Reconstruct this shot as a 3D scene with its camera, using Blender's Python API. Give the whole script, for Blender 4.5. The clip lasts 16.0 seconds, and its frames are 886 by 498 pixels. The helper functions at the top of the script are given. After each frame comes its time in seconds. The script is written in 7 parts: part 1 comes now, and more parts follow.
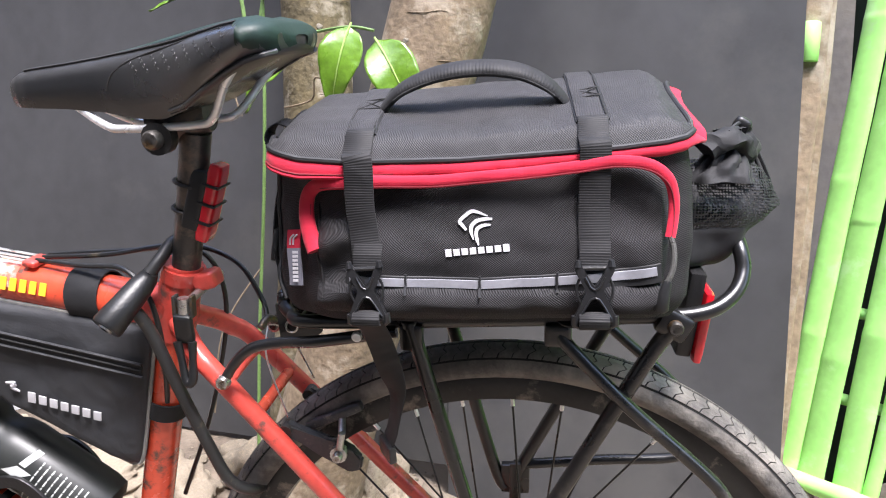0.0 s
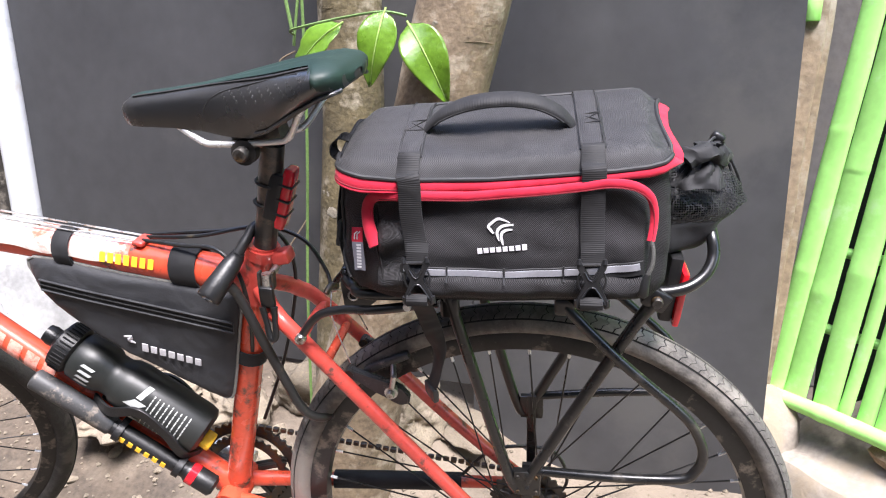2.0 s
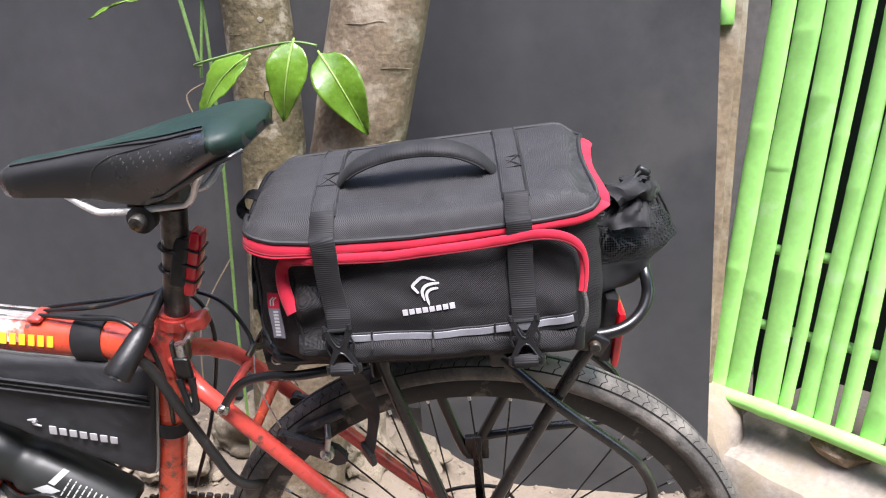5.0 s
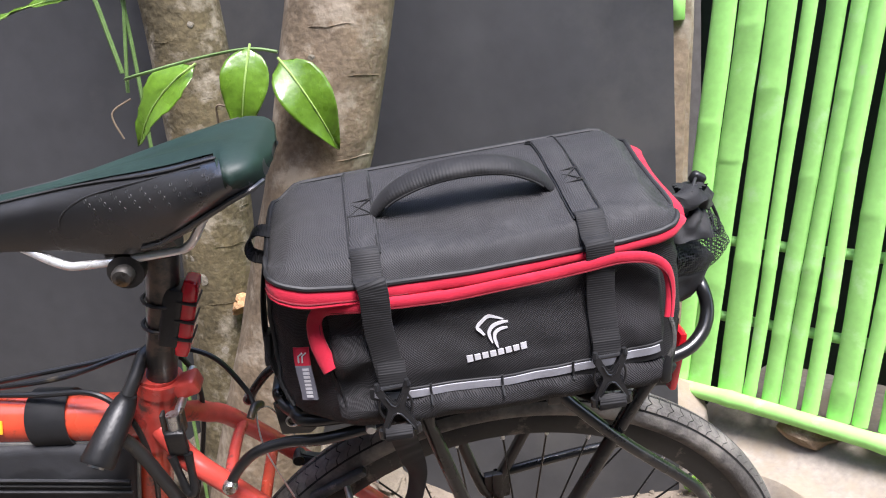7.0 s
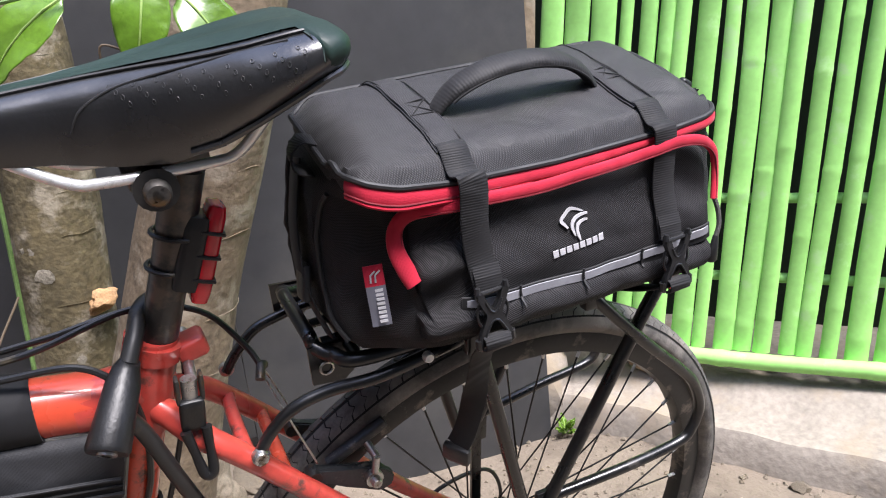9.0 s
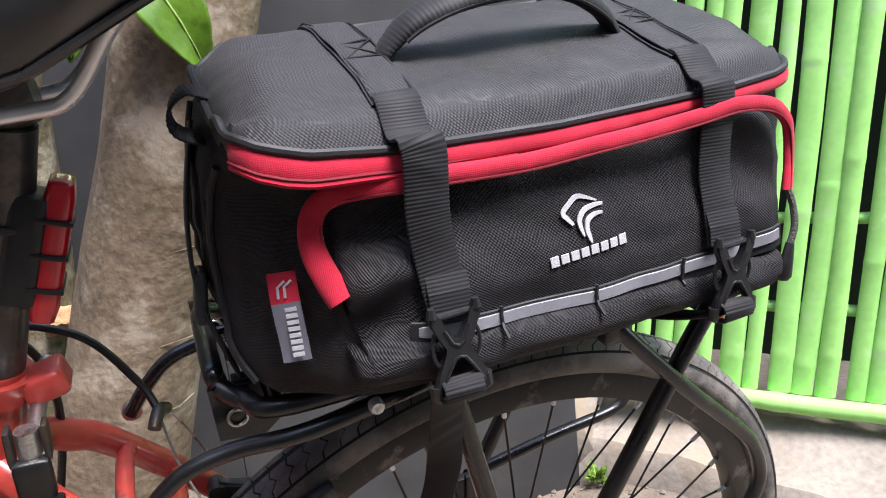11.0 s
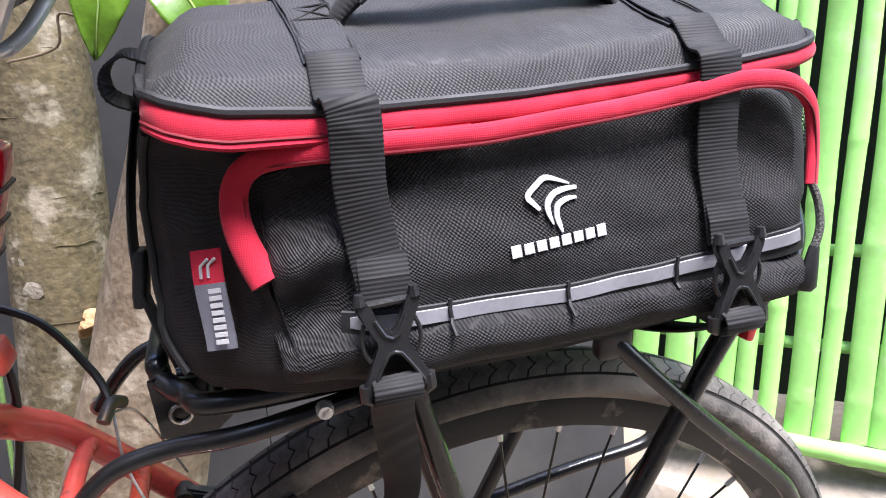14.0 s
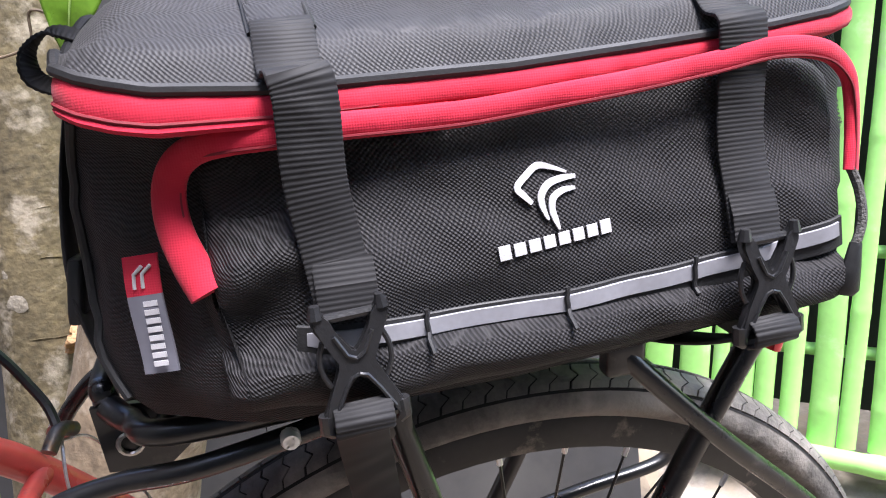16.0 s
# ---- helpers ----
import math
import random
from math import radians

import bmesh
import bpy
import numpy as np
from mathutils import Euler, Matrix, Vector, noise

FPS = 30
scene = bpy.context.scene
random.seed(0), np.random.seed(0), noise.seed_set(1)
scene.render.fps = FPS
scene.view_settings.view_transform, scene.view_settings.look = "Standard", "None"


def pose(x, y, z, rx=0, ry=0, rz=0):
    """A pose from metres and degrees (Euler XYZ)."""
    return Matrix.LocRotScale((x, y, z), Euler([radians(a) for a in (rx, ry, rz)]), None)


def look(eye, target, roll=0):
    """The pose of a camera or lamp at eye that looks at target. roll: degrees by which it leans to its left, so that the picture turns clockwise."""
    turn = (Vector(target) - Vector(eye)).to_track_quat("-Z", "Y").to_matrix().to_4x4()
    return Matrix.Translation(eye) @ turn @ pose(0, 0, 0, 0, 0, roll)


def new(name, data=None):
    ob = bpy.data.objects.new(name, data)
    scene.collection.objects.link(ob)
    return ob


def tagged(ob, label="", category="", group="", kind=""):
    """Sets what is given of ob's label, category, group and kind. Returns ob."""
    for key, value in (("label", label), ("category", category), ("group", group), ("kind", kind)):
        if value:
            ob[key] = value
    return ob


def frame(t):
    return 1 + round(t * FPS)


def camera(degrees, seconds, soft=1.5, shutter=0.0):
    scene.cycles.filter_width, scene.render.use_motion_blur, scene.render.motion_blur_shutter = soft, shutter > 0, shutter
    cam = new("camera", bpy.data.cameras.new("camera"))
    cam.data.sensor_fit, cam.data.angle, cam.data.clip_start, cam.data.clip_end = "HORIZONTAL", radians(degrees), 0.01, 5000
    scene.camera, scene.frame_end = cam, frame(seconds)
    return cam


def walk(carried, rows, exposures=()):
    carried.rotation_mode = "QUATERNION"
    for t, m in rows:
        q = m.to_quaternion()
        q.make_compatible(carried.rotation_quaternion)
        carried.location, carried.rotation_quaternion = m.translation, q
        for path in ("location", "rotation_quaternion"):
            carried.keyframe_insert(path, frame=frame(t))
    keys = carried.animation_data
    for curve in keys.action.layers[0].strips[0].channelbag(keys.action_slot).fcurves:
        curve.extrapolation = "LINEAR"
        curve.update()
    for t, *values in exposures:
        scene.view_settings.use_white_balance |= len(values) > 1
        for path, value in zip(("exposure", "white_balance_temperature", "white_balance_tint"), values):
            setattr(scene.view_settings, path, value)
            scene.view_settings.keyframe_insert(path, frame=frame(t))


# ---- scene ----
cam = camera(66.0, 16.0, soft=1.1)
METRES = 1.54
LEVEL = pose(0.0205, -0.7100, 0.8310, 6.084, 4.273, 7.280)
ROWS = [
    (0.0, 0.0, 0.0, 0.0, 0.94, -12.44, -4.26),
    (0.5, 0.002, -0.0028, 0.0034, 0.71, -12.11, -3.78),
    (1.0, 0.0049, 0.0024, -0.0003, 0.26, -12.65, -4.23),
    (1.5, -0.0027, -0.0308, 0.0361, 3.92, -16.07, -4.8),
    (2.0, -0.0118, -0.0793, 0.0723, 2.36, -20.04, -3.23),
    (2.5, -0.0208, -0.1456, 0.0987, 5.29, -24.75, -2.48),
    (3.0, -0.0264, -0.1578, 0.0965, 3.73, -18.1, -3.63),
    (3.5, -0.0284, -0.1683, 0.0889, 3.59, -16.71, -2.29),
    (4.0, -0.0264, -0.1507, 0.0796, 2.96, -19.27, -2.66),
    (4.5, -0.0, -0.093, 0.0956, 0.1, -20.21, -1.77),
    (7.0, -0.0784, 0.0278, 0.0938, -13.22, -19.78, 0.12),
    (7.5, -0.1143, 0.007, 0.096, -14.15, -20.79, 0.66),
    (8.0, -0.196, 0.0406, 0.0995, -19.48, -19.31, 2.62),
    (8.5, -0.2409, 0.0758, 0.0758, -31.54, -20.41, -0.58),
    (9.0, -0.2158, 0.0917, 0.034, -33.9, -18.64, -1.24),
    (9.5, -0.1916, 0.0988, 0.018, -32.11, -17.77, -1.58),
    (10.0, -0.1738, 0.1137, 0.0128, -32.19, -17.57, -0.78),
    (12.5, -0.0931, 0.1822, -0.031, -26.81, -14.77, -2.18),
    (13.0, -0.0868, 0.1789, -0.0324, -25.91, -14.8, -1.8),
    (13.5, -0.0918, 0.1549, -0.0273, -24.27, -14.13, -1.96),
    (14.0, -0.0937, 0.1527, -0.025, -23.83, -13.75, -1.58),
    (14.5, -0.0944, 0.1571, -0.0308, -23.34, -14.64, -1.57),
    (15.0, -0.0943, 0.1577, -0.0253, -23.64, -13.25, -2.41),
    (15.5, -0.09, 0.1566, -0.0253, -23.92, -12.92, -2.6),
    (16.0, -0.0742, 0.1749, -0.0333, -23.1, -13.08, -0.63),
]
walk(cam, [(t, LEVEL @ pose(METRES * x, METRES * y, METRES * z, 90 + pitch, roll, yaw)) for t, x, y, z, yaw, pitch, roll in ROWS],
     [(0.0, 2.43, 6350, 16), (1.0, 2.48, 6350, 16), (1.5, 2.53, 6350, 16), (2.0, 2.38, 6350, 16), (2.5, 2.00, 6350, 16), (3.5, 2.12, 6350, 16), (4.5, 2.15, 6350, 16), (7.0, 1.98, 6300, 16), (9.5, 1.88, 6300, 16), (12.5, 2.38, 6200, 17), (13.0, 2.63, 6150, 18), (13.5, 2.43, 6200, 17), (16.0, 2.43, 6200, 17)])

# ---- light ----
world = bpy.data.worlds.new("sky")
scene.world = world
world.use_nodes = True
wn = world.node_tree.nodes
sky = wn.new("ShaderNodeTexSky")
sky.sky_type = "NISHITA"
sky.sun_disc = False
sky.sun_elevation, sky.sun_rotation = radians(64), radians(154)
sky.dust_density = 1.5
world.node_tree.links.new(sky.outputs[0], wn["Background"].inputs[0])
wn["Background"].inputs[1].default_value = 0.15
sun = new("sun", bpy.data.lights.new("sun", "SUN"))
sun.data.energy, sun.data.angle, sun.data.color = 2.5, radians(24), (1.0, 0.98, 0.95)
sun.matrix_world = look((0.92, -1.89, 4.3), (0, 0, 0))

# ---- materials ----
def mat(name, base, rough=0.6, metal=0.0, var=0.25, scale=20.0, bump=0.0, bscale=200.0, stain=None, stain_amt=0.0, stain_scale=6.0, coat=0.0, sheen=0.0, rand=0.0, spec=0.5):
    """A node material: colour varied at two scales, stains of another colour, fine bump."""
    m = bpy.data.materials.new(name)
    m.use_nodes = True
    nt = m.node_tree
    N, L = nt.nodes, nt.links
    b = N["Principled BSDF"]
    co = N.new("ShaderNodeTexCoord")
    n1 = N.new("ShaderNodeTexNoise")
    n1.inputs["Scale"].default_value, n1.inputs["Detail"].default_value = scale, 6
    n2 = N.new("ShaderNodeTexNoise")
    n2.inputs["Scale"].default_value, n2.inputs["Detail"].default_value = scale * 9, 3
    for n in (n1, n2):
        L.new(co.outputs["Object"], n.inputs["Vector"])
    add = N.new("ShaderNodeMath")
    add.operation = "ADD"
    L.new(n1.outputs[0], add.inputs[0])
    L.new(n2.outputs[0], add.inputs[1])
    rmp = N.new("ShaderNodeMapRange")
    rmp.inputs["From Min"].default_value, rmp.inputs["From Max"].default_value = 0.6, 1.4
    rmp.inputs["To Min"].default_value, rmp.inputs["To Max"].default_value = 1 - var, 1 + var
    L.new(add.outputs[0], rmp.inputs["Value"])
    mul = N.new("ShaderNodeVectorMath")
    mul.operation = "SCALE"
    mul.inputs[0].default_value = base[:3]
    last = rmp.outputs[0]
    if rand:
        oi = N.new("ShaderNodeObjectInfo")
        rr = N.new("ShaderNodeMapRange")
        rr.inputs["To Min"].default_value, rr.inputs["To Max"].default_value = 1 - rand, 1 + rand
        L.new(oi.outputs["Random"], rr.inputs["Value"])
        mm = N.new("ShaderNodeMath")
        mm.operation = "MULTIPLY"
        L.new(last, mm.inputs[0])
        L.new(rr.outputs[0], mm.inputs[1])
        last = mm.outputs[0]
    L.new(last, mul.inputs["Scale"])
    col = mul.outputs[0]
    if stain:
        n3 = N.new("ShaderNodeTexNoise")
        n3.inputs["Scale"].default_value, n3.inputs["Detail"].default_value, n3.inputs["Roughness"].default_value = stain_scale, 8, 0.65
        L.new(co.outputs["Object"], n3.inputs["Vector"])
        sr = N.new("ShaderNodeMapRange")
        sr.inputs["From Min"].default_value, sr.inputs["From Max"].default_value = 0.62 - stain_amt * 0.3, 0.70 - stain_amt * 0.2
        L.new(n3.outputs[0], sr.inputs["Value"])
        mx = N.new("ShaderNodeMix")
        mx.data_type = "RGBA"
        mx.inputs["B"].default_value = (*stain[:3], 1)
        L.new(sr.outputs[0], mx.inputs["Factor"])
        L.new(col, mx.inputs["A"])
        col = mx.outputs["Result"]
    L.new(col, b.inputs["Base Color"])
    b.inputs["Roughness"].default_value, b.inputs["Metallic"].default_value = rough, metal
    b.inputs["Coat Weight"].default_value, b.inputs["Sheen Weight"].default_value = coat, sheen
    b.inputs["Specular IOR Level"].default_value = spec
    rv = N.new("ShaderNodeMapRange")
    rv.inputs["From Min"].default_value, rv.inputs["From Max"].default_value = 0.3, 0.7
    rv.inputs["To Min"].default_value, rv.inputs["To Max"].default_value = max(0.03, rough - 0.1), min(1, rough + 0.1)
    L.new(n1.outputs[0], rv.inputs["Value"])
    L.new(rv.outputs[0], b.inputs["Roughness"])
    if bump:
        n4 = N.new("ShaderNodeTexNoise")
        n4.inputs["Scale"].default_value, n4.inputs["Detail"].default_value = bscale, 4
        L.new(co.outputs["Object"], n4.inputs["Vector"])
        bp = N.new("ShaderNodeBump")
        bp.inputs["Strength"].default_value, bp.inputs["Distance"].default_value = bump, 0.004
        L.new(n4.outputs[0], bp.inputs["Height"])
        L.new(bp.outputs[0], b.inputs["Normal"])
    return m


def weave(name, base, rough=0.75, px=900.0, pz=900.0, depth=0.5, sheen=0.05, var=0.2):
    """Woven cloth: crossing waves as bump, with soft large variation."""
    m = mat(name, base, rough, 0, var, 9.0, sheen=sheen, spec=0.26)
    nt = m.node_tree
    N, L = nt.nodes, nt.links
    co = N.new("ShaderNodeTexCoord")
    waves = []
    for axis, f in (("X", px), ("Z", pz), ("Y", px)):
        if not f:
            continue
        wv = N.new("ShaderNodeTexWave")
        wv.bands_direction = axis
        wv.inputs["Scale"].default_value = f
        wv.inputs["Distortion"].default_value = 1.2
        wv.inputs["Detail Scale"].default_value = 3.0
        L.new(co.outputs["Object"], wv.inputs["Vector"])
        waves.append(wv.outputs["Fac"])
    acc = waves[0]
    for o in waves[1:]:
        ad = N.new("ShaderNodeMath")
        ad.operation = "ADD"
        L.new(acc, ad.inputs[0])
        L.new(o, ad.inputs[1])
        acc = ad.outputs[0]
    nz = N.new("ShaderNodeTexNoise")
    nz.inputs["Scale"].default_value = 16.0
    nz.inputs["Detail"].default_value = 2
    nz.inputs["Distortion"].default_value = 0.6
    L.new(co.outputs["Object"], nz.inputs["Vector"])
    b1 = N.new("ShaderNodeBump")
    b1.inputs["Strength"].default_value, b1.inputs["Distance"].default_value = 0.42, 0.016
    L.new(nz.outputs[0], b1.inputs["Height"])
    b2 = N.new("ShaderNodeBump")
    b2.inputs["Strength"].default_value, b2.inputs["Distance"].default_value = depth, 0.0012
    L.new(acc, b2.inputs["Height"])
    L.new(b1.outputs[0], b2.inputs["Normal"])
    L.new(b2.outputs[0], N["Principled BSDF"].inputs["Normal"])
    return m


def open_mesh(name, base, scale=400.0):
    """Open mesh cloth: round holes let the view through."""
    m = mat(name, base, 0.6)
    nt = m.node_tree
    N, L = nt.nodes, nt.links
    co = N.new("ShaderNodeTexCoord")
    v = N.new("ShaderNodeTexVoronoi")
    v.inputs["Scale"].default_value = scale
    v.inputs["Randomness"].default_value = 0.0
    L.new(co.outputs["Object"], v.inputs["Vector"])
    lt = N.new("ShaderNodeMath")
    lt.operation = "GREATER_THAN"
    lt.inputs[1].default_value = 0.48
    L.new(v.outputs["Distance"], lt.inputs[0])
    L.new(lt.outputs[0], N["Principled BSDF"].inputs["Alpha"])
    return m


M = {}
def knit(name, base, rough, cell, depth, deep=0.2):
    """Coarse knitted cloth: staggered rows of raised loops, shade between them painted dark."""
    m = weave(name, base, rough, 0, 215, 0.0)
    N, L = m.node_tree.nodes, m.node_tree.links
    b = N["Principled BSDF"]
    co = N.new("ShaderNodeTexCoord")
    wob = N.new("ShaderNodeTexNoise")
    wob.inputs["Scale"].default_value = 45.0
    L.new(co.outputs["Object"], wob.inputs["Vector"])
    big = N.new("ShaderNodeVectorMath")
    big.operation = "MULTIPLY_ADD"
    big.inputs[1].default_value = (0.0030, 0.0030, 0.0030)
    L.new(wob.outputs["Color"], big.inputs[0])
    L.new(co.outputs["Object"], big.inputs[2])
    loops = []
    for way in ((1.0, 0.35, 0.12), (0.0, -0.85, 1.0)):
        dot = N.new("ShaderNodeVectorMath")
        dot.operation = "DOT_PRODUCT"
        k = 2 * math.pi / (cell * (1.15 if way[0] else 1.0))
        dot.inputs[1].default_value = tuple(k * a for a in way)
        L.new(big.outputs[0], dot.inputs[0])
        sn = N.new("ShaderNodeMath")
        sn.operation = "SINE"
        L.new(dot.outputs["Value"], sn.inputs[0])
        loops.append(sn.outputs[0])
    pr = N.new("ShaderNodeMath")
    pr.operation = "MULTIPLY"
    L.new(loops[0], pr.inputs[0])
    L.new(loops[1], pr.inputs[1])
    # colour falls between the loops to stand for shade in the holes
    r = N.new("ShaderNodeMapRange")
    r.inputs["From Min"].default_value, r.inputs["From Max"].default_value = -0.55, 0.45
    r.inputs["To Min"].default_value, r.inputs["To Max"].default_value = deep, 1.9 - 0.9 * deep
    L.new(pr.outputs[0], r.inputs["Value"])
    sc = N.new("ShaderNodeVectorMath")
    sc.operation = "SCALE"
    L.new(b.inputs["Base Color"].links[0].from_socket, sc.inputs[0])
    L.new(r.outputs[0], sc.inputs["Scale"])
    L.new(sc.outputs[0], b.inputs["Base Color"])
    bp = N.new("ShaderNodeBump")
    bp.inputs["Strength"].default_value, bp.inputs["Distance"].default_value = depth, 0.0008
    L.new(pr.outputs[0], bp.inputs["Height"])
    L.new(b.inputs["Normal"].links[0].from_socket, bp.inputs["Normal"])
    L.new(bp.outputs[0], b.inputs["Normal"])
    return m


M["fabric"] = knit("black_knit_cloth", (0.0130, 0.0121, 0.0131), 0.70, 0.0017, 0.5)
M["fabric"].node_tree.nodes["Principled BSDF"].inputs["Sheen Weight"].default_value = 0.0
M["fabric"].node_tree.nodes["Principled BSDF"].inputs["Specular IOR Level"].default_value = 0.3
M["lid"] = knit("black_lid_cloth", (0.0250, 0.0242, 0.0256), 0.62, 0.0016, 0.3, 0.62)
M["webbing"] = weave("black_webbing", (0.0120, 0.0116, 0.0122), 0.66, 0, 120, 0.0)
M["webbing"].node_tree.nodes["Principled BSDF"].inputs["Sheen Weight"].default_value = 0.04
M["nylon"] = weave("dark_nylon", (0.0120, 0.0120, 0.0130), 0.68, 900, 900, 0.1)
M["bag_nylon"] = weave("black_bag_nylon", (0.0275, 0.0282, 0.0310), 0.55, 420, 420, 0.2)
M["piping"] = mat("black_piping", (0.010, 0.010, 0.011), 0.65, bump=0.08, bscale=900)
M["red_cloth"] = weave("red_cloth", (0.44, 0.014, 0.036), 0.85, 330, 330, 0.12, 0.1)
M["red_line"] = mat("dark_red_thread", (0.16, 0.006, 0.014), 0.8)
M["red_rib"] = weave("red_zip_tape", (0.44, 0.014, 0.036), 0.85, 330, 330, 0.10, 0.1)
M["white_thread"] = mat("white_thread", (0.46, 0.45, 0.465), 0.6, var=0.08, bump=0.08, bscale=1500)
M["reflective"] = mat("grey_reflective_tape", (0.27, 0.27, 0.295), 0.4, 0.2, var=0.12, scale=40)
M["grey_label"] = mat("grey_label", (0.16, 0.16, 0.19), 0.5, var=0.1)
M["buckle"] = mat("black_buckle_plastic", (0.014, 0.014, 0.015), 0.34, var=0.2, bump=0.1, bscale=500)
M["mesh"] = open_mesh("black_open_mesh", (0.007, 0.007, 0.008))
M["cord"] = mat("grey_cord", (0.06, 0.058, 0.053), 0.7, bump=0.5, bscale=900)
M["pale_cord"] = mat("pale_grey_cord", (0.20, 0.195, 0.18), 0.7, bump=0.1, bscale=900)
M["black_steel"] = mat("black_rack_paint", (0.007, 0.007, 0.0075), 0.3, var=0.3, coat=0.2, stain=(0.035, 0.031, 0.027), stain_amt=0.12, stain_scale=40)
M["rubber"] = mat("tyre_rubber", (0.078, 0.072, 0.066), 0.8, var=0.35, scale=14, bump=0.25, bscale=300, stain=(0.23, 0.21, 0.185), stain_amt=0.55, stain_scale=8)
M["dark_rubber"] = mat("dark_tyre_rubber", (0.030, 0.028, 0.026), 0.8, var=0.35, scale=14, bump=0.25, bscale=300, stain=(0.09, 0.08, 0.07), stain_amt=0.35, stain_scale=8)
# near-black: painted shade in tyre cuts and holes, also black thread
M["groove"] = mat("groove_shade_and_black", (0.008, 0.008, 0.008), 0.9)
M["rim"] = mat("black_rim", (0.016, 0.016, 0.016), 0.4, 0.3, stain=(0.14, 0.12, 0.10), stain_amt=0.2, stain_scale=30)
M["spoke"] = mat("dark_spoke", (0.03, 0.03, 0.03), 0.35, 0.7)
M["steel"] = mat("grey_steel", (0.5, 0.49, 0.47), 0.32, 0.9, var=0.3, scale=60, stain=(0.2, 0.13, 0.08), stain_amt=0.15, stain_scale=50)
M["dull_steel"] = mat("greasy_steel", (0.07, 0.065, 0.06), 0.5, 0.7, var=0.4, scale=80, stain=(0.12, 0.07, 0.03), stain_amt=0.35, stain_scale=60)
M["alloy"] = mat("white_alloy", (0.78, 0.78, 0.77), 0.3, 0.5, var=0.1, stain=(0.3, 0.28, 0.25), stain_amt=0.1, stain_scale=30)
M["orange"] = mat("orange_frame_paint", (0.62, 0.074, 0.034), 0.28, var=0.18, scale=12, coat=0.5, stain=(0.10, 0.045, 0.03), stain_amt=0.22, stain_scale=42)
M["red_paint"] = mat("red_frame_paint", (0.60, 0.070, 0.052), 0.35, var=0.2, scale=14, coat=0.4, stain=(0.12, 0.05, 0.04), stain_amt=0.24, stain_scale=45)
M["white_paint"] = mat("white_frame_paint", (0.66, 0.58, 0.53), 0.25, var=0.08, coat=0.5, stain=(0.5, 0.12, 0.08), stain_amt=0.3, stain_scale=18)
M["faded_paint"] = mat("faded_pale_decal", (0.62, 0.30, 0.24), 0.35, var=0.2, scale=30, stain=(0.55, 0.10, 0.06), stain_amt=0.5, stain_scale=60)
M["yellow"] = mat("yellow_decal", (0.85, 0.48, 0.03), 0.4, var=0.1)
M["post"] = mat("worn_black_post", (0.018, 0.017, 0.016), 0.4, var=0.3, scale=30, stain=(0.085, 0.06, 0.042), stain_amt=0.42, stain_scale=38, coat=0.2)
M["saddle"] = mat("black_saddle_vinyl", (0.015, 0.015, 0.016), 0.30, spec=1.0, var=0.2, scale=10, bump=0.05, bscale=300, coat=0.1)
M["saddle_green"] = mat("dark_green_saddle_vinyl", (0.008, 0.022, 0.0165), 0.55, spec=0.35, var=0.2, scale=10, bump=0.06, bscale=300)
M["dot"] = mat("grey_saddle_dot", (0.025, 0.025, 0.025), 0.5)
M["plastic"] = mat("black_plastic", (0.008, 0.008, 0.0085), 0.42, var=0.25, bump=0.1, bscale=300)
M["grey_plastic"] = mat("grey_plastic", (0.050, 0.050, 0.051), 0.5, 0.2, var=0.25, scale=40, stain=(0.2, 0.17, 0.14), stain_amt=0.2, stain_scale=50)
M["red_plastic"] = mat("red_clear_plastic", (0.55, 0.012, 0.02), 0.15, var=0.1, coat=0.6)
M["bottle"] = mat("smoky_bottle_plastic", (0.016, 0.0175, 0.0165), 0.42, var=0.15)
M["rubber_hose"] = mat("black_cable_sleeve", (0.016, 0.016, 0.016), 0.4, var=0.2, stain=(0.1, 0.08, 0.05), stain_amt=0.1, stain_scale=20)
M["board"] = mat("charcoal_board", (0.0395, 0.040, 0.0425), 0.6, var=0.22, scale=2.5, bump=0.06, bscale=40, stain=(0.060, 0.059, 0.058), stain_amt=0.25, stain_scale=1.7)
M["bark"] = mat("pale_bark", (0.165, 0.122, 0.078), 0.9, var=0.5, scale=14, bump=0.6, bscale=70, stain=(0.30, 0.25, 0.185), stain_amt=0.36, stain_scale=17)
M["moss_bark"] = mat("mossy_bark", (0.098, 0.078, 0.040), 0.9, var=0.6, scale=13, bump=0.9, bscale=65, stain=(0.27, 0.235, 0.175), stain_amt=0.34, stain_scale=15)
M["cut_wood"] = mat("cut_wood", (0.42, 0.25, 0.12), 0.8, var=0.4, scale=40, bump=0.6)
M["leaf"] = mat("bright_leaf", (0.082, 0.165, 0.013), 0.3, var=0.3, scale=18, bump=0.2, bscale=60, rand=0.15)
M["rib"] = mat("pale_leaf_rib", (0.26, 0.38, 0.10), 0.5)
M["knot"] = mat("pale_lichen", (0.23, 0.205, 0.16), 0.9, var=0.3, scale=60, bump=0.5, bscale=200)
M["vine"] = mat("green_stem", (0.11, 0.19, 0.055), 0.5, var=0.3, scale=25)
M["twig"] = mat("dry_twig", (0.14, 0.105, 0.068), 0.8)
M["bamboo"] = mat("green_painted_bamboo", (0.34, 0.72, 0.19), 0.6, var=0.12, scale=7, bump=0.25, bscale=25, stain=(0.42, 0.74, 0.28), stain_amt=0.2, stain_scale=14, rand=0.10)
# near-black: shade between the gate slats, put into the colour
M["gate_shade"] = mat("gate_gap_shade", (0.01, 0.02, 0.01), 0.9)
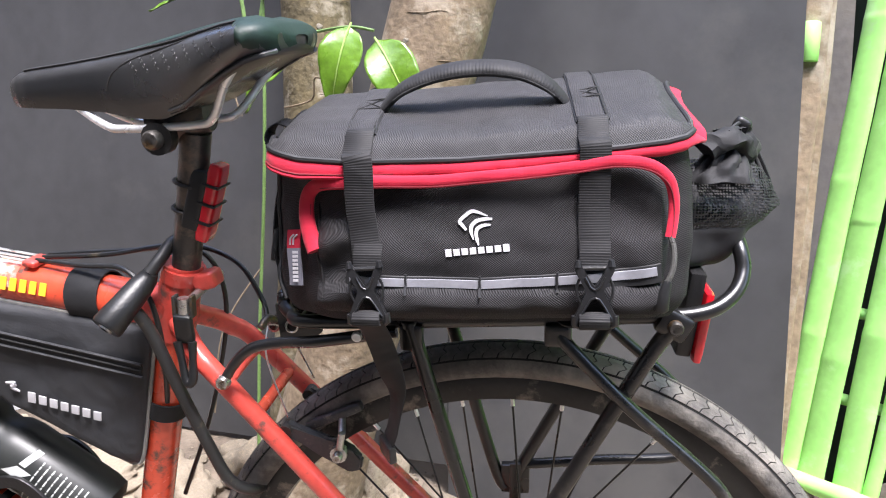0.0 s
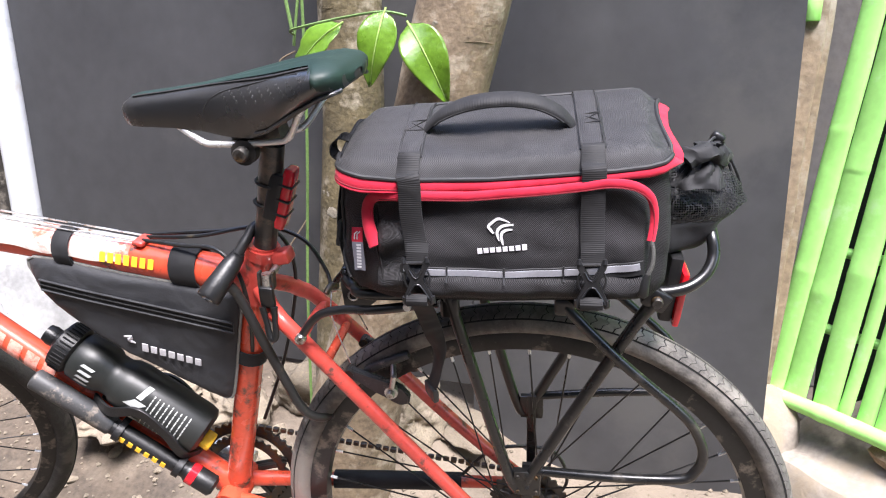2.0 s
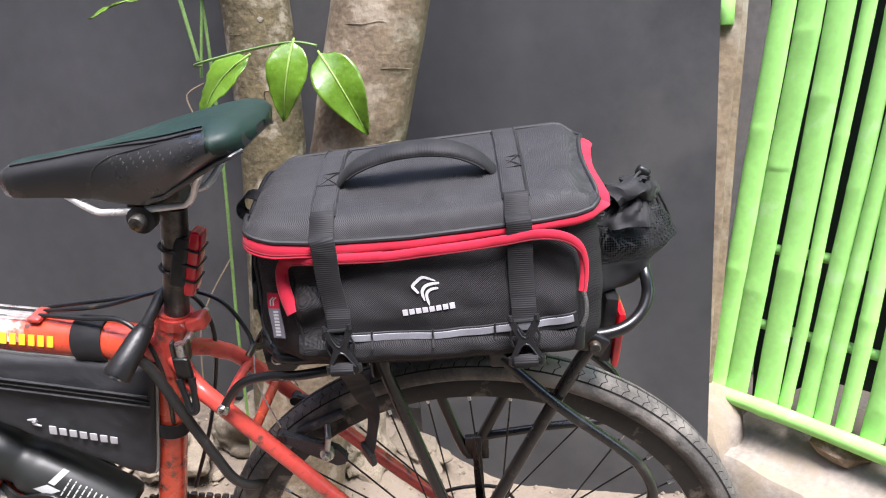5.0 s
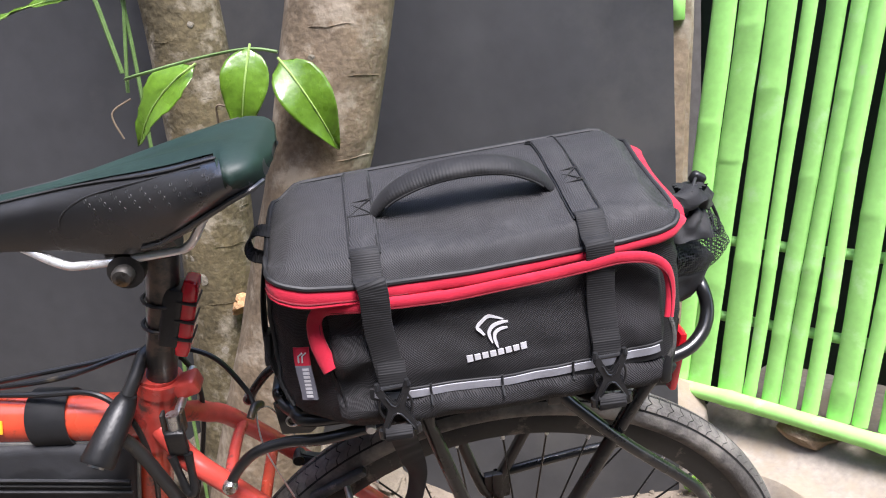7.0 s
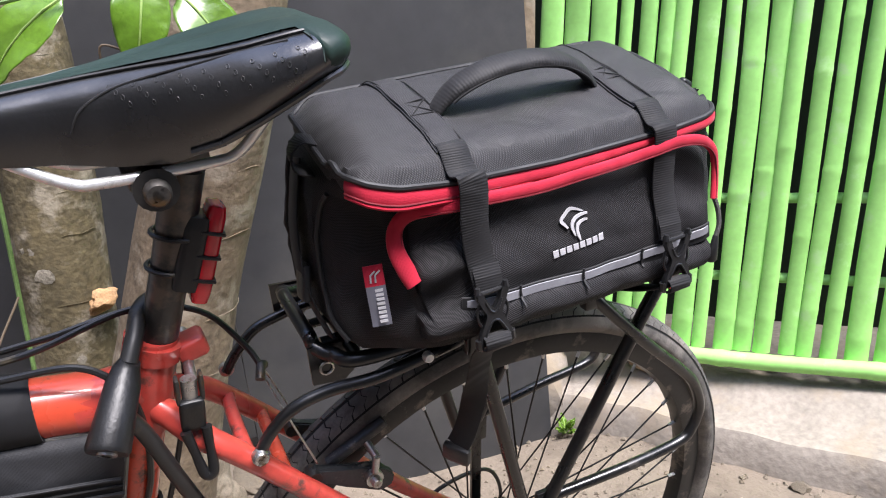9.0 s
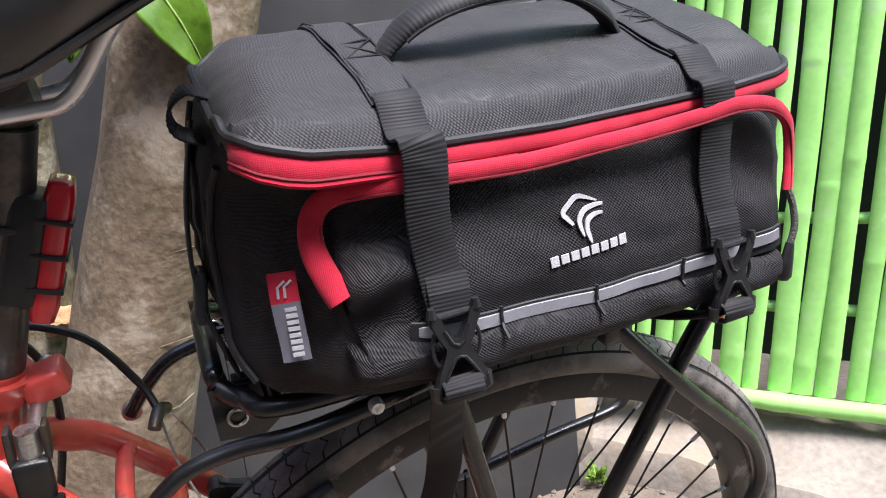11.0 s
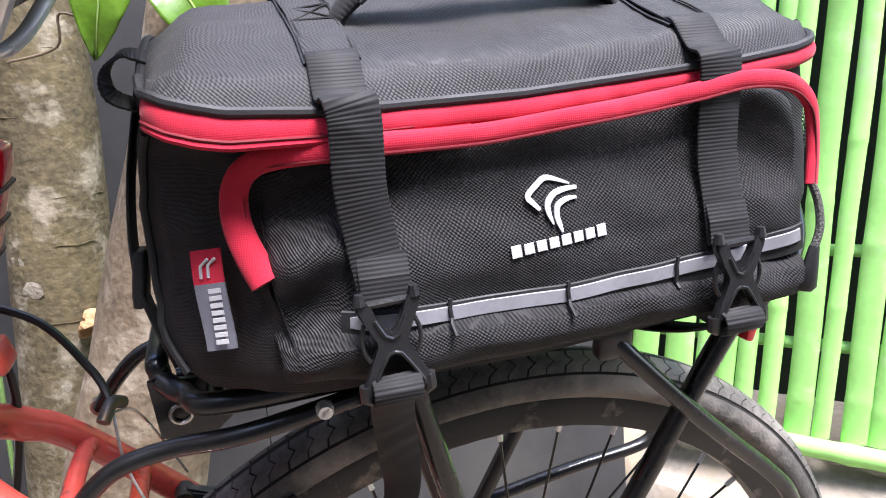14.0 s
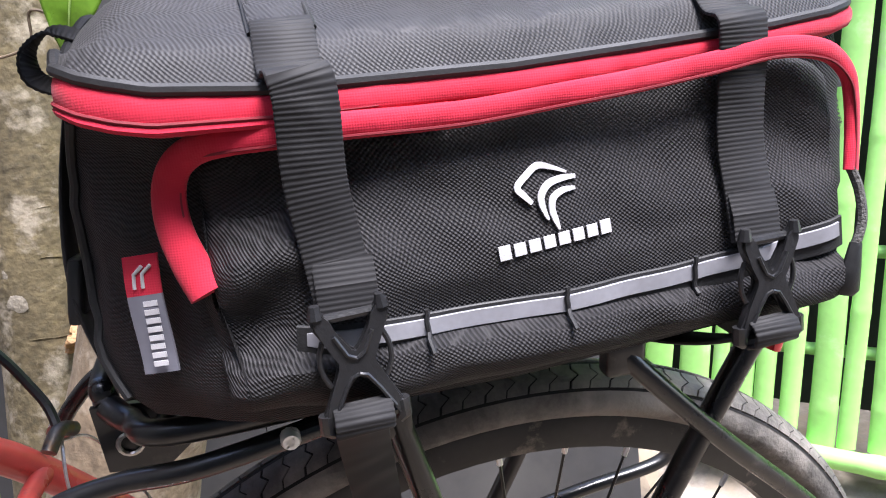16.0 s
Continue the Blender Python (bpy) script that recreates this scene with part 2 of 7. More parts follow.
M["wood"] = mat("old_grey_wood", (0.20, 0.15, 0.10), 0.85, var=0.4, scale=10, bump=0.6, bscale=60, stain=(0.30, 0.265, 0.21), stain_amt=0.4, stain_scale=8)
M["pvc"] = mat("white_pvc", (0.52, 0.54, 0.56), 0.35, var=0.06, scale=6, stain=(0.45, 0.44, 0.42), stain_amt=0.1, stain_scale=9)
M["old_concrete"] = mat("blackened_concrete", (0.026, 0.022, 0.018), 0.95, var=0.6, scale=16, bump=0.9, bscale=60, stain=(0.13, 0.115, 0.095), stain_amt=0.42, stain_scale=22)
M["wall"] = mat("grey_plaster", (0.17, 0.155, 0.137), 0.9, var=0.25, scale=5, bump=0.3, bscale=50, stain=(0.2, 0.18, 0.15), stain_amt=0.4, stain_scale=3)
M["concrete"] = mat("pale_concrete", (0.27, 0.237, 0.20), 0.9, var=0.3, scale=9, bump=0.6, bscale=60, stain=(0.28, 0.23, 0.17), stain_amt=0.45, stain_scale=6)
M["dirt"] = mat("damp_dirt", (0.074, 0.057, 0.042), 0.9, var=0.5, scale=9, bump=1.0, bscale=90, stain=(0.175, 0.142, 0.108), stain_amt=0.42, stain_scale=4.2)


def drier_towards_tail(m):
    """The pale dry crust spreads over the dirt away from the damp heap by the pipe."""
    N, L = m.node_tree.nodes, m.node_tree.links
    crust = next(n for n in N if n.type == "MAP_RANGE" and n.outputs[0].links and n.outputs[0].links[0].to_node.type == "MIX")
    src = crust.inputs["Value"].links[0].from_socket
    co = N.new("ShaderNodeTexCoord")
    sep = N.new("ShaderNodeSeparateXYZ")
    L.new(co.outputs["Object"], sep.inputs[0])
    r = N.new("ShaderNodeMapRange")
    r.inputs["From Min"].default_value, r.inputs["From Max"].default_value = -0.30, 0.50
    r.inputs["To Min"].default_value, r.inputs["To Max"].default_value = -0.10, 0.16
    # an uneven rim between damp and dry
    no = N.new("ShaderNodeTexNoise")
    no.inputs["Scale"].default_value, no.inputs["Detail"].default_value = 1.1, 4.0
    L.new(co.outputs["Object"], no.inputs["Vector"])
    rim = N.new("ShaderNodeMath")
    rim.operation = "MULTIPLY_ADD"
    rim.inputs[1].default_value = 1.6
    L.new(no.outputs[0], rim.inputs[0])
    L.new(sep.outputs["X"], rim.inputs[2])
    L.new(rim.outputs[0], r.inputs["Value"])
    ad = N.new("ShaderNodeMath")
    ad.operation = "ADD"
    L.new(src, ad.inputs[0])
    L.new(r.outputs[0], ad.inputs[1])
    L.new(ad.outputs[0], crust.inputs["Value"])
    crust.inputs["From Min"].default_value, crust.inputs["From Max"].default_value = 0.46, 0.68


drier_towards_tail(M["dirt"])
M["stone"] = mat("grey_stone", (0.21, 0.175, 0.13), 0.9, var=0.35, scale=20, bump=0.6, bscale=80, rand=0.35, stain=(0.2, 0.16, 0.11), stain_amt=0.3, stain_scale=14)
M["brown_stone"] = mat("brown_stone", (0.19, 0.135, 0.085), 0.9, var=0.4, scale=30, bump=0.8, bscale=80, stain=(0.34, 0.28, 0.2), stain_amt=0.3, stain_scale=25)
M["sack"] = weave("white_plastic_sack", (0.25, 0.252, 0.25), 0.6, 160, 160, 0.15)
M["glass_label"] = mat("pale_bottle_print", (0.40, 0.41, 0.40), 0.5, var=0.1)

# ---- shape helpers ----
def V(*a):
    return Vector(a)


def part(name, bm, material, parent=None, label="", smooth=True):
    """Links a bmesh as one mesh object under a thing or a part."""
    bmesh.ops.recalc_face_normals(bm, faces=bm.faces[:])
    me = bpy.data.meshes.new(name)
    bm.to_mesh(me)
    bm.free()
    me.materials.append(material)
    if smooth:
        me.shade_smooth()
        me.set_sharp_from_angle(angle=radians(42))
    ob = new(name, me)
    if parent is not None:
        ob.parent = parent
    if label:
        tagged(ob, label)
    return ob


def thing(name, label, category, m=None, group="", kind=""):
    ob = new(name)
    ob.empty_display_size = 0.05
    if m is not None:
        ob.matrix_world = m
    return tagged(ob, label, category, group, kind)


def curve_path(pts, per=6, closed=False):
    """A smooth path through the points (Catmull-Rom)."""
    p = [Vector(a) for a in pts]
    n = len(p)
    out = []
    for i in range(n if closed else n - 1):
        a, b, c, d = (p[(i + k) % n] if closed else p[min(max(i + k, 0), n - 1)] for k in (-1, 0, 1, 2))
        for s in range(per):
            t = s / per
            out.append(0.5 * (2 * b + (c - a) * t + (2 * a - 5 * b + 4 * c - d) * t * t + (3 * b - a - 3 * c + d) * t ** 3))
    if not closed:
        out.append(p[-1])
    return out


def tube(bm, pts, r, seg=10, closed=False, flat=1.0, side=None):
    """A tube along the path; r is one radius or one for each point. flat squashes it across `side`."""
    pts = [Vector(a) for a in pts]
    n = len(pts)
    rs = r if isinstance(r, (list, tuple)) else [r] * n
    if len(rs) != n:
        rs = [float(np.interp(i / (n - 1) * (len(rs) - 1), range(len(rs)), rs)) for i in range(n)]
    rings, up_ = [], None
    for i in range(n):
        if closed:
            d = pts[(i + 1) % n] - pts[i - 1]
        else:
            d = pts[min(i + 1, n - 1)] - pts[max(i - 1, 0)]
        d.normalize()
        if side is not None:
            u = Vector(side)
            u = (u - d * u.dot(d)).normalized()
        elif up_ is None:
            u = d.orthogonal().normalized()
        else:
            u = (up_ - d * up_.dot(d)).normalized()
        up_ = u
        v = d.cross(u)
        rings.append([bm.verts.new(pts[i] + rs[i] * (math.cos(2 * math.pi * k / seg) * u + flat * math.sin(2 * math.pi * k / seg) * v)) for k in range(seg)])
    for i in range(n if closed else n - 1):
        a, b = rings[i], rings[(i + 1) % n]
        for k in range(seg):
            bm.faces.new((a[k], a[(k + 1) % seg], b[(k + 1) % seg], b[k]))
    if not closed:
        bm.faces.new(rings[0][::-1])
        bm.faces.new(rings[-1])
    return bm


def ribbon(bm, pts, side, w, th):
    """A flat band with thickness along the path; side is its width direction (one, or one for each point)."""
    pts = [Vector(a) for a in pts]
    n = len(pts)
    rings = []
    for i in range(n):
        d = (pts[min(i + 1, n - 1)] - pts[max(i - 1, 0)]).normalized()
        s = Vector(side[i] if isinstance(side, list) else side)
        s = (s - d * s.dot(d)).normalized()
        nn = d.cross(s)
        ww = w[i] if isinstance(w, list) else w
        h = ww / 2
        e = th * 0.5
        rings.append([bm.verts.new(pts[i] + s * a + nn * b) for a, b in ((-h, -e * 0.4), (-h * 0.93, -e), (h * 0.93, -e), (h, -e * 0.4), (h, e * 0.4), (h * 0.93, e), (-h * 0.93, e), (-h, e * 0.4))])
    for i in range(n - 1):
        for k in range(8):
            bm.faces.new((rings[i][k], rings[i][(k + 1) % 8], rings[i + 1][(k + 1) % 8], rings[i + 1][k]))
    bm.faces.new(rings[0][::-1])
    bm.faces.new(rings[-1])
    return bm


def lathe(bm, prof, m=None, seg=24, closed=False):
    """Turns (radius, along) about the local Y axis."""
    m = m or Matrix()
    rings = []
    for r, h in prof:
        if r < 1e-6:
            rings.append([bm.verts.new(m @ Vector((0, h, 0)))])
        else:
            rings.append([bm.verts.new(m @ Vector((r * math.cos(2 * math.pi * k / seg), h, r * math.sin(2 * math.pi * k / seg)))) for k in range(seg)])
    pairs = list(zip(rings, rings[1:])) + ([(rings[-1], rings[0])] if closed else [])
    for a, b in pairs:
        for k in range(seg):
            j = (k + 1) % seg
            if len(a) == 1 and len(b) == 1:
                continue
            if len(a) == 1:
                bm.faces.new((a[0], b[j], b[k]))
            elif len(b) == 1:
                bm.faces.new((a[k], a[j], b[0]))
            else:
                bm.faces.new((a[k], a[j], b[j], b[k]))
    if not closed:
        for e in (rings[0], rings[-1]):
            if len(e) > 1:
                bm.faces.new(e)
    return bm


def rbox(bm, size, r, n=8, m=None, fn=None):
    """A box with rounded edges, n cells a side, passed through fn(Vector in -1..1 box space) when given."""
    m = m or Matrix()
    sx, sy, sz = (s / 2 for s in size)
    seen = {}

    def vert(p):
        key = (round(p[0], 6), round(p[1], 6), round(p[2], 6))
        if key not in seen:
            q = Vector((p[0] * sx, p[1] * sy, p[2] * sz))
            c = Vector((max(-sx + r, min(sx - r, q.x)), max(-sy + r, min(sy - r, q.y)), max(-sz + r, min(sz - r, q.z))))
            d = q - c
            if d.length > 1e-9:
                q = c + d.normalized() * r if d.length > r * 0.999 or True else q
            if fn:
                q = fn(q)
            seen[key] = bm.verts.new(m @ q)
        return seen[key]
    # cells gather near the edges, so that the rounding is smooth
    t = [-1 + 2 * i / n for i in range(n + 1)]
    for ax in range(3):
        for sgn in (-1, 1):
            for i in range(n):
                for j in range(n):
                    quad = []
                    for a, b in ((i, j), (i + 1, j), (i + 1, j + 1), (i, j + 1)):
                        p = [0, 0, 0]
                        p[ax], p[(ax + 1) % 3], p[(ax + 2) % 3] = sgn, t[a], t[b]
                        quad.append(vert(p))
                    bm.faces.new(quad if sgn > 0 else quad[::-1])
    return bm


def cyl(bm, a, b, r, seg=12, r2=None):
    return tube(bm, [a, b], [r, r if r2 is None else r2], seg)


def prism(bm, outline, axis_dir, th, m=None):
    """A flat shape from a closed outline of points, thickened along axis_dir."""
    m = m or Matrix()
    d = Vector(axis_dir) * th
    a = [bm.verts.new(m @ Vector(p)) for p in outline]
    b = [bm.verts.new(m @ (Vector(p) + d)) for p in outline]
    n = len(a)
    bm.faces.new(a)
    bm.faces.new(b[::-1])
    for k in range(n):
        bm.faces.new((a[k], b[k], b[(k + 1) % n], a[(k + 1) % n]))
    return bm


def B():
    return bmesh.new()


def wobble(p, f, amp, seed=0.0):
    return amp * noise.noise(Vector((p[0] * f + seed, p[1] * f - seed, p[2] * f + 2 * seed)))


def lin(a, b, n):
    return [a + (b - a) * i / (n - 1) for i in range(n)]


def interp(x, xs, ys):
    return float(np.interp(x, xs, ys))

# ---- the setting ----
GATE_A, GATE_D, GATE_UP = V(0.535, 0.727, 0.235), V(0.612, -0.791, 0), V(0.129, -0.006, 1.0)
BOARD_A, BOARD_D = V(0.485, 0.60, 0), V(-0.981, 0.193, 0)


def smooth(a, b, x):
    t = max(0.0, min(1.0, (x - a) / (b - a)))
    return t * t * (3 - 2 * t)


def ground_z(x, y):
    """Height of the dirt: it climbs to the trees and a little towards the ledge."""
    z = 0.17 * smooth(0.25, 0.75, y) * (1 - smooth(-0.35, 0.1, x))
    z += 0.05 * smooth(0.1, 0.6, x) * (1 - smooth(0.45, 0.75, y)) * smooth(-0.5, 0.0, y)
    z -= 0.03 * smooth(-0.6, -1.0, x) * (1 - smooth(0.2, 0.6, y))
    z += 0.012 * noise.noise(V(x * 5, y * 5, 0)) + 0.006 * noise.noise(V(x * 17, y * 17, 3))
    return z if abs(x) < 4 and abs(y) < 4 else 0.0


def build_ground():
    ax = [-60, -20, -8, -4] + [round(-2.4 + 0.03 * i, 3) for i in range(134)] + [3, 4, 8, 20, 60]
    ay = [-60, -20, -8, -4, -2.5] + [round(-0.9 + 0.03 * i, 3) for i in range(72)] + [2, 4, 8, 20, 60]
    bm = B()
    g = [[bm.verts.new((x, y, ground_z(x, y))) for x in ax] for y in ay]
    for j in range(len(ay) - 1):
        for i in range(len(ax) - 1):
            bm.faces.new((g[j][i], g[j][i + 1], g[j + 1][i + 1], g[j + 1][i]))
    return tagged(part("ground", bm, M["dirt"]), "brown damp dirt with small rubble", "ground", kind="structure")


def lump(bm, size, seed, rough=0.35, sub=2, cut=0.80):
    """A stone: an uneven rounded lump."""
    bmesh.ops.create_icosphere(bm, subdivisions=sub, radius=1.0)
    for v in bm.verts:
        k = 1 + rough * noise.noise(v.co * 1.3 + V(seed, seed * 2, 0)) + 0.12 * noise.noise(v.co * 4 + V(seed, 0, 0)) + (0.06 * noise.noise(v.co * 11 + V(0, seed, 0)) if sub > 2 else 0.0)
        k *= min(1.0, cut / max(abs(v.co.dot(V(0.6, 0.5, 0.62))), abs(v.co.dot(V(-0.7, 0.6, 0.39))), abs(v.co.dot(V(0.3, -0.8, 0.52))), 0.01))
        v.co = V(v.co.x * size[0], v.co.y * size[1], v.co.z * size[2]) * k
    return bm


def build_stones():
    rng = random.Random(5)
    kinds = []
    for k in range(5):
        bm = B()
        lump(bm, (1, 0.8, 0.55), 3.1 * k, rough=0.5)
        me = bpy.data.meshes.new("stone")
        bm.to_mesh(me)
        bm.free()
        me.materials.append(M["stone"])
        me.shade_smooth()
        me.set_sharp_from_angle(angle=radians(24))
        kinds.append(me)
    for i in range(130):
        x, y = (rng.uniform(-1.6, -0.35), rng.uniform(-0.1, 0.75)) if i < 92 else (rng.uniform(-0.3, 1.0), rng.uniform(-0.1, 0.5))
        s = rng.choice((0.006, 0.008, 0.010, 0.012, 0.015, 0.020))
        ob = new("stone", kinds[i % 5])
        ob.matrix_world = pose(x, y, ground_z(x, y) + s * 0.25, 0, 0, rng.uniform(0, 360)) @ Matrix.Diagonal((s, s, s, 1))
        tagged(ob, "small grey-brown stone half sunk in dirt", "stone", "loose stones on the dirt")
    rubble = []
    for k in range(3):
        bm = B()
        lump(bm, (1, 0.8, 0.9), 11.3 + 5 * k, rough=0.7, sub=5, cut=0.9)
        me = bpy.data.meshes.new("rubble_block")
        bm.to_mesh(me)
        bm.free()
        me.materials.append(M["stone"])
        me.shade_smooth()
        rubble.append(me)
    for x, y, s, sq in ((-1.36, 0.80, 0.15, 0.20), (-0.95, 0.62, 0.17, 0.25), (-0.75, 0.62, 0.13, 0.5), (-0.62, 0.45, 0.10, 0.5), (-0.55, 0.68, 0.12, 0.8), (-0.30, 0.62, 0.10, 0.9), (-0.18, 0.66, 0.11, 0.25)):
        ob = new("rubble_block", rubble[int(abs(x) * 10) % 3])
        ob.matrix_world = pose(x, y, ground_z(x, y) + s * 0.08, 0, 0, x * 300) @ Matrix.Diagonal((s, s * 0.8, s * sq, 1))
        tagged(ob, "broken pale concrete lump lying by the trees", "rubble", "rubble under the board")
    gravel = B()
    tmp = []
    for i in range(4200):
        x, y = rng.uniform(-1.7, 1.1), rng.uniform(-0.3, 0.8)
        s = rng.uniform(0.0018, 0.0075)
        c = V(x, y, ground_z(x, y) + s * 0.3)
        vs = [gravel.verts.new(c + s * V(a + rng.uniform(-.3, .3), b + rng.uniform(-.3, .3), d)) for a, b, d in ((1, 0, 0), (0, 1, 0), (-1, 0, 0), (0, -1, 0), (0, 0, 0.8), (0, 0, -0.8))]
        for a, b in ((0, 1), (1, 2), (2, 3), (3, 0)):
            gravel.faces.new((vs[a], vs[b], vs[4]))
            gravel.faces.new((vs[b], vs[a], vs[5]))
    tagged(part("gravel", gravel, M["stone"], smooth=False), "scattered fine gravel on the dirt", "gravel", kind="stuff")
    bm = B()
    lump(bm, (0.062, 0.045, 0.036), 7.7, rough=0.45)
    bm.transform(pose(0.725, 0.50, 0.188, 0, 0, -45))
    tagged(part("stone", bm, M["brown_stone"]), "rough brown stone lying on the concrete ledge", "stone")


def build_board():
    """Two charcoal sheets: a long one whose foot hangs over the rubble, and one that reaches the dirt."""
    n = V(-0.193, -0.981, 0)
    for a, b, zb, lab in ((0.0, 0.66, -0.03, "charcoal sheet standing on the dirt beside a post"), (0.662, 2.12, 0.19, "charcoal sheet behind the trees, hung above rubble")):
        bm = B()
        nx, nz = 24, 24
        for off in (0.0, 0.012):
            g = [[bm.verts.new(BOARD_A + BOARD_D * (a + (b - a) * i / nx) - n * off + V(0, 0, zb + (2.3 - zb) * j / nz) + n * (0.006 * noise.noise(V(i * 0.2 + a * 9, j * 0.2, 0)))) for i in range(nx + 1)] for j in range(nz + 1)]
            for j in range(nz):
                for i in range(nx):
                    bm.faces.new((g[j][i], g[j][i + 1], g[j + 1][i + 1], g[j + 1][i]))
            if off == 0.0:
                g0 = g
        ring0 = g0[0] + [r[-1] for r in g0[1:]] + g0[-1][-2::-1] + [r[0] for r in g0[-2:0:-1]]
        ring1 = g[0] + [r[-1] for r in g[1:]] + g[-1][-2::-1] + [r[0] for r in g[-2:0:-1]]
        for k in range(len(ring0)):
            bm.faces.new((ring0[k], ring0[(k + 1) % len(ring0)], ring1[(k + 1) % len(ring0)], ring1[k]))
        tagged(part("wall_board", bm, M["board"]), lab, "board", kind="structure")


def slab(name, pts, z0, z1, material, label, cat):
    """An upright block over a ground outline."""
    bm = B()
    prism(bm, [(x, y, z0) for x, y in pts], (0, 0, 1), z1 - z0)
    bmesh.ops.bevel(bm, geom=bm.edges[:], offset=0.006, segments=2, affect="EDGES")
    return tagged(part(name, bm, material), label, cat, kind="structure")


def build_walls():
    # added sheet that stands for the shade behind the slats
    slab("wall_gate_shade", [(0.72, 0.98), (1.75, -0.32), (1.82, -0.27), (0.79, 1.03)], 0.0, 2.4, M["gate_shade"], "near-black sheet added as shade behind the gate slats", "wall")
    slab("wall_back", [(-4.0, 1.32), (-4.0, 1.25), (2.0, 1.25), (2.0, 1.32)], 0.0, 2.5, M["wall"], "grey plastered wall behind the sheets", "wall")
    slab("wall_pillar", [(-1.92, 1.06), (-1.655, 1.04), (-1.655, 1.22), (-1.92, 1.22)], 0.0, 2.4, M["old_concrete"], "concrete pillar blackened by damp", "pillar")
    slab("wall_side", [(-3.2, 1.10), (-1.922, 1.10), (-1.922, 1.24), (-3.2, 1.24)], 0.0, 2.4, M["wall"], "beige plastered wall beside a pillar", "wall")
    # two unseen walls, added to cut sky light and deepen the blacks
    slab("wall_unseen_behind", [(-5.0, -2.9), (5.0, -2.9), (5.0, -2.75), (-5.0, -2.75)], 0.0, 3.6, M["wall"], "plain unseen wall added to block sky light from behind", "wall")
    slab("wall_unseen_west", [(-2.50, -2.74), (-2.35, -2.74), (-2.35, 1.09), (-2.50, 1.09)], 0.0, 4.6, M["wall"], "plain unseen wall added to block sky light from the west", "wall")
    # the ledge under the gate
    bm = B()
    a, b = V(0.517, 0.593, 0), V(0.891, -0.093, 0)
    d = (b - a).normalized()
    nrm = V(-d.y, d.x, 0)
    if nrm.x < 0:
        nrm = -nrm
    rows = []
    for i in range(60):
        p = a + d * (-0.06 + 1.1 * i / 59)
        e = 0.012 * noise.noise(p * 9)
        rows.append([bm.verts.new(q) for q in (p - nrm * (0.02 - e) + V(0, 0, -0.05), p - nrm * (0.006 - e) + V(0, 0, 0.095), p + nrm * (0.012 + e) + V(0, 0, 0.118 + e * 0.5), p + nrm * 0.07 + V(0, 0, 0.124 + e), p + nrm * 0.15 + V(0, 0, 0.178 + e), p + nrm * 0.7 + V(0, 0, 0.185))])
    for i in range(59):
        for k in range(5):
            bm.faces.new((rows[i][k], rows[i + 1][k], rows[i + 1][k + 1], rows[i][k + 1]))
    tagged(part("pavement", bm, M["concrete"]), "pale cracked concrete ledge below the gate", "ledge", kind="structure")
    # footing of the post
    bm = B()
    lump(bm, (0.075, 0.07, 0.17), 4.4, rough=0.3)
    bm.transform(pose(0.515, 0.67, 0.10))
    tagged(part("trim_footing", bm, M["concrete"]), "crumbling concrete footing of the gate post", "footing", kind="structure")


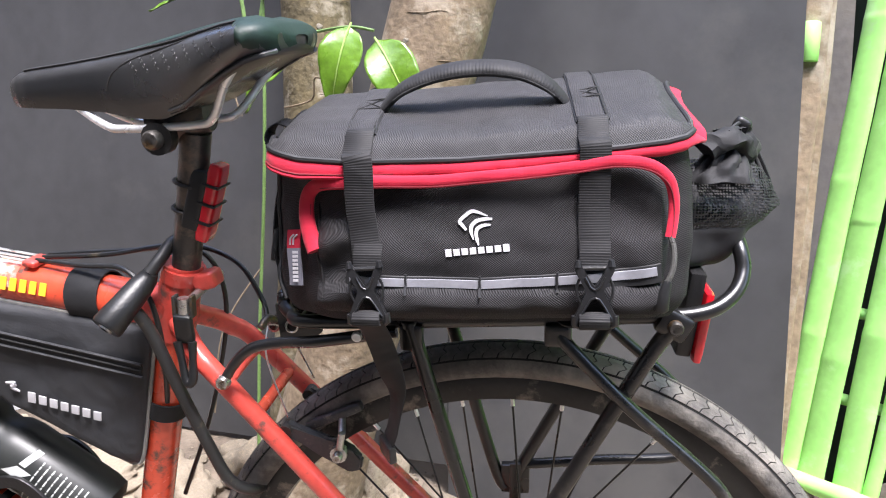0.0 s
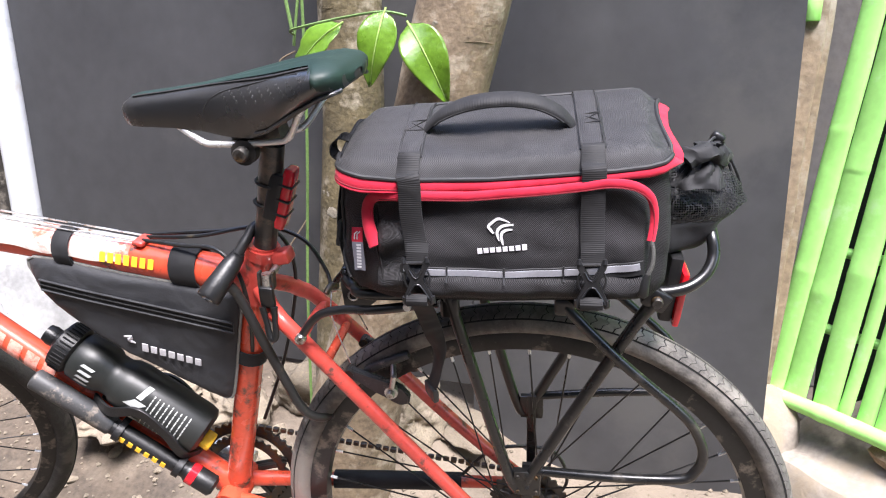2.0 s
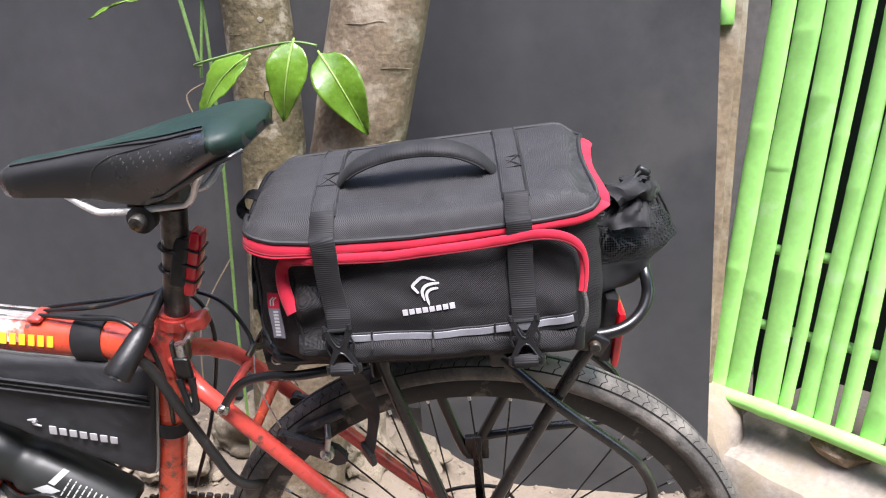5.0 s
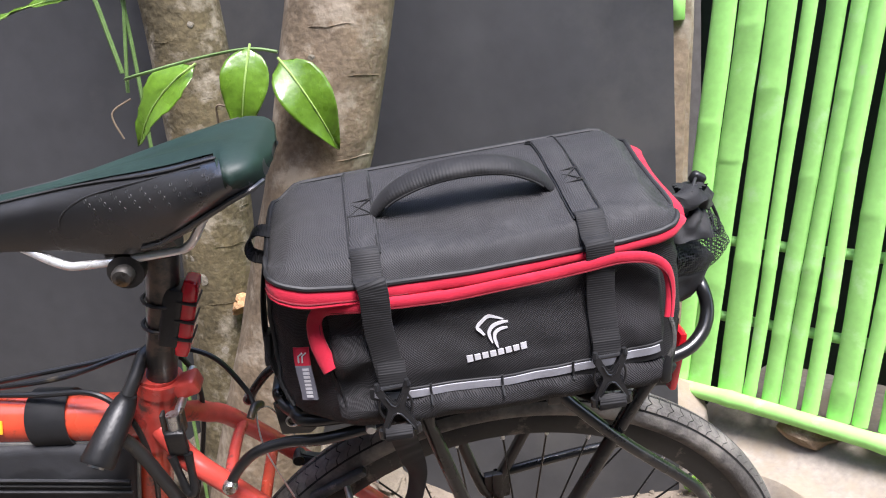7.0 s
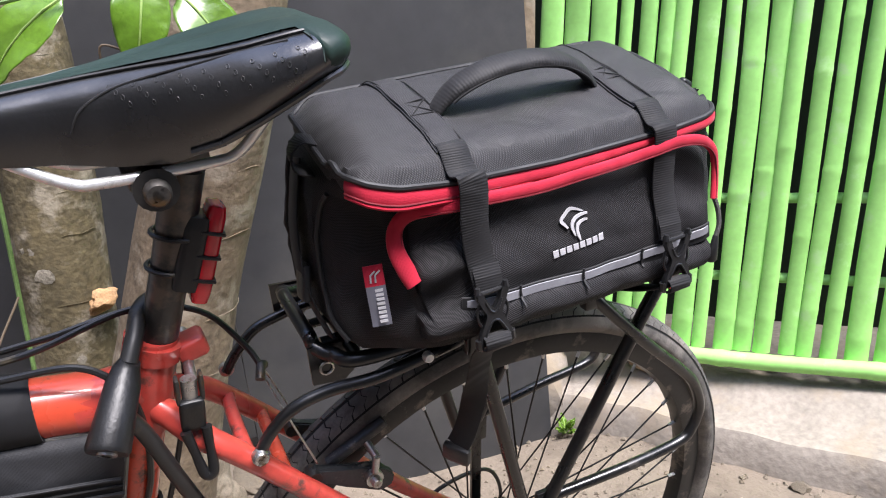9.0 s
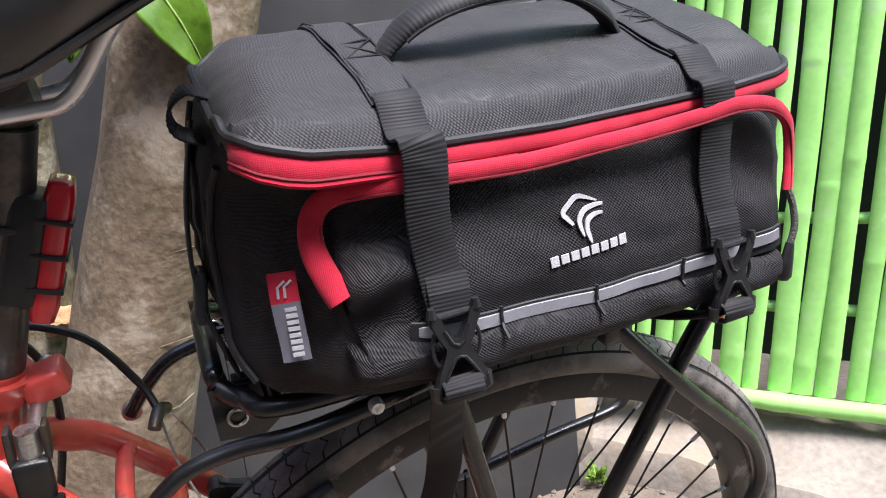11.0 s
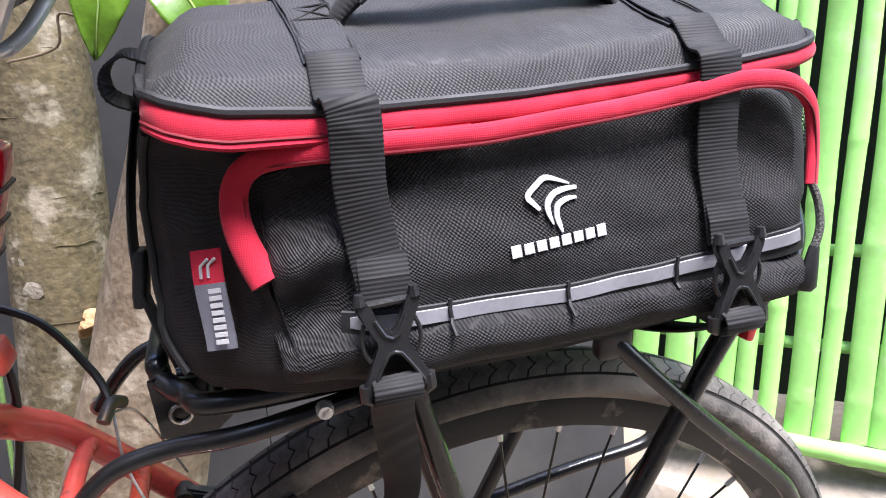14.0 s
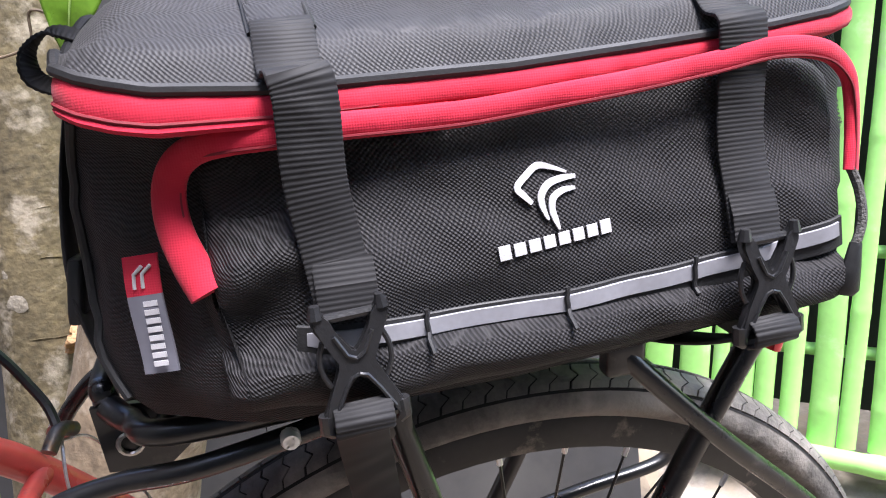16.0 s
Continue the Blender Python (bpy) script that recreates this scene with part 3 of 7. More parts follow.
def build_gate():
    """Green split-bamboo gate: each slat a part, nodes as rings, a pole as bottom rail."""
    gate = thing("bamboo_gate", "bright green painted split-bamboo gate on a bottom pole", "gate", Matrix.Translation(GATE_A))
    rng = random.Random(11)
    nrm = V(-0.783, -0.621, 0)
    s = -0.02
    while s < 1.3:
        w = rng.uniform(0.050, 0.058) if s < 0.15 else rng.uniform(0.028, 0.046)
        bm = B()
        segs = 10
        base = GATE_D * (s + w / 2)
        h = 1.9
        lean_k = rng.uniform(-0.010, 0.010)
        node0, step = rng.uniform(0.0, 0.3), rng.uniform(0.26, 0.36)
        zs = []
        z = -0.004
        marks = []
        k = node0
        while k < h:
            marks.append(k)
            k += step
        zs = sorted([0.0, h] + [m_ + o for m_ in marks for o in (-0.012, -0.004, 0.004, 0.012) if 0 < m_ + o < h] + [i * 0.1 for i in range(1, 19)])
        rings = []
        depth = rng.uniform(0.006, 0.010)
        for z in zs:
            bulge = 0.0010 if any(abs(z - m_) < 0.006 for m_ in marks) else 0.0
            c = base + GATE_UP * z + GATE_D * (lean_k * z + 0.004 * noise.noise(V(s * 40, z * 3, 0)))
            ww = w / 2 * (1 + 0.04 * noise.noise(V(s * 20, z * 5, 4))) + bulge * 0.6
            ring = []
            for q in range(segs):
                t = math.pi * q / (segs - 1)
                ring.append(bm.verts.new(c - GATE_D * math.cos(t) * ww + nrm * ((depth + bulge) * math.sin(t))))
            rings.append(ring)
        for a, b in zip(rings, rings[1:]):
            for q in range(segs - 1):
                bm.faces.new((a[q], a[q + 1], b[q + 1], b[q]))
            bm.faces.new((a[-1], a[0], b[0], b[-1]))
        part("slat", bm, M["bamboo"], gate)
        s += w + (rng.uniform(0.007, 0.016) if rng.random() < 0.52 else rng.uniform(0.0005, 0.003))
    bm = B()
    pts, rs = [], []
    for i in range(66):
        t = -0.05 + 1.37 * i / 65
        pts.append(GATE_D * t + nrm * 0.020 + V(0, 0, -0.012 + 0.006 * noise.noise(V(t * 3, 0, 0))))
        rs.append(0.0175 + (0.002 if abs((t * 3.4) % 1 - 0.5) < 0.04 else 0) + 0.001 * noise.noise(V(t * 9, 2, 0)))
    tube(bm, pts, rs, 14)
    part("bottom_rail", bm, M["bamboo"], gate)
    for zz in (0.16, 0.33, 0.85, 1.3):
        bm = B()
        cyl(bm, GATE_UP * zz + nrm * -0.018, GATE_D * 1.3 + GATE_UP * zz + nrm * -0.018, 0.011, 10)
        part("cross_rail", bm, M["bamboo"], gate)
    for x, y, w, t, lab in ((0.500, 0.645, 0.045, 0.03, "pale weathered plank post beside the charcoal sheet"), (0.533, 0.70, 0.04, 0.05, "old brown wooden post of the bamboo gate")):
        bm = B()
        rbox(bm, (w, t, 2.2), 0.006, 12, Matrix.Translation((x + 0.02, y, 1.2)) @ Matrix.Shear("XY", 4, (0.055, 0.0)), lambda q: q + V(wobble(q, 7, 0.008, x * 50), wobble(q, 9, 0.006, 3), 0))
        tagged(part("post", bm, M["wood"]), lab, "post")
    bm = B()
    cyl(bm, (0.502, 0.61, 1.032), (0.504, 0.61, 1.102), 0.018, 16)
    bmesh.ops.bevel(bm, geom=bm.edges[:], offset=0.002, segments=1, affect="EDGES")
    ob = tagged(part("bamboo_stub", bm, M["bamboo"]), "short green bamboo stub fixed on the post", "bamboo stub")
    ob.matrix_world = pose(0, 0.02, 0)


def build_pipe():
    bm = B()
    tube(bm, [(-1.565, 0.985, 0.20), (-1.575, 0.985, 1.0), (-1.59, 0.985, 2.3)], 0.042, 24)
    pipe = tagged(part("drain_pipe", bm, M["pvc"]), "white plastic drain pipe standing by the pillar", "pipe")
    bm = B()
    lathe(bm, [(0.0425, -0.03), (0.048, -0.028), (0.048, 0.03), (0.0425, 0.034)], pose(-1.5665, 0.985, 0.30, 90), 24)
    part("collar", bm, M["pvc"], pipe)


def build_sack():
    """A crumpled white sack heaped at the foot of the pipe."""
    bm = B()
    nx, ny = 90, 70
    g = []
    for j in range(ny + 1):
        row = []
        for i in range(nx + 1):
            u, v = i / nx, j / ny
            x = -2.3 + (0.68 + 0.22 * v) * u
            y = 0.58 + 0.42 * v + 0.04 * noise.noise(V(u * 6, 0, 0))
            edge = min(1.0, 9 * min(u, 1 - u, v * 1.2))
            top = 0.03 + 0.36 * smooth(0.15, 0.9, v)
            fold = abs(noise.noise(V(u * 5 + v * 2, v * 5, 0.3))) + 0.7 * abs(noise.noise(V(u * 11, v * 12 + u * 4, 5))) + 0.45 * abs(noise.noise(V(u * 19 + v * 8, v * 21, 3)))
            z = ground_z(x, y) + (top * (0.75 + 0.5 * noise.noise(V(u * 3, v * 3, 9))) + 0.15 * fold - 0.06) * edge
            row.append(bm.verts.new((x + 0.03 * noise.noise(V(u * 9, v * 9, 2)), y, max(z, ground_z(x, y) - 0.01))))
        g.append(row)
    for j in range(ny):
        for i in range(nx):
            bm.faces.new((g[j][i], g[j][i + 1], g[j + 1][i + 1], g[j + 1][i]))
    tagged(part("sack", bm, M["sack"]), "crumpled white woven sack heaped by the pipe", "sack")


def build_tree(name, path, radii, material, label, seed):
    bm = B()
    pts = curve_path(path, 10)
    n = len(pts)
    seg = 28
    rings = []
    for i, p in enumerate(pts):
        r = float(np.interp(i / (n - 1) * (len(radii) - 1), range(len(radii)), radii))
        ring = []
        for k in range(seg):
            a = 2 * math.pi * k / seg
            d = V(math.cos(a), math.sin(a), 0)
            q = p + d * r
            rr = r * (1 + 0.06 * noise.noise(V(d.x * 1.5, d.y * 1.5, q.z * 4 + seed)) + 0.025 * noise.noise(V(d.x * 5, d.y * 5, q.z * 14 + seed)))
            ring.append(bm.verts.new(p + d * rr))
        rings.append(ring)
    for a, b in zip(rings, rings[1:]):
        for k in range(seg):
            bm.faces.new((a[k], a[(k + 1) % seg], b[(k + 1) % seg], b[k]))
    bm.faces.new(rings[-1])
    tree = tagged(part(name, bm, material), label, "tree")
    return tree


def bark_bits(tree, path, radii, seed, scars):
    """Rings round the stem, pale knots and one broken branch stub."""
    rng = random.Random(seed)
    pts = curve_path(path, 10)
    n = len(pts)

    def at(z):
        for i in range(n - 1):
            if min(pts[i].z, pts[i + 1].z) <= z <= max(pts[i].z, pts[i + 1].z):
                t = (z - pts[i].z) / (pts[i + 1].z - pts[i].z)
                return pts[i].lerp(pts[i + 1], t), float(np.interp(i / (n - 1) * (len(radii) - 1), range(len(radii)), radii))
        return pts[-1], radii[-1]
    for z in [0.5, 0.62, 0.71, 0.8, 0.88, 0.97, 1.06, 1.15]:
        c, r = at(z + rng.uniform(-0.02, 0.02))
        a0, span = rng.uniform(-2.4, -1.2), rng.uniform(0.8, 1.9)
        bm = B()
        tube(bm, [c + V(math.cos(a0 + span * k / 12) * r, math.sin(a0 + span * k / 12) * r, 0.0012 * math.sin(k * 0.8)) for k in range(13)], [0.0001] + [0.0006] * 11 + [0.0001], 6)
        part("bark_ring", bm, tree.data.materials[0], tree)
    for z, ang, s in scars:
        c, r = at(z)
        bm = B()
        lump(bm, (s * 0.5, s * 0.04, s * 0.38), z * 9)
        bm.transform(pose(*(c + V(math.cos(ang) * r, math.sin(ang) * r, 0)), 0, 0, math.degrees(ang) + 90))
        part("knot", bm, M["knot"], tree, "pale knot on the bark")
    c, r = at(0.60)
    if seed == 1:
        bm = B()
        lump(bm, (0.024, 0.016, 0.014), 5.5, rough=1.1, sub=3)
        bm.transform(Matrix.Translation(c + V(0.050, -0.060, 0.004)) @ pose(0, 0, 0, 10, -12, 20))
        part("branch_stub", bm, M["cut_wood"], tree, "broken orange-brown branch stub")


def leaf(name, base, tip, width, facing, curl, parent=None, label="", cup=0.15):
    """A leaf with a raised midrib, side veins as shallow folds and a wavy rim."""
    base, tip = Vector(base), Vector(tip)
    ax = tip - base
    L = ax.length
    ax.normalize()
    f = Vector(facing)
    f = (f - ax * f.dot(ax)).normalized()
    sd = ax.cross(f)
    bm = B()
    n, m_ = 16, 8
    g = []
    for i in range(n + 1):
        t = i / n
        w = width * (math.sin(math.pi * min(1, t ** 0.72)) ** 0.8) * (1 - 0.25 * t) if 0 < t < 1 else 0.0005
        row = []
        for k in range(-m_, m_ + 1):
            s = k / m_
            h = cup * w * abs(s) ** 1.4 + 0.0013 * math.sin(t * 38 - abs(s) * 5) * abs(s) * (1 if L > 0.05 else 0) - curl * (t - 0.4) ** 2 * L + 0.0022 * math.sin(t * 13 + 3 * (s > 0)) * s * s
            row.append(bm.verts.new(base + ax * (t * L + 0.006 * abs(s)) + sd * (s * w) + f * h))
        g.append(row)
    for i in range(n):
        for k in range(2 * m_):
            bm.faces.new((g[i][k], g[i][k + 1], g[i + 1][k + 1], g[i + 1][k]))
    ob = part(name, bm, M["leaf"], parent, label)
    mod = ob.modifiers.new("thick", "SOLIDIFY")
    mod.thickness = 0.0006
    bm = B()
    tube(bm, [base + ax * (L * t) + f * (0.0012 - curl * (t - 0.4) ** 2 * L) for t in (0, 0.2, 0.4, 0.6, 0.8, 1.0)], [0.0018, 0.0005], 6)
    part("midrib", bm, M["rib"], ob)
    return ob


def build_plants():
    path_r = [(-0.43, 0.46, -0.05), (-0.385, 0.44, 0.25), (-0.275, 0.40, 0.60), (-0.195, 0.36, 0.83), (-0.160, 0.35, 0.95), (-0.105, 0.35, 1.17), (-0.02, 0.37, 1.6), (0.10, 0.40, 2.1)]
    rad_r = [0.115, 0.098, 0.083, 0.081, 0.081, 0.080, 0.075, 0.07]
    t = build_tree("tree", path_r, rad_r, M["bark"], "slanting pale brown tree trunk behind the bicycle", 3.0)
    bark_bits(t, path_r, rad_r, 2, [(1.02, -1.9, 0.010), (0.74, -1.6, 0.012)])
    path_l = [(-0.46, 0.60, -0.05), (-0.445, 0.60, 0.3), (-0.425, 0.60, 0.6), (-0.405, 0.60, 0.9), (-0.405, 0.60, 1.2), (-0.43, 0.62, 1.6), (-0.47, 0.64, 2.1)]
    rad_l = [0.085, 0.075, 0.068, 0.066, 0.066, 0.062, 0.058]
    t = build_tree("tree", path_l, rad_l, M["moss_bark"], "upright mossy tree trunk with pale scars", 8.0)
    bark_bits(t, path_l, rad_l, 1, [(1.10, -1.2, 0.012), (0.66, -1.9, 0.03), (0.70, -2.2, 0.022), (0.52, -1.5, 0.02)])
    vine = thing("vine", "green climbing vine with broad glossy leaves", "plant", Matrix.Translation((-0.48, 0.46, 0.17)))
    inv = Matrix.Translation((0.48, -0.46, -0.17))

    def stem(pts, r, material=M["vine"], nm="stem", smoothed=True):
        bm = B()
        tube(bm, curve_path(pts, 6) if smoothed else pts, r, 7)
        bm.transform(inv)
        return part(nm, bm, material, vine)
    stem([(-0.49, 0.46, 0.15), (-0.48, 0.46, 0.5), (-0.462, 0.46, 0.8), (-0.455, 0.46, 1.04), (-0.456, 0.46, 1.2), (-0.46, 0.47, 1.6)], 0.0032)
    stem([(-0.478, 0.46, 1.03), (-0.492, 0.46, 1.12), (-0.504, 0.46, 1.21), (-0.52, 0.46, 1.5)], 0.0038)
    stem([(-0.440, 0.46, 1.22), (-0.470, 0.455, 1.03), (-0.474, 0.455, 1.00)], 0.003)
    stem([(-0.47, 0.45, 1.02), (-0.415, 0.30, 1.018), (-0.326, 0.28, 1.032), (-0.25, 0.26, 1.038), (-0.208, 0.25, 1.03)], 0.0022)
    stem([(-0.26, 0.26, 0.95), (-0.30, 0.27, 0.97), (-0.31, 0.28, 0.94), (-0.36, 0.3, 0.93)], 0.0014, M["twig"], "twig")
    stem([(-0.47, 0.45, 0.66), (-0.53, 0.42, 0.55), (-0.55, 0.42, 0.40)], 0.0016, M["twig"], "twig")
    stem([(-0.47, 0.45, 0.99), (-0.50, 0.44, 0.97), (-0.49, 0.44, 0.93)], 0.0016, M["twig"], "twig")
    for base, tip, w, f, c in (((-0.330, 0.29, 1.032), (-0.438, 0.30, 0.938), 0.036, (-0.55, -0.9, 0.45), 0.5), ((-0.243, 0.25, 1.045), (-0.272, 0.235, 0.930), 0.034, (0.05, -1, 0.12), 0.6), ((-0.208, 0.25, 1.026), (-0.143, 0.235, 0.905), 0.039, (0.25, -1, 0.1), 0.7), ((-0.50, 0.46, 1.152), (-0.655, 0.44, 1.13), 0.022, (0, -0.4, 1), 0.3), ((-0.47, 0.46, 1.165), (-0.42, 0.44, 1.15), 0.014, (0, -0.5, 1), 0.3), ((-0.51, 0.46, 1.20), (-0.56, 0.43, 1.175), 0.016, (0, -0.6, 0.8), 0.4)):
        ob = leaf("leaf", base, tip, w, f, c, vine)
        ob.matrix_parent_inverse = inv
    # weed by the ledge
    weed = thing("weed", "small green weed growing at the ledge", "plant", Matrix.Translation((0.50, 0.56, ground_z(0.5, 0.56))))
    rng = random.Random(4)
    for k in range(14):
        a = rng.uniform(0, 6.28)
        h = rng.uniform(0.015, 0.05)
        leaf("leaf", (0.004 * math.cos(a), 0.004 * math.sin(a), h * 0.4), (0.02 * math.cos(a), 0.02 * math.sin(a), h), 0.008, (0, -0.5, 1), 0.2, weed)


build_ground()
build_walls()
build_board()
build_gate()
build_pipe()
build_sack()
build_plants()

# ---- the bicycle: hub at the origin, x to the rear, y away, z up in its own plane ----
BIKE = pose(0, -0.003, 0.336, 11, 0, 0)
bike = thing("bicycle", "orange and red steel bicycle leaning on its stand", "bicycle", BIKE)


def rod(name, pts, r, material, parent=None, seg=12, label="", per=8):
    bm = B()
    tube(bm, curve_path(pts, per) if len(pts) > 2 else pts, r, seg)
    return part(name, bm, material, parent or bike, label)


def block(name, size, m, material, parent=None, r=0.002, label="", n=6):
    bm = B()
    rbox(bm, size, min(r, min(size) * 0.49), n, m)
    return part(name, bm, material, parent or bike, label)


def bolt(parent, p, r, h, d=(0, -1, 0), material=None):
    d = Vector(d).normalized()
    bm = B()
    p = Vector(p)
    tube(bm, [p, p + d * h * 0.7, p + d * h, p + d * h, p + d * h * 0.6], [r, r, r * 0.8, r * 0.45, r * 0.4], 12)
    return part("bolt", bm, material or M["steel"], parent)


def wheel(name, m, tread_side, with_gears, label):
    """Rim as the part; tyre, tread, hub, spokes and nipples under it."""
    R = 0.342
    bm = B()
    lathe(bm, [(0.286, -0.011), (0.292, -0.0125), (0.308, -0.0125), (0.312, -0.011), (0.306, -0.008), (0.306, 0.008), (0.312, 0.011), (0.308, 0.0125), (0.292, 0.0125), (0.286, 0.011), (0.283, 0.0)], m, 96, True)
    rim = part(name, bm, M["rim"], bike, label)
    bm = B()
    prof = []
    for k in range(28):
        a = 2 * math.pi * k / 28
        prof.append((0.3215 + 0.0195 * math.cos(a) * (1.0 if math.cos(a) > 0 else 0.75), 0.0205 * math.sin(a)))
    lathe(bm, prof, m, 120, True)
    tyre = part("tyre", bm, M["rubber" if tread_side else "dark_rubber"], rim, "worn black tyre with dusty tread")
    # tread: low blocks parted by slanting cuts along each shoulder
    if tread_side:
        # ring below the blocks paints the shade inside the cuts
        bm = B()
        lathe(bm, [(0.3215 + 0.0198 * math.cos(radians(c)), 0.0208 * math.sin(radians(c))) for c in range(-60, 61, 10)], m, 120)
        bmesh.ops.delete(bm, geom=[f for f in bm.faces if len(f.verts) > 4], context="FACES")
        part("tread_groove_shade", bm, M["groove"], tyre)
        bm = B()
        cnt = 150
        for sgn in (-1, 1):
            for q in range(cnt):
                a0 = 2 * math.pi * q / cnt
                grid = []
                for cs in (6, 18, 30, 42, 54):
                    w0 = 0.0
                    row = []
                    for f in (0.03, 0.91 if q % 2 else 0.95):
                        slant = 0.55 * (cs / 60.0) - (0.35 if cs == 30 else 0.0)
                        ang = a0 + (f * (1 - w0 * 0.3) + slant) * 2 * math.pi / cnt
                        c = radians(cs)
                        rr = 0.3215 + 0.0207 * math.cos(c)
                        row.append(bm.verts.new(m @ V(rr * math.cos(ang), sgn * 0.0217 * math.sin(c), rr * math.sin(ang))))
                    grid.append(row)
                for i in range(4):
                    bm.faces.new((grid[i][0], grid[i][1], grid[i + 1][1], grid[i + 1][0]))
        ob = part("tread", bm, M["rubber"], tyre, smooth=False)
        md = ob.modifiers.new("thick", "SOLIDIFY")
        md.thickness = 0.0010
    else:
        bm = B()
        lathe(bm, [(0.3405, -0.006), (0.3425, -0.004), (0.3425, 0.004), (0.3405, 0.006)], m, 96, True)
        part("tread", bm, M["groove"], tyre)
    bm = B()
    lathe(bm, [(0.001, -0.06), (0.007, -0.06), (0.007, -0.045), (0.012, -0.044), (0.012, -0.036), (0.026, -0.034), (0.026, -0.030), (0.014, -0.026), (0.011, 0.0), (0.014, 0.026), (0.026, 0.030), (0.026, 0.034), (0.012, 0.036), (0.007, 0.06), (0.001, 0.06)], m, 24)
    part("hub", bm, M["dull_steel"], rim)
    for k in range(36):
        a = 2 * math.pi * k / 36
        sgn = -1 if k % 2 else 1
        off = radians(62) * (1 if (k // 2) % 2 else -1)
        p0 = V(0.024 * math.cos(a + off), sgn * 0.032, 0.024 * math.sin(a + off))
        p1 = V(0.286 * math.cos(a), 0, 0.286 * math.sin(a))
        bm = B()
        cyl(bm, m @ p0, m @ p1, 0.0011, 6)
        part("spoke", bm, M["spoke"], rim)
        bm = B()
        cyl(bm, m @ p1, m @ p1.lerp(p0, 0.045), 0.0021, 6)
        part("spoke_nipple", bm, M["alloy"], rim)
    return rim


def gear(name, r, y, teeth, x, z, material, parent, th=0.002, inner=0.3):
    """A toothed ring with arms."""
    bm = B()
    ring = []
    for k in range(teeth * 4):
        a = 2 * math.pi * k / (teeth * 4)
        rr = r + (0.004 if k % 4 in (1, 2) else 0.0)
        ring.append((rr * math.cos(a), rr * math.sin(a)))
    n = len(ring)
    ri = r * 0.82
    lay = []
    for yy in (y - th, y + th):
        lay.append(([bm.verts.new((x + a, yy, z + b)) for a, b in ring], [bm.verts.new((x + ri * math.cos(2 * math.pi * k / n), yy, z + ri * math.sin(2 * math.pi * k / n))) for k in range(n)]))
    for k in range(n):
        j = (k + 1) % n
        for o, i_ in lay:
            bm.faces.new((o[k], o[j], i_[j], i_[k]))
        bm.faces.new((lay[0][0][k], lay[1][0][k], lay[1][0][j], lay[0][0][j]))
        bm.faces.new((lay[0][1][k], lay[0][1][j], lay[1][1][j], lay[1][1][k]))
    for k in range(5):
        a = 2 * math.pi * k / 5 + 0.3
        cyl(bm, (x, y, z), (x + ri * 1.04 * math.cos(a), y, z + ri * 1.04 * math.sin(a)), 0.005, 8)
    return part(name, bm, material, parent)


